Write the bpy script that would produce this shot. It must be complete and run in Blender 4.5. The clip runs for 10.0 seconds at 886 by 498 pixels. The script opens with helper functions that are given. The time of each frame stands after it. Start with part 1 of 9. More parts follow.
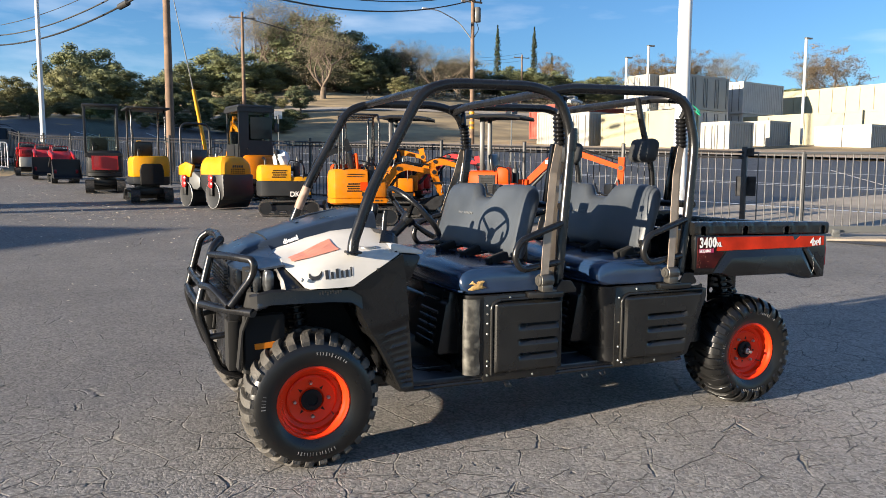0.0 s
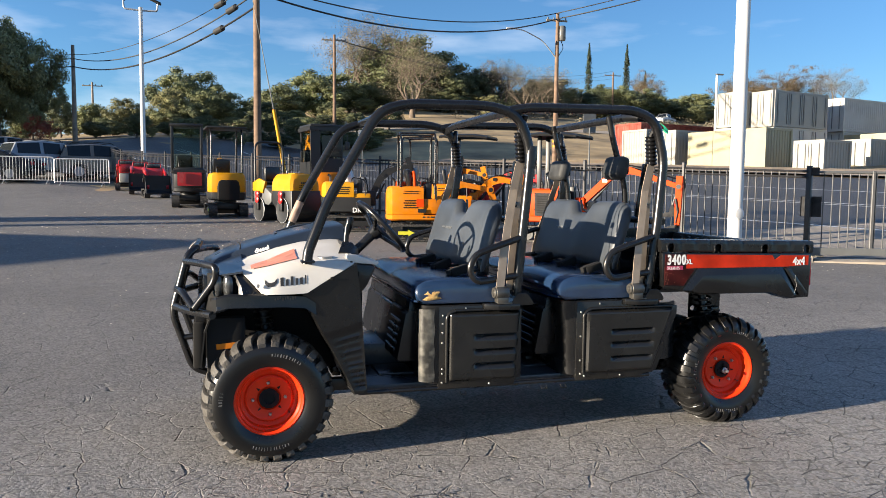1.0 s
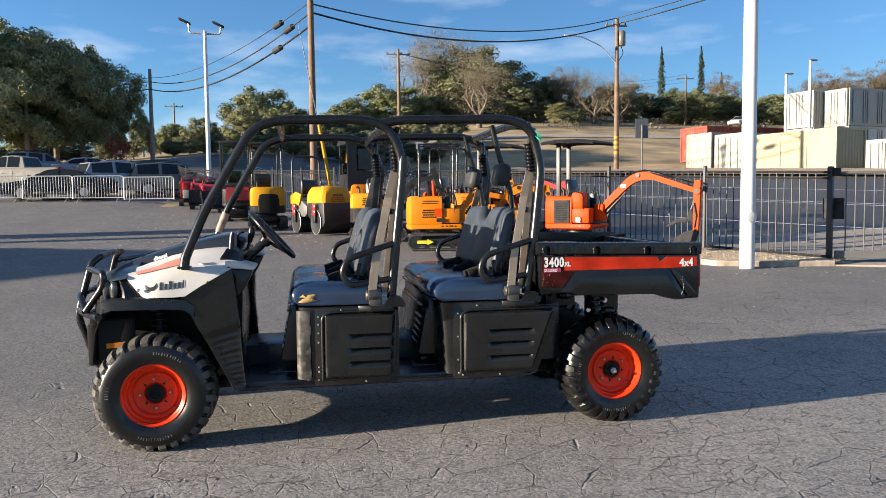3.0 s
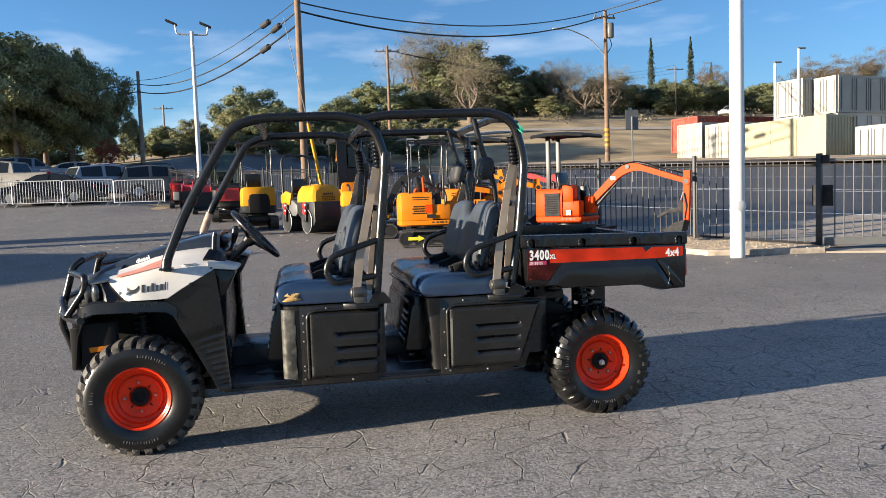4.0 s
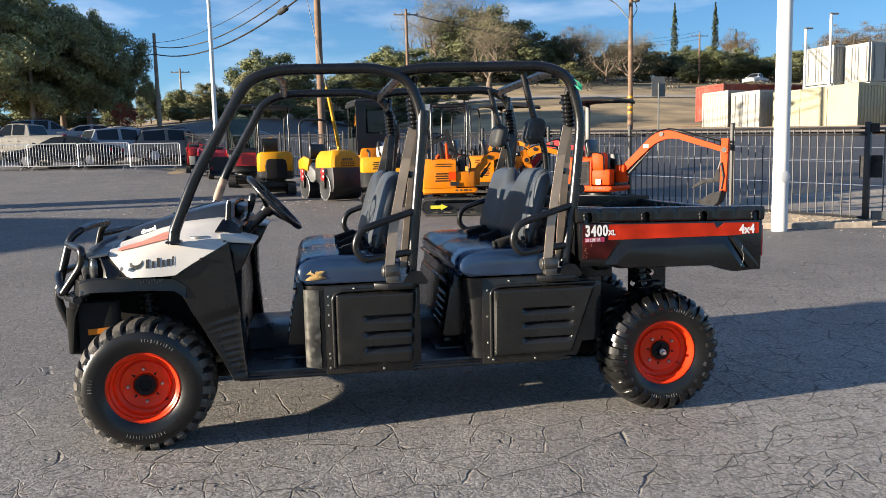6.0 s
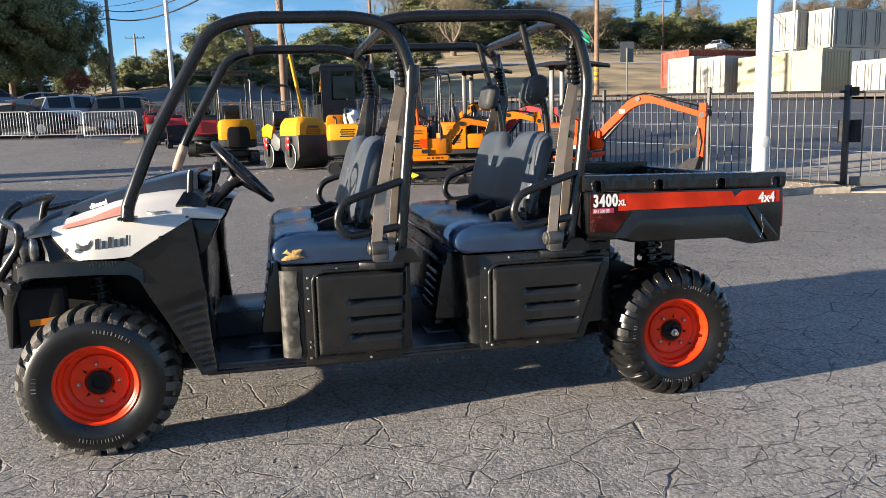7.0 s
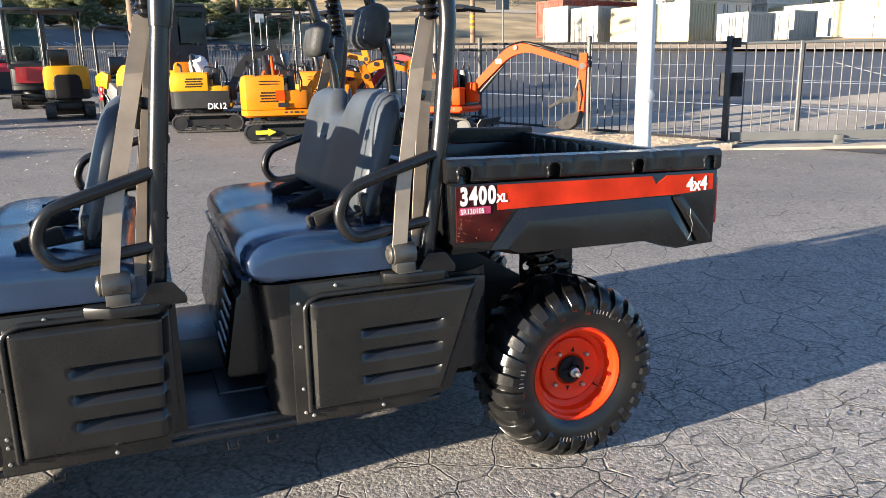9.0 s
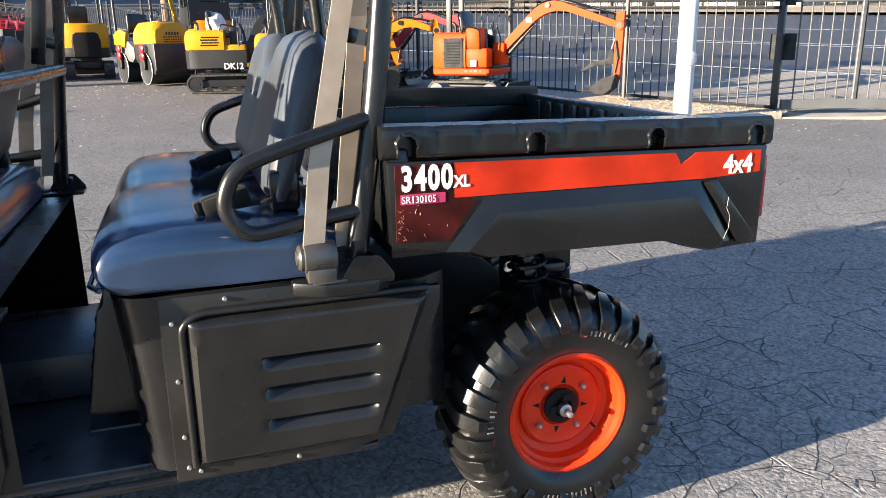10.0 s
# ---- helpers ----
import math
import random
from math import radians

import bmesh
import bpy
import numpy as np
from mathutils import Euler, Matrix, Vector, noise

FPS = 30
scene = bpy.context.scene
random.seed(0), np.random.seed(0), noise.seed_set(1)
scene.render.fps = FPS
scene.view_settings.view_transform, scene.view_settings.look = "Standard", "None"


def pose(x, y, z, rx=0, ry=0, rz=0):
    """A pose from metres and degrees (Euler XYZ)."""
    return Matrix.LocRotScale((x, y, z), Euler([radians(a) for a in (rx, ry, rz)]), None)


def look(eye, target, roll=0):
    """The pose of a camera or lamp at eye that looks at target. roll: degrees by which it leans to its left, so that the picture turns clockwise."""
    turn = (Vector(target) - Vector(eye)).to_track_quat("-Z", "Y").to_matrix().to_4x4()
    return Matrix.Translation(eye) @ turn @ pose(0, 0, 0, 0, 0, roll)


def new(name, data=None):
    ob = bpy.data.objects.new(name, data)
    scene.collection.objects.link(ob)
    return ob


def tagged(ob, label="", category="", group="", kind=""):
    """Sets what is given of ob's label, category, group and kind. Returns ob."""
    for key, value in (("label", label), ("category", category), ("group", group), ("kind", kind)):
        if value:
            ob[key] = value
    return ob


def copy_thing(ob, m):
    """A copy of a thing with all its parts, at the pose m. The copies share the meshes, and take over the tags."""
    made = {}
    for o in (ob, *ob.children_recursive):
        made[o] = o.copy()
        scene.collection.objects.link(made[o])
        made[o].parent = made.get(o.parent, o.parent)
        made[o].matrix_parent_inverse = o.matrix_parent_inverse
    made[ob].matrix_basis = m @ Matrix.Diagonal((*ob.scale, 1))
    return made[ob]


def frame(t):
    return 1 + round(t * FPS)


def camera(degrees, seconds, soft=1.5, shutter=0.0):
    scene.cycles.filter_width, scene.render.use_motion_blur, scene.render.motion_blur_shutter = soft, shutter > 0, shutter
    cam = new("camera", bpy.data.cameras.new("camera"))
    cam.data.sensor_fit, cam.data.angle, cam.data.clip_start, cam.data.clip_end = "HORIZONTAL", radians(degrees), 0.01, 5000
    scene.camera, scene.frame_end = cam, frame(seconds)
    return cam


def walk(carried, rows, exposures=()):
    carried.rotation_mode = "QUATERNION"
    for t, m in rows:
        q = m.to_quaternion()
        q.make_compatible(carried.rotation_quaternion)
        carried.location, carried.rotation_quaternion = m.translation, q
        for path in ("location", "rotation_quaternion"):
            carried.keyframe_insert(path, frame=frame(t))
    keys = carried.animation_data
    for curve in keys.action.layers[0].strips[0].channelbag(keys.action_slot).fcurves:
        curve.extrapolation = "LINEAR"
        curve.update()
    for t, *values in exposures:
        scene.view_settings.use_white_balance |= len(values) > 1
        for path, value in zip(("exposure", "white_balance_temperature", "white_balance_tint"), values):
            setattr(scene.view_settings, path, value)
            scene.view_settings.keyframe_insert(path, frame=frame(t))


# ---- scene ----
cam = camera(60.7, 10.0, soft=0.55)
PATH = [
    (0, (-0.817, -3.53, 1.432), (-0.037, -1.7, 1.226), 0.2),
    (0.5, (-0.545, -3.81, 1.43), (0.121, -1.933, 1.247), 0.4),
    (1, (-0.216, -3.948, 1.423), (0.34, -2.034, 1.263), 0.6),
    (1.5, (0.062, -4.131, 1.422), (0.53, -2.191, 1.281), 0.6),
    (2, (0.327, -4.333, 1.403), (0.734, -2.38, 1.266), 0.4),
    (2.5, (0.605, -4.425, 1.423), (0.974, -2.463, 1.292), -0.0),
    (3, (0.854, -4.45, 1.413), (1.212, -2.487, 1.279), -0.6),
    (4.5, (0.918, -4.404, 1.404), (1.295, -2.446, 1.253), -2.2),
    (5, (0.844, -4.265, 1.419), (1.211, -2.306, 1.259), -2.0),
    (5.5, (0.868, -4.109, 1.423), (1.209, -2.147, 1.241), -1.6),
    (5.7, (0.886, -4.015, 1.416), (1.214, -2.052, 1.218), -1.4),
    (6.8, (0.808, -3.529, 1.368), (1.181, -1.588, 1.066), -1.2),
    (7, (0.816, -3.431, 1.377), (1.231, -1.5, 1.064), -1.6),
    (7.5, (0.926, -3.118, 1.391), (1.446, -1.217, 1.049), -1.8),
    (8, (1.01, -2.808, 1.377), (1.625, -0.941, 1.007), -2.0),
    (8.5, (1.098, -2.544, 1.381), (1.78, -0.708, 0.974), -1.6),
    (9, (1.356, -2.286, 1.398), (2.06, -0.468, 0.95), -1.2),
    (9.5, (1.594, -1.979, 1.346), (2.29, -0.169, 0.857), -1.1),
    (10, (1.823, -1.739, 1.325), (2.426, 0.092, 0.792), -0.8),
]
walk(cam, [(t, look(eye, target, roll)) for t, eye, target, roll in PATH],
     exposures=[(0.0, 1.66), (5.7, 1.66), (6.8, 1.78), (8.0, 2.0), (10.0, 2.36)])

# ---- light ----
SUN_ELEV, SUN_SIDE = 10.4, 8.6
e_, a_ = radians(SUN_ELEV), radians(SUN_SIDE)
sun_data = bpy.data.lights.new("sun", "SUN")
sun_data.energy, sun_data.angle, sun_data.color = 5.0, radians(0.53), (1.0, 0.86, 0.68)
sun = new("sun", sun_data)
sun.matrix_world = look((0, 0, 30), (math.cos(e_) * math.cos(a_), math.cos(e_) * math.sin(a_), 30 - math.sin(e_)))

world = bpy.data.worlds.new("sky")
scene.world = world
world.use_nodes = True
wn, wl = world.node_tree.nodes, world.node_tree.links
wn.clear()
w_out = wn.new("ShaderNodeOutputWorld")
w_bg = wn.new("ShaderNodeBackground")
w_sky = wn.new("ShaderNodeTexSky")
w_sky.sky_type, w_sky.sun_disc = "NISHITA", False
w_sky.sun_elevation, w_sky.sun_rotation = e_, radians(90 + SUN_SIDE)
w_sky.air_density, w_sky.dust_density, w_sky.ozone_density = 1.0, 0.0, 5.0
w_co = wn.new("ShaderNodeTexCoord")
w_map = wn.new("ShaderNodeMapping")
w_map.inputs["Scale"].default_value = (2.2, 1.3, 9.0)
w_noise = wn.new("ShaderNodeTexNoise")
w_noise.inputs["Scale"].default_value, w_noise.inputs["Detail"].default_value = 1.6, 6.0
w_ramp = wn.new("ShaderNodeValToRGB")
w_ramp.color_ramp.elements[0].position, w_ramp.color_ramp.elements[1].position = 0.50, 0.78
w_ramp.color_ramp.elements[1].color = (0.5, 0.5, 0.5, 1)
w_mix = wn.new("ShaderNodeMix")
w_mix.data_type = "RGBA"
w_mix.inputs["B"].default_value = (7.0, 7.2, 7.6, 1)
w_bg.inputs["Strength"].default_value = 0.066
wl.new(w_co.outputs["Generated"], w_map.inputs["Vector"])
wl.new(w_map.outputs["Vector"], w_noise.inputs["Vector"])
wl.new(w_noise.outputs["Fac"], w_ramp.inputs["Fac"])
wl.new(w_ramp.outputs["Color"], w_mix.inputs["Factor"])
w_tint = wn.new("ShaderNodeMix")
w_tint.data_type, w_tint.blend_type = "RGBA", "MULTIPLY"
w_tint.inputs["Factor"].default_value = 1.0
w_tint.inputs["B"].default_value = (0.96, 0.985, 1.02, 1)
wl.new(w_sky.outputs["Color"], w_tint.inputs["A"])
wl.new(w_tint.outputs["Result"], w_mix.inputs["A"])
wl.new(w_mix.outputs["Result"], w_bg.inputs["Color"])
wl.new(w_bg.outputs["Background"], w_out.inputs["Surface"])


# ---- materials ----
def mat(name, color, rough=0.5, metal=0.0, var=0.15, scale=6.0, bump=0.0, bscale=60.0, coat=0.0, dirt=0.0, dirt_color=(0.30, 0.26, 0.21), random_tint=0.0, spec=0.5):
    """Principled surface with two scales of tone, optional fine relief, clear coat and patches of dust."""
    m = bpy.data.materials.new(name)
    m.use_nodes = True
    n, l = m.node_tree.nodes, m.node_tree.links
    b = n["Principled BSDF"]
    b.inputs["Metallic"].default_value = metal
    b.inputs["Coat Weight"].default_value = coat
    b.inputs["Specular IOR Level"].default_value = spec
    b.inputs["Coat Roughness"].default_value = 0.24 if coat < 0.41 else 0.05
    co = n.new("ShaderNodeTexCoord")
    big = n.new("ShaderNodeTexNoise")
    big.inputs["Scale"].default_value, big.inputs["Detail"].default_value = scale, 5.0
    l.new(co.outputs["Object"], big.inputs["Vector"])
    ramp = n.new("ShaderNodeValToRGB")
    ramp.color_ramp.elements[0].position, ramp.color_ramp.elements[1].position = 0.3, 0.7
    ramp.color_ramp.elements[0].color = (*[max(0.0, c * (1 - var)) for c in color], 1)
    ramp.color_ramp.elements[1].color = (*[min(1.0, c * (1 + var)) for c in color], 1)
    l.new(big.outputs["Fac"], ramp.inputs["Fac"])
    out = ramp.outputs["Color"]
    if random_tint:
        info = n.new("ShaderNodeObjectInfo")
        hsv = n.new("ShaderNodeHueSaturation")
        rng = n.new("ShaderNodeMapRange")
        rng.inputs["To Min"].default_value, rng.inputs["To Max"].default_value = 1 - random_tint, 1 + random_tint
        l.new(info.outputs["Random"], rng.inputs["Value"])
        l.new(rng.outputs["Result"], hsv.inputs["Value"])
        l.new(out, hsv.inputs["Color"])
        geo = n.new("ShaderNodeNewGeometry")
        leaf = n.new("ShaderNodeHueSaturation")
        rng2 = n.new("ShaderNodeMapRange")
        rng2.inputs["To Min"].default_value, rng2.inputs["To Max"].default_value = 0.68, 1.35
        l.new(geo.outputs["Random Per Island"], rng2.inputs["Value"])
        l.new(rng2.outputs["Result"], leaf.inputs["Value"])
        l.new(hsv.outputs["Color"], leaf.inputs["Color"])
        out = leaf.outputs["Color"]
    if dirt:
        dn = n.new("ShaderNodeTexNoise")
        dn.inputs["Scale"].default_value, dn.inputs["Detail"].default_value = scale * 2.3, 8.0
        l.new(co.outputs["Object"], dn.inputs["Vector"])
        dr = n.new("ShaderNodeValToRGB")
        dr.color_ramp.elements[0].position, dr.color_ramp.elements[1].position = 0.45, 0.75
        dr.color_ramp.elements[1].color = (dirt, dirt, dirt, 1)
        l.new(dn.outputs["Fac"], dr.inputs["Fac"])
        mx = n.new("ShaderNodeMix")
        mx.data_type = "RGBA"
        mx.inputs["B"].default_value = (*dirt_color, 1)
        l.new(dr.outputs["Color"], mx.inputs["Factor"])
        l.new(out, mx.inputs["A"])
        out = mx.outputs["Result"]
    l.new(out, b.inputs["Base Color"])
    fine = n.new("ShaderNodeTexNoise")
    fine.inputs["Scale"].default_value, fine.inputs["Detail"].default_value = bscale, 4.0
    l.new(co.outputs["Object"], fine.inputs["Vector"])
    rr = n.new("ShaderNodeMapRange")
    rr.inputs["To Min"].default_value, rr.inputs["To Max"].default_value = max(0.02, rough - 0.1), min(1.0, rough + 0.1)
    l.new(big.outputs["Fac"], rr.inputs["Value"])
    l.new(rr.outputs["Result"], b.inputs["Roughness"])
    if bump:
        bp = n.new("ShaderNodeBump")
        bp.inputs["Strength"].default_value, bp.inputs["Distance"].default_value = bump, 0.01
        l.new(fine.outputs["Fac"], bp.inputs["Height"])
        l.new(bp.outputs["Normal"], b.inputs["Normal"])
    return m


def glass(name, tint=(0.8, 0.85, 0.85), rough=0.02):
    m = bpy.data.materials.new(name)
    m.use_nodes = True
    b = m.node_tree.nodes["Principled BSDF"]
    b.inputs["Base Color"].default_value = (*tint, 1)
    b.inputs["Transmission Weight"].default_value = 1.0
    b.inputs["Roughness"].default_value = rough
    b.inputs["IOR"].default_value = 1.1
    return m


def asphalt_material(name, tone, crack, rough=0.78):
    """Weathered asphalt: stones, worn blotches, and a net of cracks with lighter, raised lips."""
    m = bpy.data.materials.new(name)
    m.use_nodes = True
    n, l = m.node_tree.nodes, m.node_tree.links
    b = n["Principled BSDF"]
    b.inputs["Roughness"].default_value = rough
    co = n.new("ShaderNodeTexCoord")
    P = co.outputs["Object"]

    def noise_at(scale, detail, rough=0.5):
        t = n.new("ShaderNodeTexNoise")
        t.inputs["Scale"].default_value, t.inputs["Detail"].default_value, t.inputs["Roughness"].default_value = scale, detail, rough
        l.new(P, t.inputs["Vector"])
        return t

    def math_node(op, a, c, clamp=False):
        t = n.new("ShaderNodeMath")
        t.operation, t.use_clamp = op, clamp
        for i, v in enumerate((a, c)):
            if isinstance(v, (int, float)):
                t.inputs[i].default_value = v
            else:
                l.new(v, t.inputs[i])
        return t.outputs[0]

    warp = noise_at(2.2, 6.0, 0.6)
    wv = n.new("ShaderNodeVectorMath")
    wv.operation = "MULTIPLY_ADD"
    wv.inputs[1].default_value = (0.16, 0.16, 0.0)
    l.new(warp.outputs["Color"], wv.inputs[0])
    l.new(P, wv.inputs[2])

    def cracks(scale, width):
        v = n.new("ShaderNodeTexVoronoi")
        v.feature = "DISTANCE_TO_EDGE"
        v.inputs["Scale"].default_value = scale
        l.new(wv.outputs[0], v.inputs["Vector"])
        r = n.new("ShaderNodeMapRange")
        r.inputs["From Min"].default_value, r.inputs["From Max"].default_value = 0.0, width
        r.inputs["To Min"].default_value, r.inputs["To Max"].default_value = 1.0, 0.0
        l.new(v.outputs["Distance"], r.inputs["Value"])
        return r.outputs["Result"]

    here = noise_at(0.45, 3.0)
    mask = n.new("ShaderNodeMapRange")
    mask.inputs["From Min"].default_value, mask.inputs["From Max"].default_value = 0.50, 0.62
    l.new(here.outputs["Fac"], mask.inputs["Value"])
    broken = noise_at(5.0, 4.0)
    bm_ = n.new("ShaderNodeMapRange")
    bm_.inputs["From Min"].default_value, bm_.inputs["From Max"].default_value = 0.40, 0.54
    l.new(broken.outputs["Fac"], bm_.inputs["Value"])
    c1 = math_node("MULTIPLY", cracks(3.6, 0.017), bm_.outputs["Result"])
    c2 = math_node("MULTIPLY", math_node("MULTIPLY", cracks(8.5, 0.022), mask.outputs["Result"]), bm_.outputs["Result"])
    lip = math_node("MULTIPLY", math_node("MAXIMUM", cracks(3.6, 0.055), math_node("MULTIPLY", cracks(8.5, 0.09), mask.outputs["Result"])), bm_.outputs["Result"])
    pit = n.new("ShaderNodeTexVoronoi")
    pit.inputs["Scale"].default_value = 10.0
    l.new(wv.outputs[0], pit.inputs["Vector"])
    pits = n.new("ShaderNodeMapRange")
    pits.inputs["From Min"].default_value, pits.inputs["From Max"].default_value = 0.05, 0.17
    pits.inputs["To Min"].default_value, pits.inputs["To Max"].default_value = 1.0, 0.0
    l.new(pit.outputs["Distance"], pits.inputs["Value"])
    some = n.new("ShaderNodeMapRange")
    some.inputs["From Min"].default_value, some.inputs["From Max"].default_value = 0.50, 0.58
    l.new(broken.outputs["Fac"], some.inputs["Value"])
    holes = math_node("MULTIPLY", pits.outputs["Result"], some.outputs["Result"])
    allc = math_node("MULTIPLY", math_node("MAXIMUM", math_node("MAXIMUM", c1, c2), holes), crack, True)
    stone = n.new("ShaderNodeTexVoronoi")
    stone.inputs["Scale"].default_value = 72.0
    l.new(P, stone.inputs["Vector"])
    grit = noise_at(230.0, 2.0)
    blot = noise_at(0.9, 7.0, 0.62)
    ramp = n.new("ShaderNodeValToRGB")
    ramp.color_ramp.elements[0].position, ramp.color_ramp.elements[1].position = 0.30, 0.72
    ramp.color_ramp.elements[0].color = (tone * 0.86, tone * 0.81, tone * 0.755, 1)
    ramp.color_ramp.elements[1].color = (tone * 1.18, tone * 1.115, tone * 1.03, 1)
    l.new(blot.outputs["Fac"], ramp.inputs["Fac"])
    st = n.new("ShaderNodeMapRange")
    st.inputs["To Min"].default_value, st.inputs["To Max"].default_value = 0.46, 1.52
    l.new(stone.outputs["Color"], st.inputs["Value"])
    mul = n.new("ShaderNodeMix")
    mul.data_type, mul.blend_type = "RGBA", "MULTIPLY"
    mul.inputs["Factor"].default_value = 1.0
    l.new(ramp.outputs["Color"], mul.inputs["A"])
    l.new(st.outputs["Result"], mul.inputs["B"])
    dark = n.new("ShaderNodeMix")
    dark.data_type = "RGBA"
    dark.inputs["B"].default_value = (tone * 0.25, tone * 0.24, tone * 0.22, 1)
    l.new(math_node("MULTIPLY", allc, 0.66), dark.inputs["Factor"])
    l.new(mul.outputs["Result"], dark.inputs["A"])
    # surface lighter towards the near side of the yard, darker beyond
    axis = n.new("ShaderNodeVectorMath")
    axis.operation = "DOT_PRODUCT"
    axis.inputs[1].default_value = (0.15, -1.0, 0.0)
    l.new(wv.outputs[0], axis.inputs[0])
    # tone factor: 0.76 on the far side, 1.16 on the near side
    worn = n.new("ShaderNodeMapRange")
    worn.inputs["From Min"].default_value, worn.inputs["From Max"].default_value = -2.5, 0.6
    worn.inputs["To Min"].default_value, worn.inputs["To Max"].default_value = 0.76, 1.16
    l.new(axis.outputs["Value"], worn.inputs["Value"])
    near_far = n.new("ShaderNodeMix")
    near_far.data_type, near_far.blend_type = "RGBA", "MULTIPLY"
    near_far.inputs["Factor"].default_value = 1.0
    l.new(dark.outputs["Result"], near_far.inputs["A"])
    l.new(worn.outputs["Result"], near_far.inputs["B"])
    l.new(near_far.outputs["Result"], b.inputs["Base Color"])
    h1 = math_node("MULTIPLY", stone.outputs["Distance"], -0.12)
    h2 = math_node("ADD", h1, math_node("MULTIPLY", grit.outputs["Fac"], 0.10))
    h3 = math_node("SUBTRACT", math_node("ADD", h2, math_node("MULTIPLY", lip, 0.04)), math_node("MULTIPLY", allc, 0.85))
    h4 = math_node("ADD", h3, math_node("MULTIPLY", broken.outputs["Fac"], 0.45))
    bp = n.new("ShaderNodeBump")
    bp.inputs["Strength"].default_value, bp.inputs["Distance"].default_value = 1.0, 0.020
    l.new(h4, bp.inputs["Height"])
    l.new(bp.outputs["Normal"], b.inputs["Normal"])
    return m


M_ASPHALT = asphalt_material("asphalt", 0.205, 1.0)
M_ROAD = asphalt_material("road_asphalt", 0.052, 0.5, 0.55)
M_GRASS = mat("dry_grass", (0.31, 0.225, 0.115), 0.95, var=0.6, scale=0.22, bump=0.9, bscale=1.6, dirt=0.8, dirt_color=(0.24, 0.19, 0.11))
M_DIRT = mat("bare_dirt", (0.30, 0.23, 0.16), 0.95, var=0.3, scale=0.6, bump=0.6, bscale=8.0)
M_CONCRETE = mat("concrete", (0.34, 0.29, 0.23), 0.9, var=0.2, scale=2.0, bump=0.4, bscale=40.0)
M_PLASTIC = mat("black_plastic", (0.006, 0.006, 0.0062), 0.27, var=0.35, scale=5.0, bump=0.02, bscale=150.0, dirt=0.05, dirt_color=(0.06, 0.057, 0.05))
M_SHEET = mat("black_side_panel", (0.0105, 0.0102, 0.0095), 0.27, var=0.25, scale=4.0, bump=0.025, bscale=140.0, dirt=0.08, dirt_color=(0.08, 0.075, 0.065))
# Gloss black with the blue of the reflected sky tinted into it.
M_GLOSS = mat("gloss_black_sky_tint", (0.013, 0.019, 0.030), 0.30, var=0.3, coat=0.35)
M_WHITE = mat("white_painted_plastic", (0.56, 0.54, 0.50), 0.38, var=0.06, scale=5.0, dirt=0.12)
M_TUBE = mat("black_powder_coat", (0.007, 0.007, 0.0075), 0.27, var=0.3, scale=9.0, bump=0.03, bscale=90.0)
M_TUBE_WORN = mat("worn_tube_paint", (0.24, 0.17, 0.13), 0.6, var=0.4, scale=20.0)
# The sky's blue sheen on the vinyl is put into the base colour.
M_VINYL = mat("black_vinyl_sky_sheen", (0.011, 0.027, 0.064), 0.21, var=0.3, scale=4.0, bump=0.05, bscale=40.0, dirt=0.03, dirt_color=(0.05, 0.06, 0.08), spec=0.9)
M_BACKREST = mat("black_backrest_vinyl", (0.040, 0.047, 0.056), 0.42, var=0.3, scale=3.0, bump=0.05, bscale=90.0, dirt=0.1, dirt_color=(0.07, 0.075, 0.075))
M_HEADREST = mat("worn_headrest_vinyl", (0.030, 0.031, 0.032), 0.58, var=0.5, scale=10.0, bump=0.2, bscale=120.0, dirt=0.25, dirt_color=(0.08, 0.08, 0.075), spec=0.3)
M_FOAM = mat("torn_yellow_foam", (0.55, 0.34, 0.12), 0.95, var=0.3, scale=30.0, bump=0.35, bscale=90.0)
M_TYRE = mat("tyre_rubber", (0.006, 0.006, 0.006), 0.30, var=0.3, scale=8.0, bump=0.06, bscale=120.0)
M_LUG = mat("dusty_tread", (0.058, 0.053, 0.046), 0.65, var=0.5, scale=12.0, bump=0.4, bscale=90.0)
M_TYREMARK = mat("raised_sidewall_mark", (0.16, 0.158, 0.155), 0.35, var=0.6, scale=30.0)
M_ORANGE = mat("orange_wheel_paint", (0.72, 0.034, 0.005), 0.36, var=0.12, scale=6.0, coat=0.04, spec=0.25)
# Near-black with the shade of openings put in; some black parts use it too.
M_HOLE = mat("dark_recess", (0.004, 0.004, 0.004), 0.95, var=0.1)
M_STEEL = mat("bare_steel", (0.45, 0.44, 0.42), 0.4, metal=0.9, var=0.2, scale=15.0)
M_BELT = mat("grey_belt_webbing", (0.36, 0.285, 0.21), 0.8, var=0.22, scale=10.0, bump=0.015, bscale=420.0)
M_RED = mat("red_sticker", (0.50, 0.030, 0.010), 0.35, var=0.3, scale=7.0, dirt=0.25, dirt_color=(0.16, 0.02, 0.012), spec=0.1)
M_DKRED = mat("scuffed_dark_red_sticker", (0.045, 0.006, 0.005), 0.5, var=0.7, scale=9.0, spec=0.12, dirt=0.6, dirt_color=(0.02, 0.008, 0.007))
M_FADED = mat("faded_salmon_sticker", (0.62, 0.24, 0.16), 0.5, var=0.15)
M_LETTER = mat("white_letter", (0.8, 0.78, 0.75), 0.5, var=0.05)
M_PINK = mat("pink_letter_strip", (0.45, 0.03, 0.10), 0.5, var=0.15)
M_INK = mat("black_letter", (0.02, 0.02, 0.02), 0.5, var=0.05)
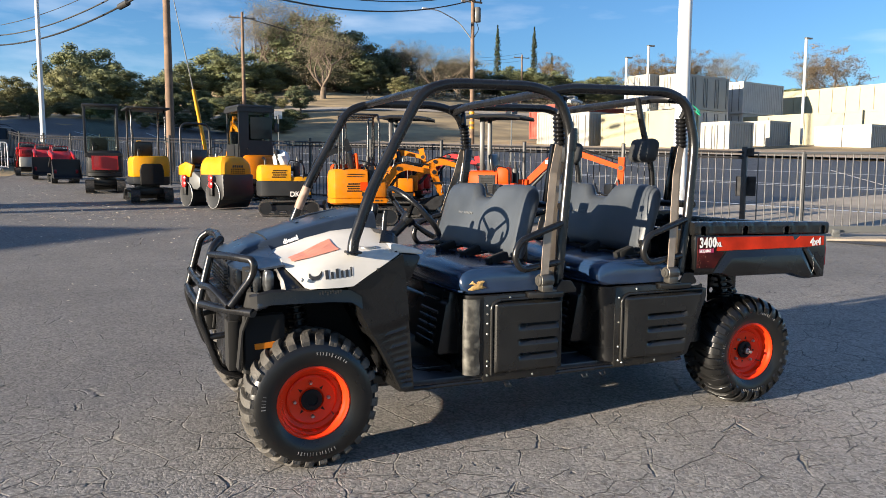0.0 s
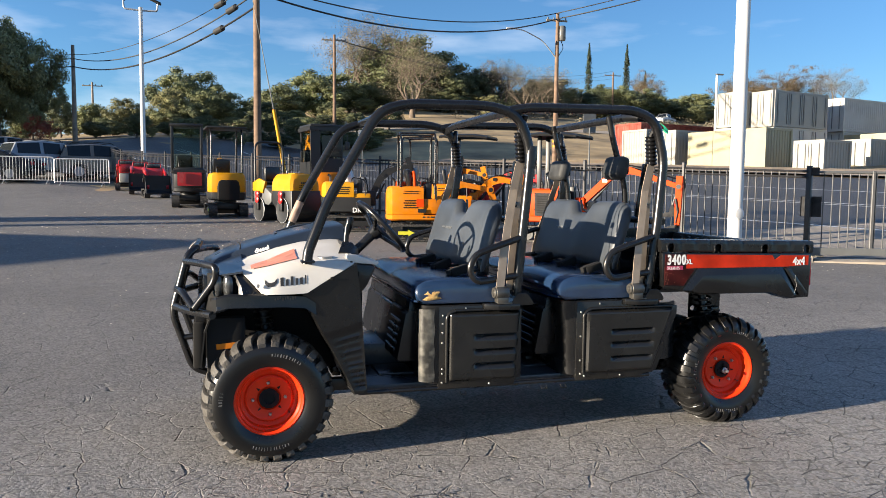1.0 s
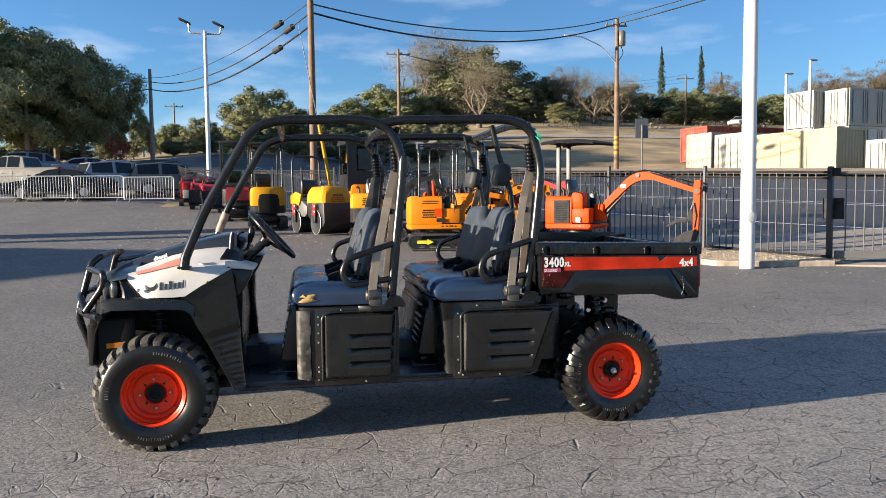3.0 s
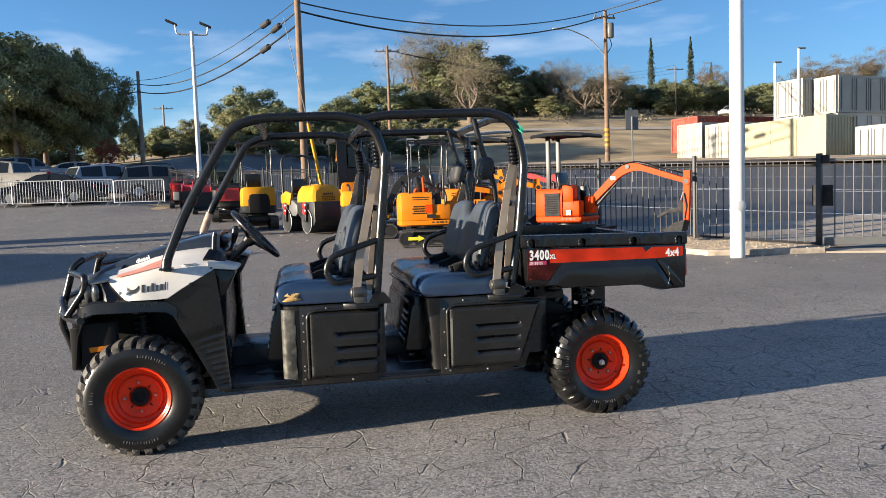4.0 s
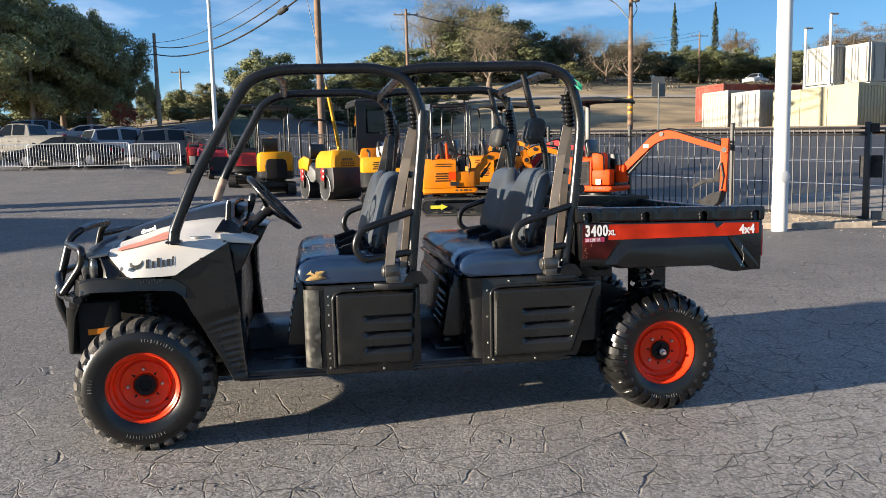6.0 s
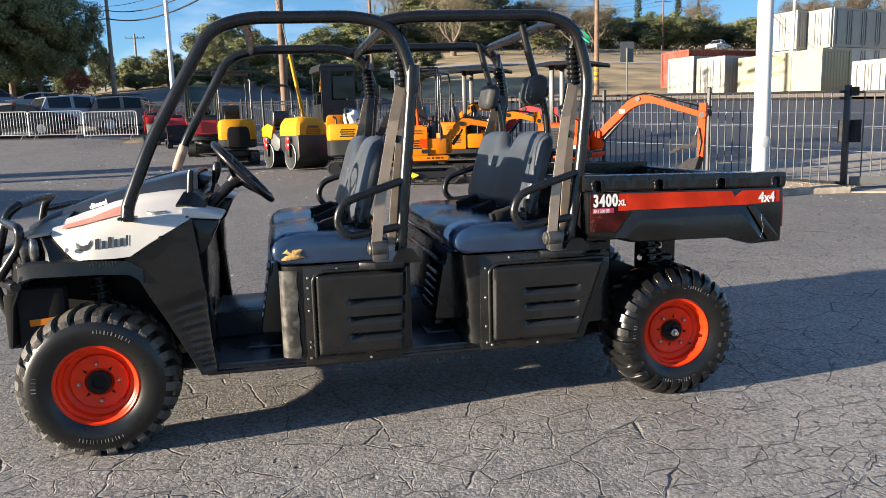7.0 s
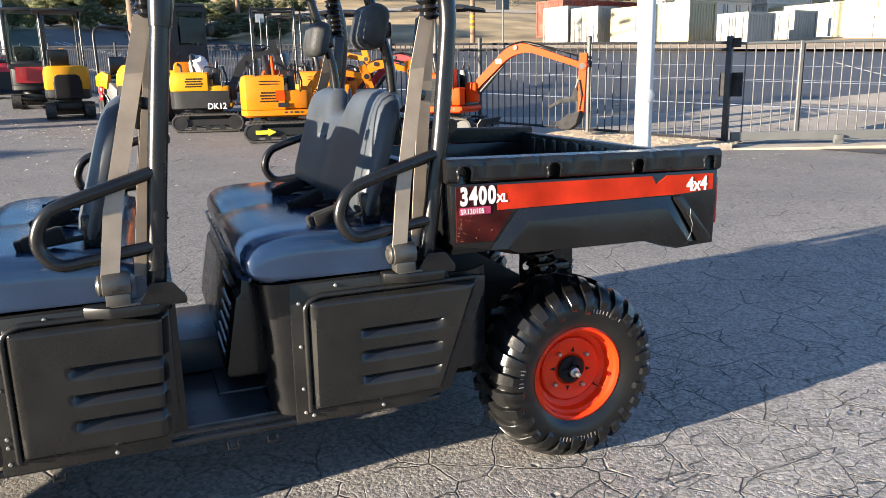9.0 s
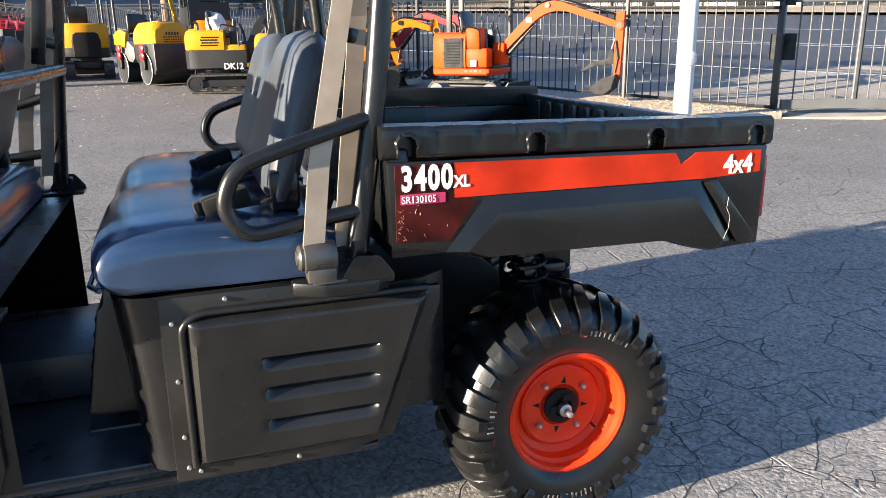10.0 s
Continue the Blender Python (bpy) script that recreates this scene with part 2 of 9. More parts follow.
M_TAIL = mat("red_lamp_lens", (0.35, 0.01, 0.02), 0.12, var=0.1, coat=0.6)
M_RIM = mat("silver_wheel_rim", (0.30, 0.30, 0.31), 0.4, metal=0.4, var=0.1)
M_LENS = mat("headlamp_lens", (0.055, 0.058, 0.06), 0.14, metal=0.3, var=0.5, scale=40.0, coat=0.7)
M_REEL = mat("dull_dark_steel", (0.10, 0.095, 0.085), 0.35, metal=0.6, var=0.3, scale=14.0)
# Dusty floor, its base colour lifted towards blue for the sky it mirrors.
M_FLOOR = mat("dusty_floor_sky_tint", (0.030, 0.034, 0.042), 0.30, var=0.5, scale=7.0, bump=0.05, bscale=90.0, dirt=0.3, dirt_color=(0.07, 0.07, 0.068))
M_SCREW = mat("zinc_screw", (0.5, 0.49, 0.46), 0.35, metal=0.8, var=0.1)
M_YELLOW = mat("yellow_machine_paint", (0.48, 0.22, 0.003), 0.42, var=0.08, scale=3.0, spec=0.25, dirt=0.08)
M_AMBER = mat("orange_yellow_machine_paint", (0.52, 0.15, 0.001), 0.42, var=0.08, scale=3.0, spec=0.25, dirt=0.08)
M_DULL = mat("dull_dark_grey_steel", (0.034, 0.034, 0.035), 0.85, var=0.3, scale=12.0, spec=0.1)
M_ORANGE2 = mat("orange_machine_paint", (0.60, 0.050, 0.003), 0.5, var=0.08, scale=3.0, spec=0.12)
M_REDM = mat("red_machine_paint", (0.40, 0.015, 0.018), 0.35, var=0.1, scale=3.0, coat=0.2)
M_DKGREY = mat("dark_grey_machine_paint", (0.009, 0.0095, 0.010), 0.45, var=0.15, scale=3.0)
M_MIDGREY = mat("grey_machine_paint", (0.10, 0.104, 0.104), 0.45, var=0.1, scale=3.0)
M_TRACK = mat("track_rubber", (0.018, 0.018, 0.018), 0.75, var=0.4, scale=14.0, bump=0.3, bscale=50.0, dirt=0.3)
M_LIME = mat("lime_sticker", (0.55, 0.52, 0.03), 0.5, var=0.05)
M_GLASS = glass("tinted_glass", (0.72, 0.82, 0.77))
M_CARGLASS = mat("dark_car_glass", (0.012, 0.015, 0.018), 0.10, var=0.1, spec=0.3)
M_GALV = mat("galvanised_steel", (0.44, 0.45, 0.46), 0.5, metal=0.5, var=0.12, scale=5.0)
M_FENCE = mat("black_fence_paint", (0.02, 0.02, 0.022), 0.5, var=0.2, scale=8.0)
M_POLEWHITE = mat("white_pole_paint", (0.60, 0.60, 0.59), 0.5, var=0.06, scale=1.5, dirt=0.10)
M_WOOD = mat("weathered_pole_wood", (0.155, 0.10, 0.066), 0.85, var=0.35, scale=3.0, bump=0.5, bscale=25.0)
M_WOODGREY = mat("grey_pole_wood", (0.20, 0.17, 0.14), 0.9, var=0.3, scale=3.0, bump=0.5, bscale=25.0)
M_WIRE = mat("black_cable", (0.02, 0.02, 0.02), 0.6, var=0.1)
M_CONT_W = mat("white_container_paint", (0.28, 0.275, 0.25), 0.5, var=0.08, scale=0.8, dirt=0.2, dirt_color=(0.26, 0.21, 0.16))
M_CONT_C = mat("cream_container_paint", (0.31, 0.285, 0.185), 0.5, var=0.06, scale=0.8, dirt=0.15, dirt_color=(0.28, 0.22, 0.14))
M_CONT_G = mat("grey_container_paint", (0.44, 0.435, 0.42), 0.5, var=0.1, scale=0.8, dirt=0.2)
M_CONT_R = mat("rust_red_container_paint", (0.24, 0.035, 0.018), 0.6, var=0.15, scale=0.8, dirt=0.2)
M_BARK = mat("grey_brown_bark", (0.13, 0.10, 0.075), 0.95, var=0.3, scale=3.0, bump=0.8, bscale=14.0)
M_CAN_LEAF = {}
for key, col in dict(oak=(0.118, 0.132, 0.056), big=(0.160, 0.172, 0.080), dark=(0.080, 0.094, 0.042), olive=(0.17, 0.165, 0.070), bare=(0.17, 0.145, 0.095), autumn=(0.22, 0.045, 0.025), tan=(0.115, 0.082, 0.042), cypress=(0.020, 0.034, 0.014)).items():
    M_CAN_LEAF[key] = mat("leaf_" + key, col, 0.75, var=0.4, scale=0.8, random_tint=0.18)
M_LITTER = mat("dry_leaf_litter", (0.62, 0.55, 0.43), 0.9, var=0.4, scale=40.0)


# ---- mesh helpers ----
def part(name, bm, material, parent=None, label="", smooth=None):
    """One mesh object from a bmesh, under a thing or a part. smooth: angle in degrees under which edges shade round."""
    me = bpy.data.meshes.new(name)
    bmesh.ops.recalc_face_normals(bm, faces=bm.faces)
    if smooth:
        lim = radians(smooth)
        for f in bm.faces:
            f.smooth = True
        for ed in bm.edges:
            if len(ed.link_faces) == 2 and ed.calc_face_angle(0) > lim:
                ed.smooth = False
    bm.to_mesh(me)
    bm.free()
    for m in material if isinstance(material, (list, tuple)) else [material]:
        me.materials.append(m)
    ob = new(name, me)
    ob.parent = parent
    if label:
        ob["label"] = label
    return ob


def thing(name, label, category, m=None, group="", kind=""):
    ob = new(name)
    ob.empty_display_size = 0.2
    if m is not None:
        ob.matrix_basis = m
    return tagged(ob, label, category, group, kind)


def box(bm, c, s, bevel=0.0, rot=None, seg=2):
    """A box of size s round c, with bevelled edges."""
    r = bmesh.ops.create_cube(bm, size=1.0)
    vs = r["verts"]
    bmesh.ops.scale(bm, vec=s, verts=vs)
    if bevel:
        eds = list({ed for v in vs for ed in v.link_edges})
        vs = list({v for v in bmesh.ops.bevel(bm, geom=eds, offset=bevel, segments=seg, affect="EDGES", profile=0.5)["verts"]} | {v for v in vs if v.is_valid})
    if rot:
        bmesh.ops.rotate(bm, verts=vs, cent=(0, 0, 0), matrix=Euler([radians(a) for a in rot]).to_matrix())
    bmesh.ops.translate(bm, vec=c, verts=vs)
    return vs


def rounded(pts, r, n=5):
    """A polyline whose inner corners are rounded with radius r."""
    pts = [Vector(p) for p in pts]
    out = [pts[0]]
    for a, b, c in zip(pts, pts[1:], pts[2:]):
        u, v = (a - b), (c - b)
        d = min(r, u.length * 0.49, v.length * 0.49)
        p, q = b + u.normalized() * d, b + v.normalized() * d
        for i in range(n + 1):
            t = i / n
            out.append(p * (1 - t) ** 2 + b * 2 * t * (1 - t) + q * t * t)
    out.append(pts[-1])
    return out


def tube(bm, pts, r, seg=12, bend=0.0, cap=True, closed=False, flat=1.0):
    """A round bar along a polyline; r may be a list."""
    pts = rounded(pts, bend) if bend else [Vector(p) for p in pts]
    rings, up = [], None
    n = len(pts)
    for i, p in enumerate(pts):
        if closed:
            d = pts[(i + 1) % n] - pts[i - 1]
        else:
            d = pts[min(i + 1, n - 1)] - pts[max(i - 1, 0)]
        d.normalize()
        if up is None:
            up = Vector((0, 0, 1)) if abs(d.z) < 0.9 else Vector((1, 0, 0))
        side = d.cross(up).normalized()
        up = side.cross(d).normalized()
        rad = r[i] if isinstance(r, (list, tuple)) else r
        rings.append([bm.verts.new(p + (side * math.cos(k * math.tau / seg) + up * flat * math.sin(k * math.tau / seg)) * rad) for k in range(seg)])
    pairs = list(zip(rings, rings[1:])) + ([(rings[-1], rings[0])] if closed else [])
    for a, b in pairs:
        for k in range(seg):
            bm.faces.new((a[k], a[(k + 1) % seg], b[(k + 1) % seg], b[k]))
    if cap and not closed:
        bm.faces.new(rings[0])
        bm.faces.new(rings[-1])


def prism(bm, pts, axis, lo, hi, bevel=0.0, seg=2):
    """A flat outline pushed along an axis: pts are (x, z) for axis 'y', (x, y) for 'z', (y, z) for 'x'."""
    def at(p, h):
        return {"y": (p[0], h, p[1]), "z": (p[0], p[1], h), "x": (h, p[0], p[1])}[axis]
    a = [bm.verts.new(at(p, lo)) for p in pts]
    b = [bm.verts.new(at(p, hi)) for p in pts]
    n = len(pts)
    faces = [bm.faces.new(a), bm.faces.new(b)]
    for i in range(n):
        faces.append(bm.faces.new((a[i], a[(i + 1) % n], b[(i + 1) % n], b[i])))
    if bevel:
        bmesh.ops.recalc_face_normals(bm, faces=faces)
        eds = list({ed for f in faces for ed in f.edges})
        bmesh.ops.bevel(bm, geom=eds, offset=bevel, segments=seg, affect="EDGES", profile=0.5)


def lathe(bm, prof, seg=32, axis="y", c=(0, 0, 0), close=False, caps=True):
    """A profile of (radius, along) turned round an axis through c."""
    rings = []
    for r, h in prof:
        ring = []
        for k in range(seg):
            a = k * math.tau / seg
            u, v = r * math.cos(a), r * math.sin(a)
            p = {"y": (u, h, v), "z": (u, v, h), "x": (h, u, v)}[axis]
            ring.append(bm.verts.new((p[0] + c[0], p[1] + c[1], p[2] + c[2])))
        rings.append(ring)
    for a, b in zip(rings, rings[1:] + ([rings[0]] if close else [])):
        for k in range(seg):
            bm.faces.new((a[k], a[(k + 1) % seg], b[(k + 1) % seg], b[k]))
    if not close and caps:
        for ring in (rings[0], rings[-1]):
            bm.faces.new(ring)


def loft(bm, rings, closed=False, caps=False):
    """Skin over rows of points."""
    vs = [[bm.verts.new(p) for p in r] for r in rings]
    for a, b in zip(vs, vs[1:]):
        n = len(a)
        for k in range(n if closed else n - 1):
            bm.faces.new((a[k], a[(k + 1) % n], b[(k + 1) % n], b[k]))
    if caps:
        bm.faces.new(vs[0])
        bm.faces.new(vs[-1])


def thicken(bm, t):
    bmesh.ops.recalc_face_normals(bm, faces=bm.faces)
    bmesh.ops.solidify(bm, geom=list(bm.faces), thickness=t)


def lettering(name, text, size, material, parent, m, squeeze=1.0, bold=0.0):
    """Letters as a thin mesh; m sets them from the x-y plane."""
    cu = bpy.data.curves.new(name, "FONT")
    cu.body, cu.size, cu.extrude, cu.offset, cu.resolution_u = text, size, 0.0008, bold, 3
    tmp = bpy.data.objects.new(name, cu)
    me = bpy.data.meshes.new_from_object(tmp)
    bpy.data.objects.remove(tmp)
    me.transform(m @ Matrix.Diagonal((squeeze, 1, 1, 1)))
    me.materials.clear()
    me.materials.append(material)
    ob = new(name, me)
    ob.parent = parent
    return ob


# ---- ground ----
FENCE0, FDIR, FNOR = Vector((9.65, 7.1)), Vector((-0.47, 0.883)), Vector((0.883, 0.47))


def smooth01(t):
    t = min(1.0, max(0.0, t))
    return t * t * (3 - 2 * t)


def gz(x, y):
    """Height of the ground: level round the vehicle, then rising to the back and up a hill."""
    z = 0.041 * max(0.0, min(y, 60) - 1.6)
    n = (x - FENCE0.x) * FNOR.x + (y - FENCE0.y) * FNOR.y
    z += 0.052 * max(0.0, min(n, 40.0) - 3.0) * smooth01((y + 2) / 10)
    z += 0.06 * max(0.0, min(y, 60.0) - 33.0) * smooth01((8 - x) / 14)
    z += 0.16 * smooth01((y - 25.0) / 5.0) * smooth01((-4.6 - x) / 2.2)
    far = max(0.0, y - 56.0)
    z += 0.16 * min(far, 80.0) * (0.35 + 0.65 * smooth01((x + 25) / 55)) + 0.02 * max(0.0, far - 80.0)
    if y > 60:
        z += 0.22 * math.sin(x * 0.07) * smooth01((y - 60) / 20)
    return z


def sheet(name, xs, ys, lift, material, label, keep=None):
    bm = bmesh.new()
    grid = {}
    for i, x in enumerate(xs):
        for j, y in enumerate(ys):
            grid[i, j] = (x, y)
    made = {}

    def vert(k):
        if k not in made:
            x, y = grid[k]
            made[k] = bm.verts.new((x, y, gz(x, y) + lift))
        return made[k]
    for i in range(len(xs) - 1):
        for j in range(len(ys) - 1):
            cx, cy = (xs[i] + xs[i + 1]) / 2, (ys[j] + ys[j + 1]) / 2
            if keep is None or keep(cx, cy):
                bm.faces.new((vert((i, j)), vert((i + 1, j)), vert((i + 1, j + 1)), vert((i, j + 1))))
    ob = part(name, bm, material, smooth=60)
    return tagged(ob, label, name, kind="structure")


def spaced(lo, hi, fine_lo, fine_hi, fine, coarse):
    out, v = [], lo
    while v < hi:
        out.append(v)
        v += fine if fine_lo <= v < fine_hi else coarse
    return out + [hi]


def oblique(name, u0, u1, v0, v1, du, dv, lift, material, label, origin=FENCE0, ud=FDIR, vd=FNOR):
    """A strip of ground laid along the fence: u along it, v beyond it."""
    bm = bmesh.new()
    nu, nv = max(1, round((u1 - u0) / du)), max(1, round((v1 - v0) / dv))
    rows = []
    for i in range(nu + 1):
        row = []
        for j in range(nv + 1):
            p = origin + ud * (u0 + (u1 - u0) * i / nu) + vd * (v0 + (v1 - v0) * j / nv)
            row.append((p.x, p.y, gz(p.x, p.y) + lift))
        rows.append(row)
    loft(bm, rows)
    ob = part(name, bm, material, smooth=60)
    return tagged(ob, label, name, kind="structure")


sheet("ground", spaced(-420, 420, -60, 80, 2.0, 20), spaced(-200, 640, -12, 150, 2.0, 20), -0.03, M_GRASS, "dry grass and bare earth rising to a hill")
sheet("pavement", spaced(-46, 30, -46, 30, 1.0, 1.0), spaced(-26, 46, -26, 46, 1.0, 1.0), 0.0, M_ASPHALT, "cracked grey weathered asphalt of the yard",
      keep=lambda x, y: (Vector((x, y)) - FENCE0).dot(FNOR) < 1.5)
oblique("road", -40, 60, 0.6, 25.0, 2.0, 1.0, 0.012, M_ROAD, "dark asphalt road beyond the fence")


# ---- the utility vehicle ----
MID = 0.66


def far(p):
    return (p[0], 2 * MID - p[1], p[2])


def both(pts):
    return [pts, [far(p) for p in pts]]


utv = thing("utility_vehicle", "black and white four-seat utility vehicle with orange wheels, cargo bed", "utility vehicle")


def build_wheel(x, y_out, width, side, driven):
    """A knobbly tyre on an orange steel wheel. side: -1 faces the near side, 1 the far side."""
    R, RIM = 0.33, 0.176
    zc = R - 0.004

    def Y(d):
        return y_out - side * d
    bm = bmesh.new()
    lathe(bm, [(RIM + 0.004, Y(0.022)), (RIM + 0.006, Y(0.004)), (RIM - 0.004, Y(0.0)), (RIM - 0.012, Y(0.006)), (RIM - 0.016, Y(0.022)), (RIM - 0.026, Y(0.03)),
               (RIM - 0.032, Y(0.055)), (RIM - 0.052, Y(0.066)), (RIM - 0.055, Y(0.058)), (RIM - 0.062, Y(0.055)), (RIM - 0.070, Y(0.060)), (0.062, Y(0.062)), (0.056, Y(0.070)), (0.03, Y(0.074)),
               (0.03, Y(0.12)), (RIM - 0.02, Y(0.12)), (RIM, Y(0.16))], 48, "y", (x, 0, zc), caps=False)
    wheel = part("wheel", bm, M_ORANGE, utv, "orange painted steel wheel", 35)
    bm = bmesh.new()
    w = width
    prof = [(RIM + 0.002, Y(0.004)), (RIM + 0.016, Y(-0.006)), (RIM + 0.04, Y(-0.016)), (RIM + 0.075, Y(-0.020)), (RIM + 0.105, Y(-0.012)), (R - 0.026, Y(0.012)), (R - 0.012, Y(0.045)), (R - 0.008, Y(w / 2)),
            (R - 0.012, Y(w - 0.045)), (R - 0.026, Y(w - 0.012)), (RIM + 0.08, Y(w + 0.012)), (RIM + 0.03, Y(w)), (RIM, Y(w - 0.02))]
    lathe(bm, prof, 56, "y", (x, 0, zc), close=True)
    tyre = part("tyre", bm, M_TYRE, wheel, "black rubber tyre", 40)
    # tread: dusty carcass band with broad blocks that wrap over the shoulder
    bm = bmesh.new()
    lathe(bm, [(R - 0.060, Y(0.002)), (R - 0.036, Y(0.004)), (R - 0.018, Y(0.030)), (R - 0.010, Y(0.07)), (R - 0.008, Y(w / 2)), (R - 0.010, Y(w - 0.07)), (R - 0.018, Y(w - 0.030)), (R - 0.036, Y(w - 0.004)), (R - 0.060, Y(w - 0.002))], 56, "y", (x, 0, zc), caps=False)
    n = 28
    for row in (0, 1):
        for k in range(n):
            a0 = (k + 0.5 * row) * math.tau / n
            long_ = k % 2 == 0
            deep = 0.0 if long_ else 0.016
            path = [(0.50 if long_ else 0.40, 0.0, R, 0.044), (0.30, 0.05, R, 0.052), (0.17, 0.085, R - 0.005, 0.063), (0.06, 0.10, R - 0.014, 0.071), (-0.015, 0.105, R - 0.028, 0.073),
                    (-0.085, 0.108, R - 0.048, 0.069), (-0.112, 0.112, R - 0.072 + deep, 0.060), (-0.105, 0.114, R - 0.094 + deep, 0.050)]
            if not driven:
                path = path[:5] + [(-0.035, 0.107, R - 0.044 + deep * 0.6, 0.066)]
            rings = []
            for f, da, rad, half in path:
                sink = 0.07 if f < -0.05 else 0.0
                ring = []
                for sg, dr in ((-1, -0.014), (-0.93, 0.005), (-0.84, 0.008), (0.84, 0.008), (0.93, 0.005), (1, -0.014)):
                    ang = a0 + da * 1.2 + sg * half
                    rr = rad + dr
                    g = f + sink * (abs(sg) == 1)
                    ring.append((x + rr * math.cos(ang), Y((g if row == 0 else 1 - g) * w), zc + rr * math.sin(ang)))
                rings.append(ring)
            loft(bm, rings, closed=True, caps=True)
    part("tread", bm, M_TYRE if driven else M_LUG, tyre, "clean black tread bars" if driven else "dusty chunky tread blocks", 30)
    # worn unreadable sidewall writing as small bars, the letters' glint put into their colour
    bm = bmesh.new()
    rnd = random.Random(int(x * 10) + side + 5)
    for start, count in ((0.9, 11), (4.35, 13), (2.9, 5)):
        for k in range(count):
            a = start + k * 0.062 + rnd.uniform(-0.008, 0.008)
            rr = RIM + 0.068
            box(bm, (rr, 0, 0), (rnd.uniform(0.012, 0.020), 0.002, rnd.uniform(0.002, 0.006)))
            vs = list(bm.verts)[-8:]
            bmesh.ops.rotate(bm, verts=vs, cent=(0, 0, 0), matrix=Matrix.Rotation(-a, 3, "Y"))
            bmesh.ops.translate(bm, verts=vs, vec=(x, Y(-0.0205), zc))
    tagged(part("sidewall_marking", bm, M_TYREMARK, tyre, "worn raised sidewall marks"), kind="stuff")
    # hub
    bm = bmesh.new()
    lathe(bm, [(0.052, Y(0.060)), (0.052, Y(0.052)), (0.046, Y(0.048)), (0.030, Y(0.048)), (0.028, Y(0.066)), (0.0, Y(0.066))][:5], 24, "y", (x, 0, zc))
    if driven:
        for k in range(3):
            box(bm, (x + 0.03 * math.cos(k * 2.1 + 1.2), Y(0.046), zc + 0.03 * math.sin(k * 2.1 + 1.2)), (0.022, 0.01, 0.022), 0.003)
    hub = part("hub", bm, M_HOLE, wheel, "black wheel hub", 40)
    if driven:
        bm = bmesh.new()
        lathe(bm, [(0.019, Y(0.05)), (0.019, Y(0.032)), (0.014, Y(0.028)), (0.009, Y(0.028)), (0.009, Y(0.004)), (0.004, Y(0.0))], 12, "y", (x + 0.004, 0, zc - 0.006))
        part("axle_nut", bm, M_STEEL, wheel, "steel axle nut", 40)
    for k in range(4):
        a = k * math.tau / 4 + (0.65 if driven else 0.05)
        bm = bmesh.new()
        lathe(bm, [(0.0095, Y(0.066)), (0.0095, Y(0.052)), (0.006, Y(0.046))], 6, "y", (x + 0.083 * math.cos(a), 0, zc + 0.083 * math.sin(a)))
        part("wheel_nut", bm, M_SCREW, wheel, "", 20)
        a += math.tau / 8
        bm = bmesh.new()
        cx, cz = x + 0.076 * math.cos(a), zc + 0.076 * math.sin(a)
        prism(bm, [(cx + 0.012 * math.cos(a + q), cz + 0.012 * math.sin(a + q)) for q in (0, 2.5, -2.5)], "y", *sorted((Y(0.0605), Y(0.07))))
        part("wheel_slot", bm, M_HOLE, wheel)
    bm = bmesh.new()
    lathe(bm, [(0.0035, Y(0.066)), (0.0035, Y(0.03)), (0.0022, Y(0.026))], 8, "y", (x + 0.10, 0, zc - 0.075))
    part("valve_stem", bm, M_TYRE, wheel)


for wx, drv in ((0.0, False), (2.74, True)):
    build_wheel(wx, -0.055, 0.25, -1, drv)
    build_wheel(wx, 2 * MID + 0.055, 0.25, 1, drv)

# frame, floor and underside
bm = bmesh.new()
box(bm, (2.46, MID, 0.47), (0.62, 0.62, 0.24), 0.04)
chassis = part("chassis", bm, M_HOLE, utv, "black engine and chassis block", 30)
for y in (0.28, 0.98):
    bm = bmesh.new()
    box(bm, (1.30, y, 0.31), (3.2, 0.06, 0.07), 0.008)
    part("frame_rail", bm, M_TUBE, chassis, "", 30)
for x in (-0.2, 0.4, 0.9, 1.6, 2.2, 2.6):
    bm = bmesh.new()
    box(bm, (x, MID, 0.365), (0.05, 0.62, 0.055), 0.006)
    part("cross_member", bm, M_TUBE, chassis, "", 30)
bm = bmesh.new()
box(bm, (2.74, MID, 0.33), (0.16, 0.9, 0.12), 0.03)
tube(bm, [(2.74, 0.05, 0.325), (2.74, 1.21, 0.325)], 0.028)
part("rear_axle", bm, M_TUBE, utv, "black rear axle", 30)
for sy in (0, 1):
    for x0 in (0.04, 2.70):
        pts = [(x0 - 0.22, 0.42, 0.36), (x0, 0.13, 0.30), (x0 + 0.22, 0.42, 0.36)]
        bm = bmesh.new()
        tube(bm, [far(p) if sy else p for p in pts], 0.018, 8)
        part("suspension_arm", bm, M_TUBE, utv)

# drilled upright plates that carry the rear springs
def drilled(bm, x0, z0, cols, rws, cell, holes, y, t):
    for i in range(cols):
        for j in range(rws):
            cx, cz = x0 + (i + 0.5) * cell, z0 + (j + 0.5) * cell
            outer = [(cx + cell / 2 * a, cz + cell / 2 * b) for a, b in ((1, 0), (1, 1), (0, 1), (-1, 1), (-1, 0), (-1, -1), (0, -1), (1, -1))]
            if (i, j) in holes:
                inner = [(cx + cell * 0.30 * math.cos(k * math.tau / 8), cz + cell * 0.30 * math.sin(k * math.tau / 8)) for k in range(8)]
                loft(bm, [[(x, yy, z) for x, z in ring + ring[:1]] for ring, yy in ((outer, y), (inner, y), (inner, y + t), (outer, y + t))])
            else:
                prism(bm, outer, "y", y, y + t)


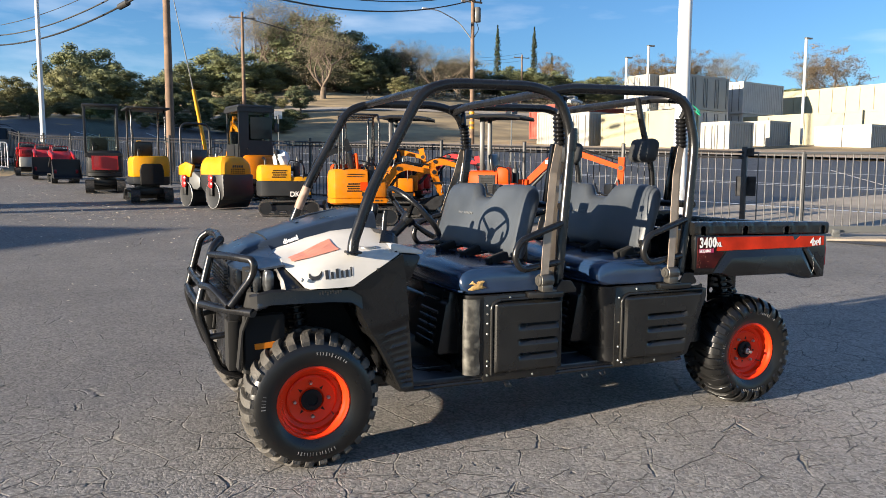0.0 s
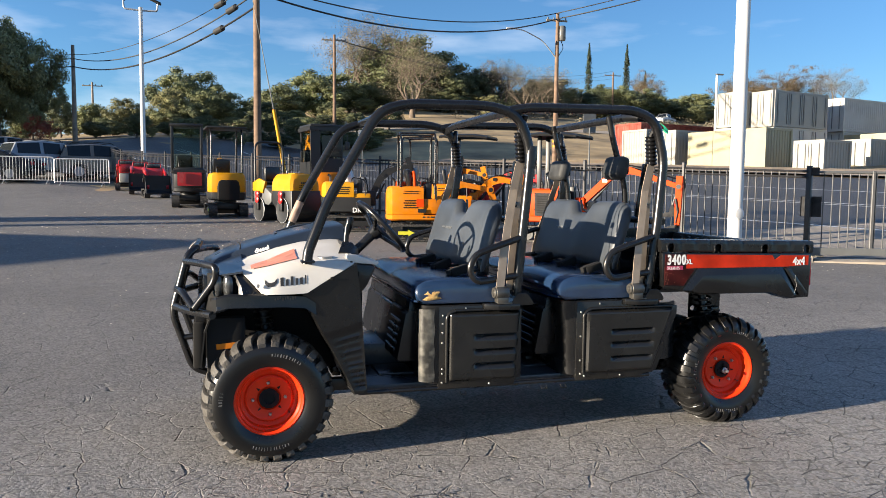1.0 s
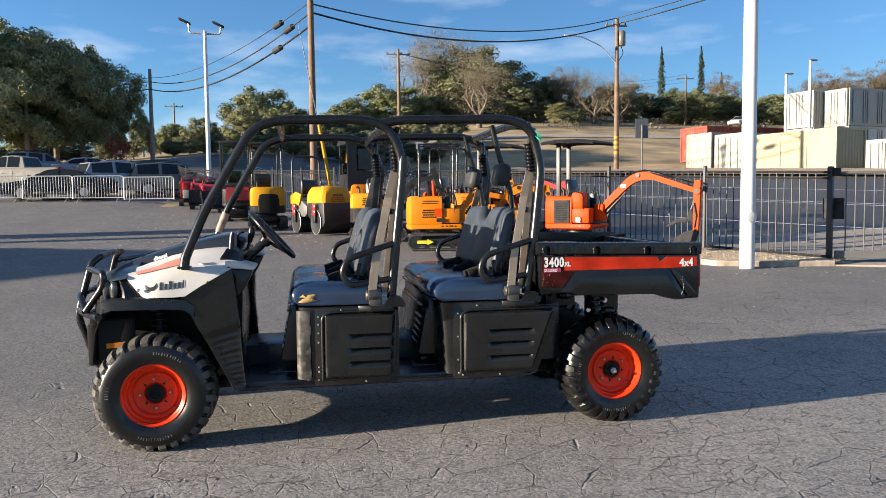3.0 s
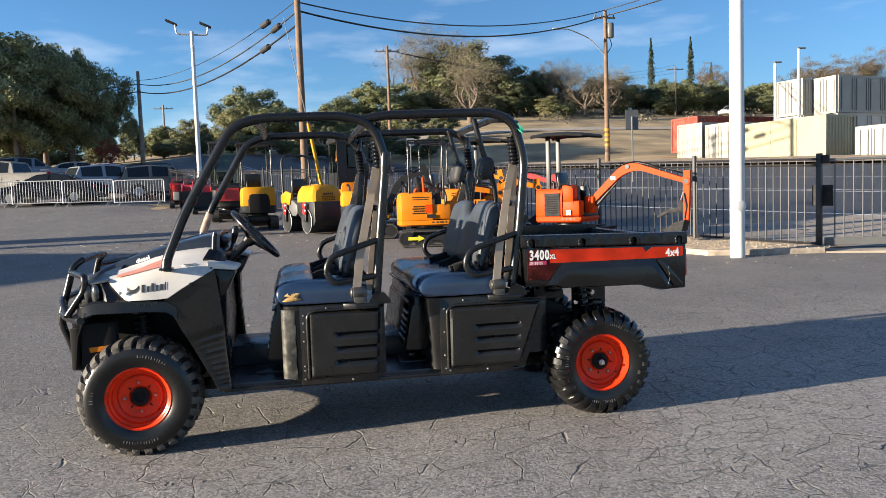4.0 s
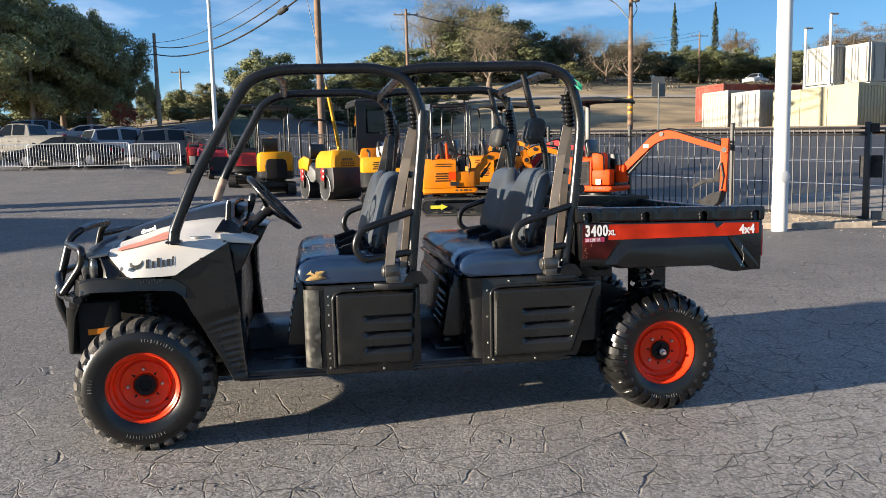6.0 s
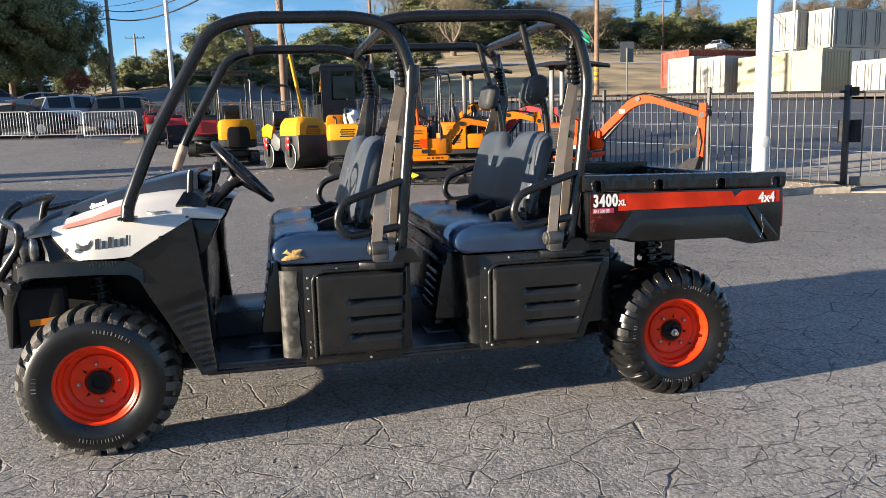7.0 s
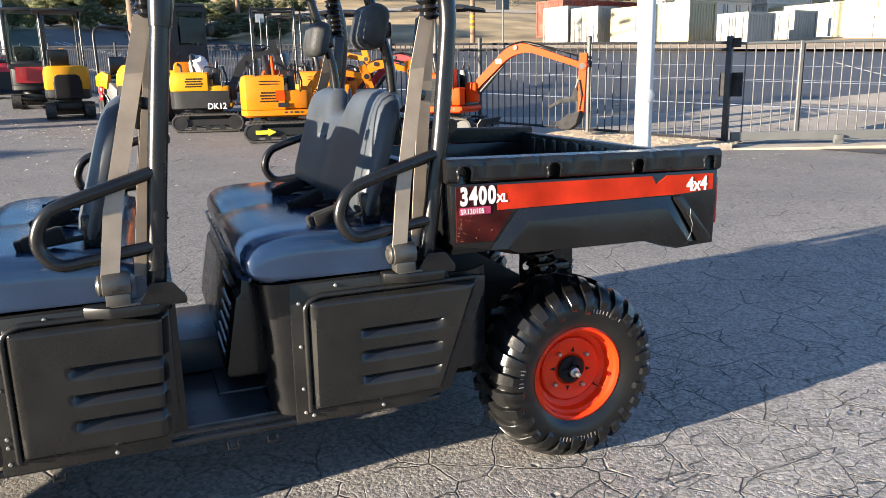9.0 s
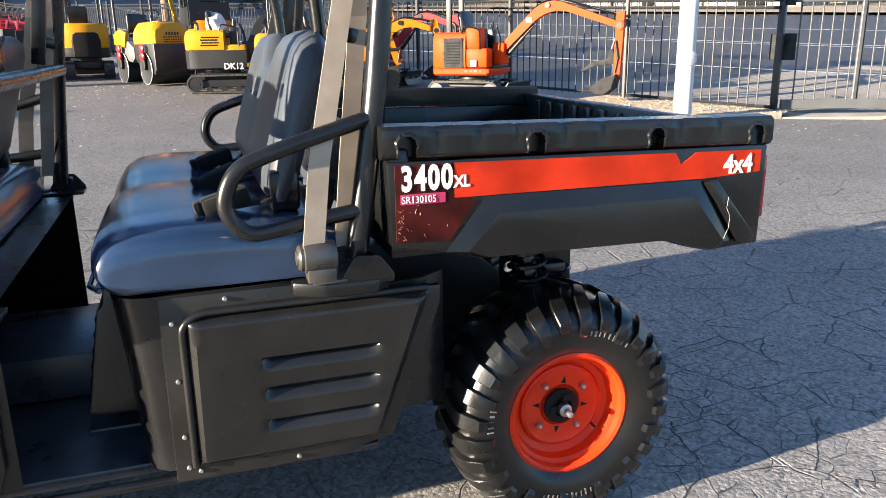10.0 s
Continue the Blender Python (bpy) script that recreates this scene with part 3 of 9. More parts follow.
for y in (0.25, 2 * MID - 0.256):
    bm = bmesh.new()
    drilled(bm, 2.655, 0.583, 4, 4, 0.058, {(2, 1), (2, 2), (1, 3), (0, 1)}, y, 0.006)
    bmesh.ops.remove_doubles(bm, verts=bm.verts, dist=0.0004)
    part("spring_plate", bm, M_TUBE, utv, "black drilled steel plate")
    bm = bmesh.new()
    box(bm, (2.80, y, 0.66), (0.10, 0.10, 0.05), 0.012)
    tube(bm, [(2.76, y - 0.05, 0.645), (2.86, y - 0.04, 0.655), (2.89, y + 0.02, 0.65), (2.86, y + 0.08, 0.65)], 0.009, 6, bend=0.02)
    part("brake_line", bm, M_TUBE, utv, "black brake hose and clamp", 40)

bm = bmesh.new()
box(bm, (1.35, MID, 0.345), (1.82, 1.30, 0.03), 0.006)
floor_pan = part("floor_pan", bm, M_FLOOR, utv, "black moulded floor with ribs", 30)
for x0, w in ((0.62, 0.30), (1.50, 0.22)):
    bm = bmesh.new()
    box(bm, (x0 + w / 2, MID, 0.364), (w, 0.9, 0.012), 0.005)
    part("floor_mat", bm, M_FLOOR, floor_pan, "", 30)
bm = bmesh.new()
box(bm, (1.08, MID, 0.43), (1.22, 0.44, 0.13), 0.010)
part("tunnel", bm, M_FLOOR, floor_pan, "raised floor tunnel", 30)
for sy in (0, 1):
    bm = bmesh.new()
    pts = [(0.46, -0.038, 0.334), (2.20, -0.038, 0.334)]
    tube(bm, [far(p) if sy else p for p in pts], 0.012, 10)
    part("sill_bar", bm, M_TUBE, utv, "", 40)
for x in (1.02, 1.50, 1.62):
    bm = bmesh.new()
    tube(bm, [(x, -0.06, 0.312), (x, -0.075, 0.300), (x + 0.03, -0.075, 0.300), (x + 0.03, -0.06, 0.312)], 0.004, 6)
    part("tie_hook", bm, M_TUBE, utv)

bm = bmesh.new()
box(bm, (0.0, MID, 0.44), (0.24, 0.34, 0.16), 0.04)
tube(bm, [(0.0, 0.16, 0.33), (0.0, 2 * MID - 0.16, 0.33)], 0.03, 10)
part("front_axle", bm, M_TUBE, utv, "black front axle housing", 40)
# broad lower arms and the skid plate between them
bm = bmesh.new()
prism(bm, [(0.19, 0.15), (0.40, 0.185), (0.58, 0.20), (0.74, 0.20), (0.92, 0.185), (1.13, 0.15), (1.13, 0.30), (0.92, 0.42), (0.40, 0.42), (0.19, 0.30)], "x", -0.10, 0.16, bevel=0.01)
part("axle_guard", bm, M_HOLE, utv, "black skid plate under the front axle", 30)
# front fender and skirt, both sides, with pressed ribs
for sy in (0, 1):
    bm = bmesh.new()

    def fy(y):
        return 2 * MID - y if sy else y
    front = [(0.440, 0.335), (0.405, 0.41), (0.36, 0.50), (0.31, 0.60), (0.255, 0.70), (0.205, 0.80), (0.165, 0.872)]
    rear = [(0.505, 0.335), (0.498, 0.42), (0.490, 0.52), (0.482, 0.64), (0.474, 0.76), (0.462, 0.90), (0.446, 1.026)]
    rows = []
    for i in range(49):
        t = i / 48 * 6
        k = min(5, int(t))
        fx, fz = [front[k][q] + (front[k + 1][q] - front[k][q]) * (t - k) for q in (0, 1)]
        rx, rz = [rear[k][q] + (rear[k + 1][q] - rear[k][q]) * (t - k) for q in (0, 1)]
        rib = 0.008 * (0.5 - 0.5 * math.cos(t * 3.2 * math.tau)) if 0.3 < t < 3.45 else 0.0
        step = -0.006 if t > 3.5 else 0.0
        row = [(fx - 0.010, fy(0.20), fz - 0.012), (fx - 0.005, fy(-0.045), fz - 0.006)]
        for u in (0.0, 0.10, 0.22, 0.40, 0.60, 0.80, 0.93, 1.0):
            inner = rib if 0.15 < u < 0.97 else 0.0
            row.append((fx + (rx - fx) * u, fy(-0.066 + step + inner + 0.012 * max(0, u - 0.7)), fz + (rz - fz) * u))
        row.append((rx + 0.006, fy(0.10), rz))
        rows.append(row)
    loft(bm, rows)
    thicken(bm, 0.010)
    skirt = part("fender_skirt", bm, M_PLASTIC, utv, "black ribbed skirt behind the front wheel", 50)
    # wheel arch lip over the tyre and the dark strip under the white panel
    bm = bmesh.new()
    loft(bm, [[(x, fy(0.12), z - 0.014), (x, fy(-0.050), z - 0.014), (x, fy(y0 - 0.004), z - 0.006), (x, fy(y0), z + 0.012), (x, fy(y0 + 0.004), z + 0.052), (x, fy(y0 + 0.020), z + 0.062)] for x, z, y0 in ((-0.285, 0.795, -0.012), (-0.258, 0.806, -0.056), (-0.20, 0.822, -0.074), (-0.05, 0.822, -0.080), (0.08, 0.820, -0.080), (0.18, 0.812, -0.080), (0.235, 0.775, -0.078))])
    thicken(bm, 0.012)
    part("wheel_arch", bm, M_PLASTIC, utv, "black wheel arch lip", 24)
    bm = bmesh.new()
    for k in range(9):
        box(bm, (0.03 + k * 0.0125, fy(-0.0785), 0.855 + 0.004 * (k % 3)), (0.006, 0.003, 0.012 + 0.004 * (k % 2)))
    part("arch_marking", bm, M_DULL, utv, "worn grey marks")
    # inner wheel well and liner, near-black: the shade inside is in the colour
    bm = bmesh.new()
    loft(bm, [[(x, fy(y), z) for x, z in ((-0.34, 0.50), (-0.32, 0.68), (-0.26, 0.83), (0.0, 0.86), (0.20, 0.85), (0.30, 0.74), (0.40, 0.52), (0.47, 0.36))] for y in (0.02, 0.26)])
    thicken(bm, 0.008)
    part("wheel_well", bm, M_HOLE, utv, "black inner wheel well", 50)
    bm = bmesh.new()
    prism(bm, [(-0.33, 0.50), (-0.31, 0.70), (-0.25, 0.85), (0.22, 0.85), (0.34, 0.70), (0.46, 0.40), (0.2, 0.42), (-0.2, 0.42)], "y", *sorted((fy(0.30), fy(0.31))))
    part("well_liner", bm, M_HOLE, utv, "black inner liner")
    # coil over the front wheel
    bm = bmesh.new()
    base, top = Vector((0.02, fy(0.20), 0.46)), Vector((-0.03, fy(0.30), 0.86))
    tube(bm, [base, top], 0.022, 10)
    coil = []
    for k in range(97):
        a = k / 12 * math.tau
        p = base.lerp(top, 0.25 + 0.65 * k / 96)
        coil.append(p + Vector((math.cos(a) * 0.045, math.sin(a) * 0.045, 0)))
    tube(bm, coil, 0.006, 6)
    part("front_shock", bm, M_DKGREY, utv, "front coil spring and damper", 40)
    bm = bmesh.new()
    base, top = Vector((2.72, fy(0.14), 0.50)), Vector((2.70, fy(0.20), 0.84))
    tube(bm, [base, top], 0.026, 10)
    coil = []
    for k in range(85):
        a = k / 12 * math.tau
        p = base.lerp(top, 0.2 + 0.75 * k / 84)
        coil.append(p + Vector((math.cos(a) * 0.052, math.sin(a) * 0.052, 0)))
    tube(bm, coil, 0.008, 6)
    part("rear_shock", bm, M_TUBE, utv, "rear coil spring and damper", 40)

# hood: centre panel, white flanks, front mask
HX = (-0.33, -0.24, -0.14, -0.02, 0.10, 0.22, 0.34, 0.44)
HC = (0.974, 1.020, 1.056, 1.092, 1.126, 1.156, 1.182, 1.195)
HE = (0.970, 1.018, 1.055, 1.092, 1.126, 1.156, 1.182, 1.195)
bm = bmesh.new()
rows = []
for x, zc, ze in zip(HX, HC, HE):
    w = 0.26 + 0.05 * (x + 0.33)
    rows.append([(x, MID + sg * w * f, ze + dz) for sg, f, dz in ((-1, 1.12, -0.075), (-1, 1.01, -0.008), (-1, 0.975, 0.006), (-1, 0.91, 0.014), (-1, 0.5, 0.019), (-1, 0, 0.021), (1, 0.5, 0.019), (1, 0.91, 0.014), (1, 0.975, 0.006), (1, 1.01, -0.008), (1, 1.12, -0.075))])
loft(bm, rows)
thicken(bm, 0.012)
hood = part("hood", bm, M_GLOSS, utv, "gloss black hood panel", 40)
bm = bmesh.new()
tube(bm, [(-0.13, MID - 0.245, 1.073), (-0.125, MID - 0.1, 1.081), (-0.125, MID + 0.1, 1.081), (-0.13, MID + 0.245, 1.073)], 0.004, 5)
part("hood_seam", bm, M_HOLE, hood)
bm = bmesh.new()
tube(bm, [(0.08, MID - 0.02, 1.143), (0.09, MID + 0.20, 1.142), (0.20, MID + 0.21, 1.174), (0.36, MID + 0.21, 1.203)], 0.010, 6, flat=0.5)
part("hood_lip", bm, M_GLOSS, hood, "", 50)
lettering("hood_lettering", "diesel", 0.036, M_LETTER, hood, Matrix.Translation((-0.05, MID - 0.2925, 1.052)) @ Euler((0, radians(-17), 0)).to_matrix().to_4x4() @ Euler((radians(60), 0, 0)).to_matrix().to_4x4(), 1.0, 0.0015)

for sy in (0, 1):
    def fy(y):
        return 2 * MID - y if sy else y
    bm = bmesh.new()
    rows = []
    for x, slant, low, sh, zs, ze, in_y in ((-0.128, 0.098, 0.875, -0.050, 0.985, 1.055, 0.36), (-0.075, 0.068, 0.878, -0.062, 0.985, 1.075, 0.355), (-0.02, 0.030, 0.88, -0.072, 0.992, 1.09, 0.35), (0.06, 0, 0.88, -0.076, 1.008, 1.118, 0.345), (0.13, 0, 0.88, -0.076, 1.020, 1.135, 0.34),
                                            (0.19, 0, 0.884, -0.075, 1.030, 1.15, 0.338), (0.27, 0, 0.935, -0.072, 1.036, 1.158, 0.335), (0.36, 0, 0.985, -0.06, 1.040, 1.165, 0.33), (0.435, 0, 1.025, -0.035, 1.044, 1.160, 0.325)):
        row = [(sh - 0.012, low), (sh - 0.002, low + 0.36 * (zs - low)), (sh + 0.014, low + 0.72 * (zs - low)), (sh + 0.036, zs + 0.002), (sh + 0.085, zs + 0.024), (0.14, zs + 0.32 * (ze - zs)), (0.24, zs + 0.56 * (ze - zs)), (in_y - 0.03, ze - 0.036), (in_y, ze - 0.034), (in_y + 0.025, ze - 0.046), (in_y + 0.06, ze - 0.085)]
        rows.append([(x + slant * max(0.0, (zs - z) / (zs - low)), fy(y), z) for y, z in row])
    loft(bm, rows)
    thicken(bm, 0.010)
    flank = part("hood_flank", bm, M_WHITE, utv, "white hood flank with a faded sticker", 38)
    # faded sticker on the sloping face
    def flank_at(x, t):
        k = min(int(t), len(rows[0]) - 2)
        line = [Vector(r[k]).lerp(Vector(r[k + 1]), t - k) for r in rows]
        for a, b in zip(line, line[1:]):
            if a.x <= x <= b.x:
                return a.lerp(b, (x - a.x) / (b.x - a.x))
        return line[0] if x < line[0].x else line[-1]
    bm = bmesh.new()
    lift = Vector((0, fy(-0.003) - fy(0), 0.004))
    loft(bm, [[flank_at(x, t) + lift for t in (lo, lo + (hi - lo) * 0.25, lo + (hi - lo) * 0.5, lo + (hi - lo) * 0.75, hi)] for x, lo, hi in ((-0.085, 3.6, 4.6), (0.0, 3.8, 5.1), (0.08, 3.95, 5.5), (0.15, 4.1, 5.8))])
    part("sticker", bm, M_FADED, flank, "faded salmon sticker")
    # dark emblem and brand bars, plain shapes that follow the panel
    out = Vector((0, fy(-0.0022) - fy(0), 0.0006))

    def decal(name, xs, lows, highs, lab):
        bm = bmesh.new()
        loft(bm, [[flank_at(x, lo + (hi - lo) * g) + out for g in (0, 0.34, 0.67, 1)] for x, lo, hi in zip(xs, lows, highs)])
        part(name, bm, M_INK, flank, lab)
    decal("emblem", (-0.020, -0.006, 0.010, 0.026, 0.042), (1.35, 0.98, 0.92, 0.98, 1.35), (1.85, 1.45, 1.38, 1.45, 1.85), "small black emblem")
    x = 0.056
    for w, hi in ((0.016, 1.80), (0.014, 1.56), (0.014, 1.80), (0.012, 1.56), (0.014, 1.56), (0.008, 1.72)):
        decal("brand_bar", (x, x + w), (0.90, 0.90), (hi, hi), "black brand mark")
        x += w + 0.0105
    # fuel cap
    bm = bmesh.new()
    lathe(bm, [(0.045, 1.035), (0.045, 1.058), (0.040, 1.062), (0.034, 1.055)], 20, "z", (0.295, fy(0.03), 0))
    part("cup_rim", bm, M_STEEL if not sy else M_WHITE, flank, "", 40)
    for sx, sz in ((-0.055, 0.925), (0.215, 0.895), (0.315, 0.955)):
        bm = bmesh.new()
        lathe(bm, [(0.009, fy(-0.070)), (0.009, fy(-0.082)), (0.006, fy(-0.085))], 10, "y", (sx, 0, sz))
        part("screw", bm, M_HOLE if sx > 0 else M_SCREW, flank)
    # black cheek beside the white panel, round to the headlamp
    bm = bmesh.new()
    loft(bm, [[(-0.095, fy(0.015), 0.975), (-0.030, fy(-0.022), 0.91), (0.015, fy(-0.035), 0.862)], [(-0.130, fy(-0.006), 0.983), (-0.078, fy(-0.042), 0.915), (-0.036, fy(-0.054), 0.862)], [(-0.165, fy(-0.016), 0.986), (-0.135, fy(-0.054), 0.92), (-0.125, fy(-0.068), 0.86)], [(-0.176, fy(-0.002), 0.983), (-0.150, fy(-0.036), 0.92), (-0.145, fy(-0.058), 0.86)]])
    loft(bm, [[(-0.17, fy(-0.068), 0.875), (-0.17, fy(-0.07), 0.84)], [(-0.25, fy(-0.045), 0.872), (-0.25, fy(-0.05), 0.79)], [(-0.31, fy(0.05), 0.868), (-0.315, fy(0.045), 0.77)]])
    thicken(bm, 0.01)
    part("front_cheek", bm, M_PLASTIC, utv, "black plastic cheek round the headlamp", 40)
    bm = bmesh.new()
    loft(bm, [[(-0.125, fy(0.40), 1.052), (-0.125, fy(0.36), 1.040), (-0.125, fy(0.16), 1.016), (-0.126, fy(-0.034), 0.996)], [(-0.24, fy(0.41), 1.014), (-0.24, fy(0.365), 1.004), (-0.23, fy(0.18), 0.995), (-0.21, fy(-0.008), 0.982)], [(-0.335, fy(0.42), 0.965), (-0.335, fy(0.37), 0.962), (-0.33, fy(0.22), 0.962), (-0.285, fy(0.07), 0.963)]])
    thicken(bm, 0.01)
    part("front_brow", bm, M_GLOSS, utv, "black hood brow", 40)
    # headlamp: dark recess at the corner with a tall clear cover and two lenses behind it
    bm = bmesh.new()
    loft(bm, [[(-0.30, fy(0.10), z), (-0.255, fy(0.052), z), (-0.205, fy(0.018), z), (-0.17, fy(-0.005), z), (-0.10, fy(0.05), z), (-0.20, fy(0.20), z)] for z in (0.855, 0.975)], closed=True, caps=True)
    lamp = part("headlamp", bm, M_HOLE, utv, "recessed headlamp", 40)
    for lx, ly, rz in ((-0.248, 0.036, 35), (-0.196, -0.004, 45)):
        bm = bmesh.new()
        loft(bm, [[(dx * k, -dy * (1 - 0.3 * abs(h)) , 0.052 * h) for dx, dy in ((-0.029, 0.0), (-0.024, 0.016), (0.0, 0.025), (0.024, 0.016), (0.029, 0.0))] for h, k in ((-1.0, 0.55), (-0.85, 0.85), (-0.4, 1.0), (0.0, 1.0), (0.4, 1.0), (0.85, 0.85), (1.0, 0.55))], closed=True, caps=True)
        bmesh.ops.transform(bm, matrix=pose(lx, fy(ly), 0.918, 0, 0, -rz if not sy else 180 + rz), verts=bm.verts)
        part("lens", bm, M_LENS, lamp, "clear headlamp lens", 60)
    bm = bmesh.new()
    box(bm, (-0.235, fy(-0.050), 0.812), (0.045, 0.030, 0.026), 0.008)
    part("side_lamp", bm, M_GLOSS, utv, "small dark side lamp", 40)

# front mask behind the brush guard
bm = bmesh.new()
box(bm, (-0.30, MID, 0.885), (0.05, 1.06, 0.15), 0.02)
box(bm, (-0.32, MID, 0.74), (0.10, 1.10, 0.12), 0.03)
mask = part("front_mask", bm, M_PLASTIC, utv, "black plastic front mask with grille bars", 30)
for k in range(6):
    bm = bmesh.new()
    box(bm, (-0.345, MID, 0.84 + k * 0.018), (0.02, 0.62, 0.006), 0.002)
    part("grille_bar", bm, M_PLASTIC, mask)
bm = bmesh.new()
box(bm, (-0.27, MID, 0.56), (0.04, 0.70, 0.30), 0.01)
part("skid_plate", bm, M_PLASTIC, utv, "", 30)
bm = bmesh.new()
box(bm, (-0.207, 0.0375, 0.605), (0.105, 0.004, 0.028), rot=(0, -4, 0))
part("warning_sticker", bm, M_AMBER, utv, "small orange sticker")

# brush guard
guard_paths = []
G0 = 0.36
for pts in both([(-0.36, G0 + 0.04, 1.085), (-0.405, G0, 1.05), (-0.482, G0 - 0.02, 0.76), (-0.475, G0 - 0.02, 0.70), (-0.385, G0 - 0.02, 0.43), (-0.27, G0 - 0.02, 0.39)]):
    guard_paths.append((pts, 0.020))
for pts in both([(-0.418, G0, 1.015), (-0.33, 0.14, 1.022), (-0.255, 0.02, 1.015), (-0.262, 0.03, 0.94), (-0.365, 0.05, 0.80)]):
    guard_paths.append((pts, 0.019))
for pts in both([(-0.465, G0 - 0.02, 0.865), (-0.43, 0.20, 0.872), (-0.37, 0.06, 0.80)]):
    guard_paths.append((pts, 0.018))
for pts in both([(-0.482, G0, 0.775), (-0.40, 0.16, 0.775), (-0.275, -0.04, 0.778)]):
    guard_paths.append((pts, 0.021))
for pts in both([(-0.44, G0 - 0.02, 0.60), (-0.28, G0 - 0.04, 0.62)]):
    guard_paths.append((pts, 0.016))
guard_paths.append(([(-0.362, G0 + 0.03, 1.083), (-0.352, MID, 1.095), (-0.362, 2 * MID - G0 - 0.03, 1.083)], 0.020))
guard_paths.append(([(-0.482, G0, 0.775), (-0.488, MID, 0.775), (-0.482, 2 * MID - G0, 0.775)], 0.020))
guard_paths.append(([(-0.463, G0, 0.865), (-0.468, MID, 0.865), (-0.463, 2 * MID - G0, 0.865)], 0.018))
bm = bmesh.new()
box(bm, (-0.335, MID, 0.56), (0.012, 0.44, 0.26), 0.004)
guard = part("brush_guard", bm, M_TUBE, utv, "black tubular steel brush guard", 30)
for pts, r in guard_paths:
    bm = bmesh.new()
    tube(bm, pts, r, 12, bend=0.045)
    part("guard_tube", bm, M_TUBE, guard, "", 50)
for y in (0.075, 2 * MID - 0.075):
    bm = bmesh.new()
    box(bm, (-0.21, y, 0.60), (0.19, 0.07, 0.30), 0.01)
    box(bm, (-0.345, y + (0.08 if y < MID else -0.08), 0.60), (0.06, 0.12, 0.24), 0.01)
    part("bumper_bracket", bm, M_HOLE, utv, "", 30)

# dash, firewall and steering
bm = bmesh.new()
rows = [[(x, y, z) for x, z in ((0.40, 1.13), (0.45, 1.125), (0.485, 1.09), (0.49, 1.02), (0.44, 0.98), (0.455, 0.66), (0.44, 0.40), (0.50, 0.36))] for y in (0.06, 0.12, MID, 1.14, 1.20)]
rows[0] = [(x - 0.03, y, z - 0.05 if z > 1 else z) for x, y, z in rows[0]]
rows[-1] = [(x - 0.03, y, z - 0.05 if z > 1 else z) for x, y, z in rows[-1]]
loft(bm, rows)
thicken(bm, 0.02)
part("dashboard", bm, M_PLASTIC, utv, "black dashboard and firewall", 40)
for sy in (0, 1):
    def fy(y):
        return 2 * MID - y if sy else y
    bm = bmesh.new()
    loft(bm, [[(0.425, fy(-0.035), 1.04), (0.46, fy(-0.045), 0.98), (0.47, fy(-0.05), 0.70), (0.50, fy(-0.05), 0.34)], [(0.48, fy(0.03), 1.03), (0.49, fy(0.02), 0.95), (0.485, fy(0.0), 0.68), (0.505, fy(-0.02), 0.35)], [(0.50, fy(0.12), 1.03), (0.49, fy(0.13), 0.93), (0.48, fy(0.13), 0.66), (0.50, fy(0.13), 0.35)]])
    thicken(bm, 0.015)
    part("cowl_side", bm, M_PLASTIC, utv, "black cowl side", 50)
bm = bmesh.new()
loft(bm, [[(0.30, y, z0 - 0.002), (0.38, y, z0 + 0.02), (0.44, y, z0 + 0.012), (0.485, y, z0 - 0.05)] for y, z0 in ((0.05, 1.040), (0.14, 1.052), (0.30, 1.085), (MID, 1.10), (1.02, 1.085), (1.18, 1.052), (1.27, 1.040))])
thicken(bm, 0.01)
part("dash_top", bm, M_WHITE, utv, "white dash cover", 40)
bm = bmesh.new()
box(bm, (0.445, MID, 1.165), (0.08, 0.36, 0.05), 0.018, rot=(0, 18, 0))
part("gauge_pod", bm, M_GLOSS, utv, "black gauge pod", 40)
SW, TILT_SW = Vector((0.655, 0.33, 1.20)), radians(47)
ax_u, ax_v = Vector((math.cos(TILT_SW), 0, -math.sin(TILT_SW))), Vector((0, 1, 0))
ax_n = ax_u.cross(ax_v).normalized()
if ax_n.x < 0:
    ax_n = -ax_n
bm = bmesh.new()
tube(bm, [SW + ax_u * 0.185 * math.cos(k * math.tau / 40) + ax_v * 0.185 * math.sin(k * math.tau / 40) for k in range(40)], 0.015, 10, closed=True)
steer = part("steering_wheel", bm, M_TUBE, utv, "black steering wheel", 60)
for a in (radians(0), radians(120), radians(240)):
    bm = bmesh.new()
    d = ax_u * math.cos(a) + ax_v * math.sin(a)
    tube(bm, [SW - ax_n * 0.05, SW - ax_n * 0.03 + d * 0.08, SW + d * 0.18], 0.011, 8, bend=0.04)
    part("spoke", bm, M_TUBE, steer, "", 50)
bm = bmesh.new()
tube(bm, [SW - ax_n * 0.035, SW - ax_n * 0.075], [0.045, 0.035], 14)
tube(bm, [SW - ax_n * 0.07, SW - ax_n * 0.24], 0.026, 12)
part("steering_column", bm, M_PLASTIC, utv, "", 40)
bm = bmesh.new()
tube(bm, [(0.47, 0.60, 1.06), (0.505, 0.60, 1.16)], 0.009, 8)
tube(bm, [(0.50, 0.60, 1.14), (0.51, 0.60, 1.18), (0.518, 0.60, 1.225), (0.52, 0.60, 1.245)], [0.014, 0.02, 0.024, 0.016], 10)
part("shift_lever", bm, M_TUBE, utv, "black shift lever", 50)
bm = bmesh.new()
tube(bm, [(0.42, 0.16, 1.08), (0.43, 0.16, 1.20), (0.435, 0.16, 1.225)], [0.016, 0.014, 0.012], 8)
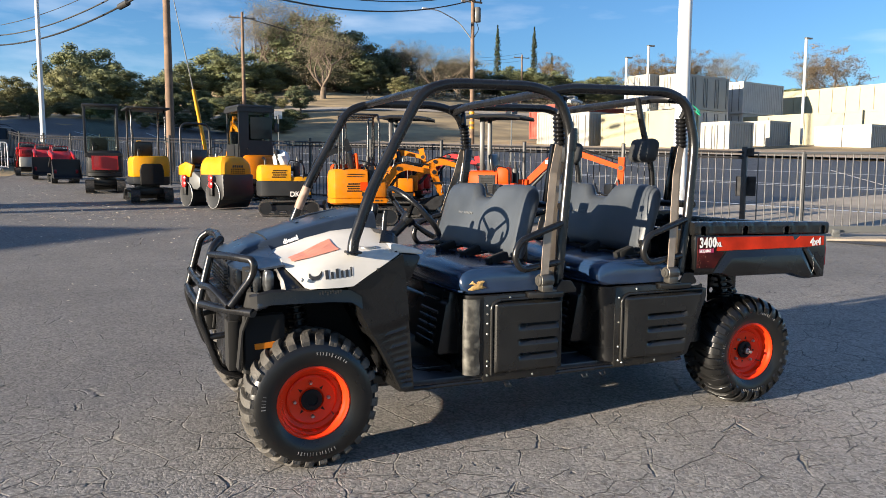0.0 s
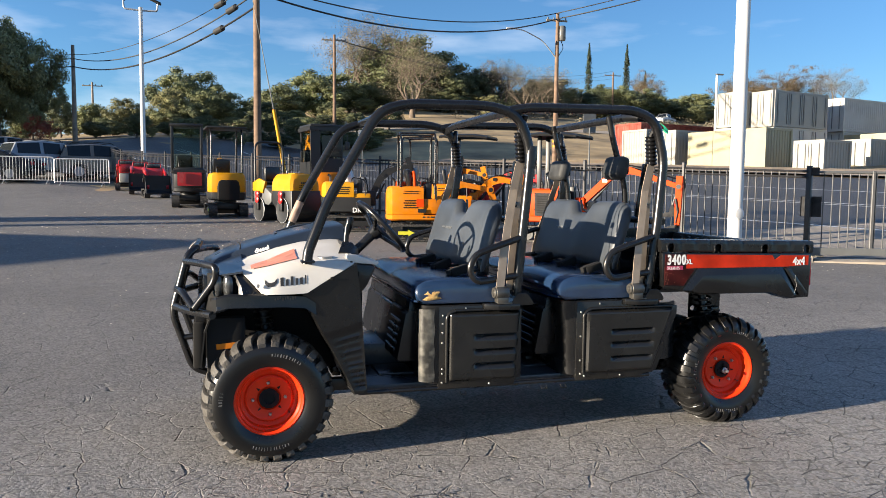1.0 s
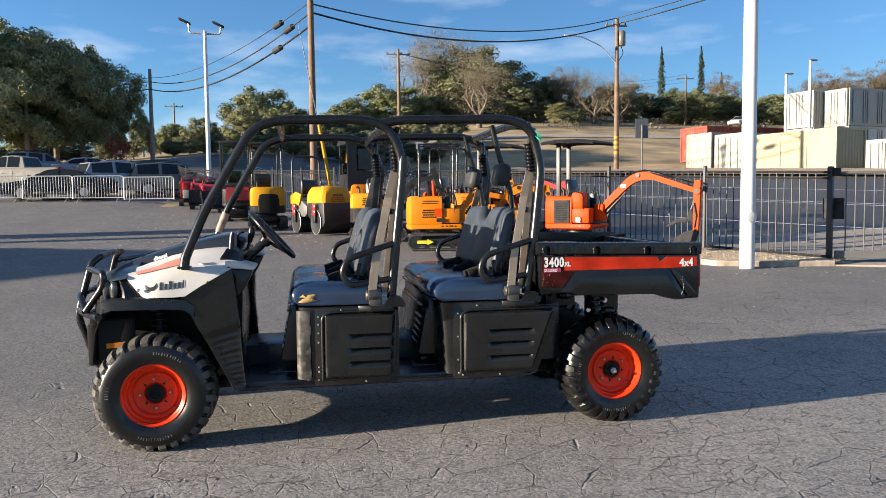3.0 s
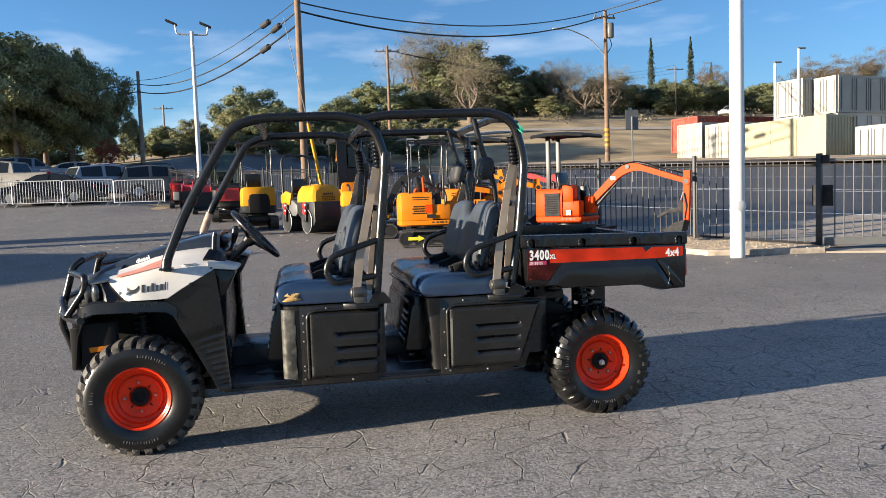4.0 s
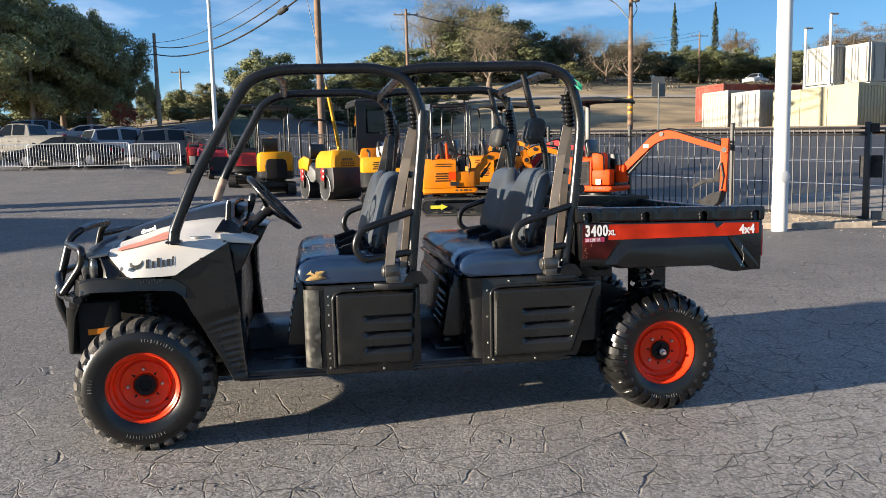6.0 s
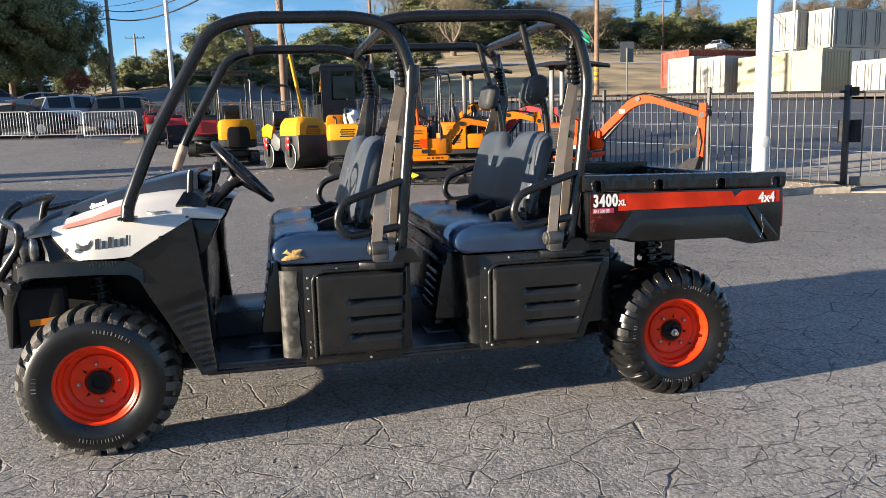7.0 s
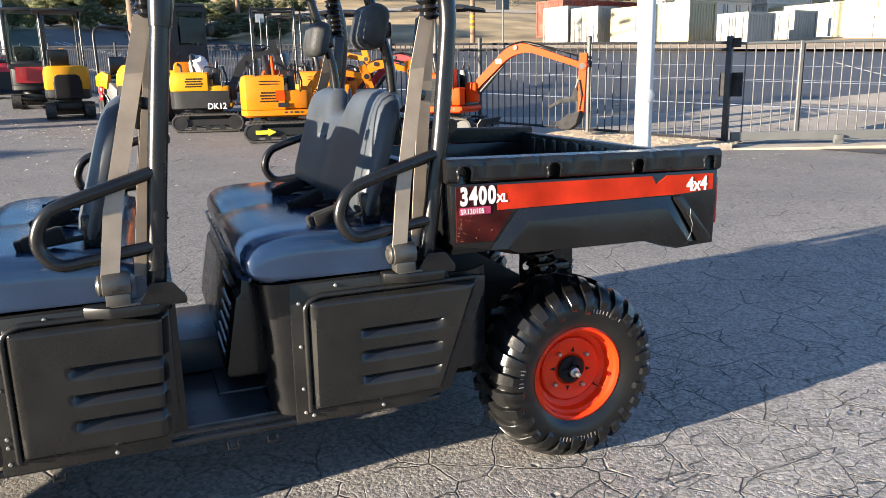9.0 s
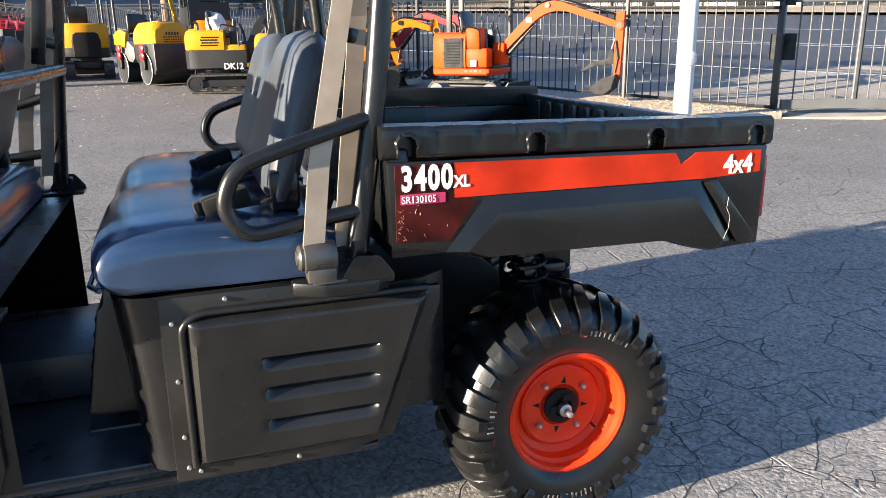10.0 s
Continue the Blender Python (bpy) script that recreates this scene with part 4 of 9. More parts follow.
tube(bm, [(0.43, 0.16, 1.10), (0.47, 0.12, 1.03), (0.49, 0.08, 1.0)], 0.012, 8, bend=0.02)
part("grab_handle", bm, M_TUBE, utv, "", 50)

# white dash corners swept back over black brackets
for sy in (0, 1):
    def fy(y):
        return 2 * MID - y if sy else y
    bm = bmesh.new()
    prism(bm, [(0.405, 1.072), (0.47, 1.062), (0.565, 1.034), (0.572, 1.024), (0.560, 1.016), (0.405, 1.030)], "y", *sorted((fy(-0.030), fy(0.24))), bevel=0.006)
    part("dash_corner", bm, M_WHITE, utv, "white dash corner", 30)
    bm = bmesh.new()
    prism(bm, [(0.400, 1.028), (0.545, 1.014), (0.552, 1.000), (0.505, 0.905), (0.470, 0.865), (0.420, 0.930)], "y", *sorted((fy(-0.036), fy(0.16))), bevel=0.008)
    part("dash_bracket", bm, M_PLASTIC, utv, "black bracket under the dash corner", 30)

# roll cage
CAGE_R = 0.027
near_front = [(0.19, -0.070, 1.03), (0.195, -0.066, 1.09), (0.30, -0.035, 1.35), (0.57, 0.0, 1.82), (0.72, 0.005, 1.868), (1.20, 0.005, 1.875), (1.36, 0.0, 1.83), (1.435, -0.01, 1.63), (1.375, -0.035, 1.12), (1.345, -0.045, 0.83)]
near_rear = [(1.28, 0.01, 1.845), (1.42, 0.005, 1.875), (2.08, 0.005, 1.885), (2.215, 0.0, 1.83), (2.275, -0.01, 1.60), (2.228, -0.03, 1.20), (2.165, -0.045, 0.83)]
bm = bmesh.new()
tube(bm, near_front, CAGE_R, 16, bend=0.10)
cage = part("roll_cage", bm, M_TUBE, utv, "black tubular roll cage without roof", 50)
for name, pts, r in (("cage_hoop", near_rear, CAGE_R), ("cage_hoop", [far((p[0], p[1] + (0.06 if p[0] < 0.5 else 0.0), p[2])) for p in near_front], CAGE_R), ("cage_hoop", [far(p) for p in near_rear], CAGE_R),
                     ("cross_tube", [(0.70, 0.0, 1.862), (0.72, MID, 1.870), (0.70, 2 * MID, 1.862)], 0.022),
                     ("cross_tube", [(1.33, 0.01, 1.83), (1.35, 0.16, 1.86), (1.35, 2 * MID - 0.16, 1.86), (1.33, 2 * MID - 0.01, 1.83)], 0.024),
                     ("cross_tube", [(2.20, 0.0, 1.84), (2.13, 0.14, 1.86), (2.13, 2 * MID - 0.14, 1.86), (2.20, 2 * MID, 1.84)], 0.024),
                     ("cross_tube", [(2.27, -0.02, 1.24), (2.28, MID, 1.24), (2.27, 2 * MID + 0.02, 1.24)], 0.022),
                     ("cross_tube", [(1.40, -0.02, 1.24), (1.41, MID, 1.24), (1.40, 2 * MID + 0.02, 1.24)], 0.022)):
    bm = bmesh.new()
    tube(bm, pts, r, 14, bend=0.08)
    part(name, bm, M_TUBE, cage, "", 50)
# worn patch low on the far front post
bm = bmesh.new()
a, b = Vector(far((0.232, 0.008, 1.185))), Vector(far((0.29, 0.022, 1.325)))
tube(bm, [a, a.lerp(b, 0.3), a.lerp(b, 0.7), b], [0.0272, 0.0285, 0.0285, 0.0272], 14)
part("bare_patch", bm, M_TUBE_WORN, cage, "paint worn to brown metal", 50)
for pts in both([(1.435, -0.01, 1.66), (1.432, -0.012, 1.60), (1.425, -0.016, 1.54)]):
    bm = bmesh.new()
    tube(bm, pts, [0.032, 0.035, 0.031], 14)
    part("cage_sleeve", bm, M_TUBE, cage, "", 50)
for pts in both([(2.225, -0.02, 1.815), (2.245, -0.035, 1.79), (2.235, -0.055, 1.76), (2.22, -0.05, 1.78)]):
    if pts[0][1] < MID:
        bm = bmesh.new()
        loft(bm, [[Vector(p) + Vector((0, -0.01, 0)), Vector(p) + Vector((0.018, -0.02, -0.012))] for p in pts])
        thicken(bm, 0.002)
        green = mat("green_tape", (0.02, 0.30, 0.16), 0.5, var=0.1)
        part("tape", bm, green, cage, "scrap of green tape")
for x0 in (1.345, 2.165):
    for sy in (0, 1):
        bm = bmesh.new()
        y = 2 * MID + 0.045 if sy else -0.045
        out = y + (0.058 if sy else -0.058)
        prism(bm, [(x0 - 0.055, 0.792), (x0 + 0.078, 0.792), (x0 + 0.076, 0.806), (x0 + 0.045, 0.847), (x0 + 0.038, 0.851), (x0 - 0.010, 0.853), (x0 - 0.018, 0.849)], "y", out - 0.004, out + 0.004, bevel=0.002)
        prism(bm, [(x0 - 0.05, 0.784), (x0 + 0.076, 0.784), (x0 + 0.076, 0.794), (x0 - 0.05, 0.794)], "y", min(out, y + (-0.03 if sy else 0.03)), max(out, y + (-0.03 if sy else 0.03)), bevel=0.002)
        prism(bm, [(x0 + 0.030, 0.792), (x0 + 0.040, 0.792), (x0 + 0.040, 0.842), (x0 + 0.030, 0.846)], "y", min(out, y), max(out, y))
        part("cage_foot", bm, M_PLASTIC, cage, "black folded steel foot plate")
for sy in (0, 1):
    bm = bmesh.new()
    y = 2 * MID + 0.07 if sy else -0.07
    box(bm, (0.192, y, 1.045), (0.07, 0.075, 0.012), 0.004)
    for dz in (1.07, 1.095):
        lathe(bm, [(0.008, y - 0.033), (0.008, y + 0.033)], 8, "y", (0.193, 0, dz))
    part("cage_foot", bm, M_TUBE, cage, "", 30)

# hip hoops
for dx in (0.0, 0.815):
    for pts in both([(1.385 + dx * 1.022, -0.035, 1.158), (1.20 + dx, -0.075, 1.105), (1.085 + dx, -0.08, 1.065), (1.055 + dx, -0.08, 0.98), (1.10 + dx, -0.08, 0.915), (1.375 + dx * 1.0, -0.045, 0.948)]):
        bm = bmesh.new()
        tube(bm, pts, 0.0185, 12, bend=0.05)
        part("hip_hoop", bm, M_TUBE, cage, "black bent hip restraint tube", 50)

# seats
def bench(x0, x1, label):
    """Seat base with access panel, cushion and notched backrest."""
    # base
    bm = bmesh.new()
    rows = []
    for z, xf in ((0.36, 0.025), (0.60, 0.01), (0.79, -0.01)):
        f = x0 + xf
        rows.append([(x1, -0.02, z), (f + 0.10, -0.052, z), (f + 0.05, -0.045, z), (f + 0.018, -0.02, z), (f, 0.03, z), (f - 0.002, 0.25, z), (f - 0.002, 1.01, z), (f, 1.23, z), (f + 0.018, 1.28, z), (f + 0.05, 1.305, z), (f + 0.10, 1.312, z), (x1, 1.28, z)])
    loft(bm, rows)
    bm.faces.new([bm.verts.new(p) for p in rows[-1]])
    base = part("seat_base", bm, M_PLASTIC, utv, "black moulded seat base", 45)
    bm = bmesh.new()
    prism(bm, [(x0 - 0.030, 0.795), (x0 - 0.038, 0.735), (x0 - 0.052, 0.725), (x0 - 0.100, 0.47), (x0 - 0.088, 0.455), (x0 + 0.03, 0.455), (x0 + 0.03, 0.795)], "y", 0.10, 2 * MID - 0.10, bevel=0.008)
    kick = part("kick_panel", bm, M_PLASTIC, base, "black slanted panel with louvres", 30)
    for k in range(5):
        z = 0.51 + k * 0.040
        bm = bmesh.new()
        box(bm, (x0 - 0.100 + (z - 0.47) * 0.19, 0.30, z), (0.016, 0.24, 0.018), 0.005, rot=(0, -10, 0))
        part("louvre", bm, M_PLASTIC, kick)
    bm = bmesh.new()
    box(bm, (x0 - 0.054, 0.30, 0.742), (0.02, 0.20, 0.012), 0.004)
    part("catch", bm, M_PLASTIC, kick)
    # cushion
    bm = bmesh.new()
    rows = []
    for y, dz, dx in ((-0.047, -0.062, 0.035), (-0.043, -0.034, 0.022), (-0.030, -0.014, 0.012), (-0.005, -0.003, 0.005), (0.06, 0.002, 0.0), (0.22, 0.005, -0.004), (0.42, 0.007, -0.006), (0.56, 0.002, -0.003), (MID, -0.009, 0.002), (0.76, 0.002, -0.003), (0.90, 0.007, -0.006), (1.10, 0.005, -0.004), (1.20, 0.002, 0.0), (1.265, -0.003, 0.005), (1.29, -0.014, 0.012), (1.303, -0.034, 0.022), (1.307, -0.062, 0.035)):
        a, b = x0 - 0.035 + dx, x1 - 0.10
        rows.append([(a + 0.03, y, 0.80), (a + 0.004, y, 0.82), (a - 0.006, y, 0.85 + dz * 0.3), (a - 0.004, y, 0.880 + dz * 0.6), (a + 0.012, y, 0.906 + dz * 0.9), (a + 0.042, y, 0.923 + dz), (a + 0.09, y, 0.932 + dz), (a + 0.16, y, 0.936 + dz), (a + 0.30, y, 0.934 + dz), (b - 0.05, y, 0.925 + dz), (b, y, 0.91 + dz), (b, y, 0.80)])
    loft(bm, rows, closed=True, caps=True)
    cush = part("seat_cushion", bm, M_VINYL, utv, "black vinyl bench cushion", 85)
    bm = bmesh.new()
    tube(bm, [(x0 - 0.02, -0.045, 0.815), (x0 - 0.045, 0.0, 0.815), (x0 - 0.05, MID, 0.815), (x0 - 0.045, 1.26, 0.815), (x0 - 0.02, 1.305, 0.815)], 0.006, 6)
    part("piping", bm, M_VINYL, cush, "", 60)
    # backrest with a dip at the middle of its top
    bm = bmesh.new()
    xb, lean = x1 - 0.205, 0.12
    top = {}
    for w, zt in ((0.585, 1.16), (0.582, 1.22), (0.572, 1.275), (0.55, 1.318), (0.51, 1.343), (0.45, 1.352), (0.34, 1.354), (0.24, 1.353), (0.185, 1.351), (0.16, 1.345), (0.142, 1.330), (0.122, 1.303), (0.104, 1.283), (0.08, 1.272), (0.045, 1.269), (0.014, 1.268)):
        top[MID - w], top[MID + w] = zt, zt
    top = dict(sorted(top.items()))
    rows = []
    for y, zt in top.items():
        ring = []
        d = abs(y - MID)
        edge = math.sqrt(max(0.05, 1 - (max(0, d - 0.50) / 0.087) ** 2))
        valley = 0.006 * math.exp(-(d / 0.075) ** 2)
        for f, sc in ((0.0, 0.5), (0.05, 0.85), (0.15, 1.0), (0.35, 1.0), (0.60, 1.0), (0.80, 1.0), (0.91, 0.92), (0.97, 0.70), (1.0, 0.25)):
            z = 0.955 + (zt - 0.955) * f
            x = xb + lean * (z - 0.955) / 0.4 - 0.052 * sc * edge + valley * smooth01((f + 0.25) / 0.9)
            ring.append((x, y, z))
        for f, sc in ((1.0, 0.25), (0.95, 0.75), (0.85, 1.0), (0.5, 1.0), (0.1, 1.0), (0.0, 0.5)):
            z = 0.955 + (zt - 0.955) * f
            ring.append((xb + lean * (z - 0.955) / 0.4 + 0.04 * sc * edge, y, z))
        rows.append(ring)
    loft(bm, rows, closed=True, caps=True)
    rest = part("backrest", bm, M_BACKREST, utv, "black vinyl backrest, dipped at the middle", 70)
    bm = bmesh.new()
    tube(bm, [(xb + lean * (z - 0.955) / 0.4 + 0.034, MID + dy, z + 0.012) for dy, z in ((-0.165, 1.336), (-0.105, 1.278), (0.0, 1.262), (0.105, 1.278), (0.165, 1.336))], 0.007, 6)
    box(bm, (xb + lean * 0.84 + 0.05, MID, 1.30), (0.03, 0.10, 0.10), 0.008)
    part("notch_bracket", bm, M_TUBE, rest, "", 40)
    bm = bmesh.new()
    for k in range(9):
        z = 1.17
        box(bm, (xb + lean * (z - 0.955) / 0.4 - 0.0515, 0.74 + k * 0.021 + (0.018 if k > 5 else 0), z), (0.003, 0.014, 0.016), rot=(0, 26, 0))
    tagged(part("backrest_marking", bm, M_MIDGREY, rest, "faint worn marks"), kind="stuff")
    # buckles on the cushion
    for y, tip in ((0.10, -14), (0.44, -22), (0.80, -16)):
        bm = bmesh.new()
        box(bm, (x1 - 0.335, y, 0.963), (0.115, 0.052, 0.046), 0.012, rot=(0, tip, 8))
        box(bm, (x1 - 0.398, y - 0.008, 0.952), (0.018, 0.040, 0.030), 0.006, rot=(0, tip, 8))
        box(bm, (x1 - 0.26, y + 0.006, 0.955), (0.12, 0.040, 0.012), 0.004, rot=(0, -8, -6))
        part("belt_buckle", bm, M_HOLE, utv, "", 40)
    for y in (0.10, 1.16):
        bm = bmesh.new()
        box(bm, (xb + 0.01, y, 0.98), (0.07, 0.04, 0.10), 0.01)
        part("seat_bracket", bm, M_TUBE, utv, "", 30)
    return cush, base


cush1, base1 = bench(0.80, 1.39, "front")
cush2, base2 = bench(1.625, 2.22, "rear")
# torn corner with foam
bm = bmesh.new()
tear = [(0.797, 0.838), (0.802, 0.852), (0.826, 0.860), (0.842, 0.878), (0.862, 0.897), (0.868, 0.884), (0.872, 0.872), (0.884, 0.875), (0.902, 0.869), (0.888, 0.858), (0.886, 0.848), (0.906, 0.838), (0.872, 0.832), (0.836, 0.828), (0.812, 0.830)]
rows = []
for f, out in ((1.0, -0.002), (0.85, 0.004), (0.4, 0.005)):
    rows.append([(0.846 + (px - 0.848) * f * 1.25, -0.0475 - out + 0.42 * max(0, pz - 0.862) + 1.1 * max(0, 0.815 - px), 0.850 + (pz - 0.856) * f * 1.2) for px, pz in tear])
loft(bm, rows, closed=True, caps=True)
part("torn_foam", bm, M_FOAM, cush1, "tear showing yellow foam", 60)
bm = bmesh.new()
loft(bm, [[(0.792, -0.012, z), (0.799, -0.036, z), (0.818, -0.050, z), (0.845, -0.0565, z), (0.872 + 0.003 * math.sin(z * 50), -0.0560, z)] for z in [0.372 + 0.02 * k for k in range(21)]])
part("scuffed_edge", bm, mat("scuffed_plastic", (0.03, 0.029, 0.026), 0.4, var=0.7, scale=9.0, bump=0.15, bscale=60.0, dirt=0.75, dirt_color=(0.17, 0.165, 0.14)), base1, "edge scuffed to grey", 60)
bm = bmesh.new()
box(bm, (0.801, 0.16, 0.69), (0.003, 0.035, 0.06))
part("warning_label", bm, M_LETTER, base1, "small white label")


# side access panels with three pressed slots
def side_panel(outline, x_in, slots, screws, sy):
    def fy(y):
        return 2 * MID - y if sy else y
    bm = bmesh.new()
    prism(bm, outline, "y", *sorted((fy(-0.052), fy(-0.03))), bevel=0.004)
    panel = part("access_panel", bm, M_SHEET, utv, "black pressed side panel", 30)
    bm = bmesh.new()
    zlo, zhi = 0.365, (0.755 if x_in[0] < 1.5 else 0.738)
    xr = lambda z: x_in[1] + (x_in[2] - x_in[1]) * (z - zlo) / (zhi - zlo)
    # proud middle field with the slots sunk into it
    zs = sorted({zlo, zlo + 0.012, zhi - 0.03, zhi} | {v for a in slots for v in (a[1] - 0.020, a[1] - 0.008, a[1] + 0.006, a[1] + 0.012)})
    def field(x, z):
        d = min(x - x_in[0], xr(z) - x + 0.0, z - zlo, zhi - z)
        out = 0.024 * smooth01(d / 0.022)
        for xs, zc, xe in slots:
            if xs - 0.01 < x < xe + 0.01:
                inx = smooth01((x - xs + 0.01) / 0.02) * smooth01((xe + 0.01 - x) / 0.02)
                t = (zc + 0.012 - z) / 0.034
                if 0 <= t <= 1:
                    out -= 0.026 * inx * (1 - t) ** 1.2 * smooth01(t / 0.12)
        return out
    nz, nx = 66, 46
    rows = []
    for i in range(nz + 1):
        z = zlo + (zhi - zlo) * i / nz
        rows.append([(x_in[0] + (xr(z) - x_in[0]) * j / nx, fy(-0.0525 - field(x_in[0] + (xr(z) - x_in[0]) * j / nx, z)), z) for j in range(nx + 1)])
    loft(bm, rows)
    part("pressed_field", bm, M_SHEET, panel, "", 40)
    bm = bmesh.new()
    tube(bm, [(x_in[0] - 0.004, fy(-0.056), zlo), (x_in[0] - 0.004, fy(-0.058), zhi - 0.02), (x_in[0] + 0.035, fy(-0.058), zhi + 0.006), (xr(zhi) - 0.01, fy(-0.056), zhi + 0.006)], 0.009, 8, bend=0.04)
    part("panel_bead", bm, M_SHEET, panel, "", 60)
    for sx, sz in screws:
        bm = bmesh.new()
        lathe(bm, [(0.0058, fy(-0.05)), (0.0058, fy(-0.055)), (0.004, fy(-0.058))], 10, "y", (sx, 0, sz))
        part("screw", bm, M_SCREW, panel)
    return panel


for sy in (0, 1):
    side_panel([(0.895, 0.33), (1.335, 0.33), (1.37, 0.43), (1.372, 0.785), (0.895, 0.785)], (0.945, 1.345, 1.368), [(1.10, 0.615, 1.375), (1.10, 0.535, 1.375), (1.10, 0.455, 1.37)],
               [(0.918, 0.735), (0.918, 0.69), (0.918, 0.64), (0.918, 0.585), (0.918, 0.44), (0.918, 0.415), (0.917, 0.365), (1.19, 0.345), (1.05, 0.77)], sy)
    side_panel([(1.715, 0.33), (2.10, 0.33), (2.24, 0.36), (2.37, 0.70), (2.37, 0.745), (2.24, 0.745), (2.24, 0.785), (1.715, 0.785)], (1.765, 2.205, 2.345), [(1.935, 0.612, 2.20), (1.935, 0.535, 2.195), (1.935, 0.455, 2.19)],
               [(1.742, 0.725), (1.742, 0.585), (1.742, 0.445), (1.86, 0.77), (1.745, 0.365), (1.77, 0.352), (2.00, 0.345)], sy)
    for x0 in (1.17, 2.03):
        def fy(y):
            return 2 * MID - y if sy else y
        bm = bmesh.new()
        prism(bm, [(x0 - 0.02, fy(-0.02)), (x0 - 0.02, fy(-0.072)), (x0 + 0.05, fy(-0.110)), (x0 + 0.17, fy(-0.110)), (x0 + 0.21, fy(-0.07)), (x0 + 0.21, fy(-0.02))], "z", 0.762, 0.795, bevel=0.006)
        part("cage_step", bm, M_PLASTIC, utv, "moulded ledge under the roll cage foot", 30)
bm = bmesh.new()
loft(bm, [[(2.24, -0.04, z0), (2.33, -0.03, z0), (2.40, 0.02, z0)] for z0 in (0.76, 0.60, 0.42)])
thicken(bm, 0.01)
part("rear_mudguard", bm, M_PLASTIC, utv, "black mudguard ahead of the rear wheel", 40)


# shoulder belts: ribbed boot, webbing, reel
def ribbon(bm, pts, width, across):
    w = Vector(across).normalized() * width / 2
    loft(bm, [[Vector(p) - w, Vector(p) + w] for p in pts])
    thicken(bm, 0.003)


for dx, zr in ((0.0, 0.0), (0.83, 0.0)):
    for sy in (0, 1):
        def q(x, y, z):
            return (x + dx, 2 * MID - y if sy else y, z)
        bm = bmesh.new()
        prof = []
        p0, p1 = Vector(q(1.385, 0.045, 1.74)), Vector(q(1.40, 0.05, 1.57))
        nrib = 15
        tube(bm, [p0.lerp(p1, k / nrib) for k in range(nrib + 1)], [0.026 if k % 2 else 0.036 for k in range(nrib + 1)], 12)
        tube(bm, [Vector(q(1.40, 0.0, 1.83)), Vector(q(1.392, 0.03, 1.77)), p0], 0.016, 8)
        boot = part("belt_boot", bm, M_TUBE, utv, "black ribbed belt boot", 30)
        bm = bmesh.new()
        ribbon(bm, [q(1.385, 0.03, 1.58), q(1.345, 0.02, 1.42), q(1.255, -0.075, 1.06), q(1.228, -0.100, 0.87)], 0.050, (1, 0.10, 0.1))
        part("seat_belt", bm, M_BELT, utv, "faded grey-brown belt webbing")
        bm = bmesh.new()
        ribbon(bm, [q(1.40, 0.055, 1.57), q(1.385, 0.055, 1.38), q(1.335, 0.0, 1.05), q(1.31, -0.03, 0.86)], 0.044, (1, 0.12, 0.05))
        part("seat_belt", bm, M_BELT, utv, "faded grey-brown belt webbing")
        bm = bmesh.new()
        box(bm, q(1.372, 0.055, 1.335), (0.07, 0.02, 0.035), 0.005, rot=(0, 12, 25))
        part("belt_plate", bm, M_TUBE, utv, "", 30)
        bm = bmesh.new()
        box(bm, q(1.375, 0.10, 1.42), (0.045, 0.03, 0.32), 0.006, rot=(0, 8, 0))
        part("belt_guide", bm, M_PLASTIC, utv, "black belt guide", 30)
        # reel: a steel drum in a folded case, standing on a short stud
        bm = bmesh.new()
        yc = q(0, -0.085, 0)[1]
        lathe(bm, [(0.004, 1.190), (0.016, 1.190), (0.018, 1.194), (0.027, 1.195), (0.030, 1.199), (0.030, 1.206), (0.0345, 1.208), (0.0355, 1.216), (0.0355, 1.274), (0.033, 1.279), (0.006, 1.280)], 26, "x", (dx, yc, 0.856))
        reel = part("belt_reel", bm, M_REEL, utv, "dark steel belt reel", 35)
        bm = bmesh.new()
        prism(bm, [(1.212 + dx, 0.800), (1.276 + dx, 0.800), (1.276 + dx, 0.832), (1.212 + dx, 0.832)], "y", yc - 0.026, yc + 0.026, bevel=0.003)
        prism(bm, [(1.222 + dx, 0.795), (1.30 + dx, 0.795), (1.30 + dx, 0.803), (1.222 + dx, 0.803)], "y", yc - 0.024, yc + 0.024, bevel=0.002)
        part("reel_bracket", bm, M_REEL, reel, "folded steel bracket", 30)
        for bx, bz, br in ((1.232, 0.777, 0.007), (1.288, 0.777, 0.006)):
            bm = bmesh.new()
            lathe(bm, [(br, bz), (br, bz + 0.022), (br * 0.6, bz + 0.024)], 8, "z", (bx + dx, yc, 0))
            part("bolt", bm, M_STEEL, reel)
        bm = bmesh.new()
        for k in range(3):
            box(bm, (1.235 + dx + 0.014 * k, yc - (0.0362 if not sy else -0.0362), 0.842), (0.009, 0.0015, 0.003))
        part("case_marking", bm, M_HOLE, reel)

# head restraints of the rear row on their bars
for y in (0.20, 1.0):
    bm = bmesh.new()
    tube(bm, [(2.02, y, 1.865), (2.06, y, 1.70), (2.14, y, 1.45), (2.16, y, 1.20)], 0.018, 12, bend=0.05)
    bar = part("headrest_bar", bm, M_TUBE, utv, "black headrest bar", 50)
    bm = bmesh.new()
    vs = box(bm, (2.075, y, 1.555), (0.080, 0.215, 0.142), 0.036, rot=(0, 14, 0), seg=4)
    part("headrest", bm, M_HEADREST, utv, "black vinyl headrest", 60)
    bm = bmesh.new()
    box(bm, (2.12, y + 0.01, 1.545), (0.03, 0.14, 0.05), 0.008)
    part("headrest_clamp", bm, M_TUBE, utv, "", 30)

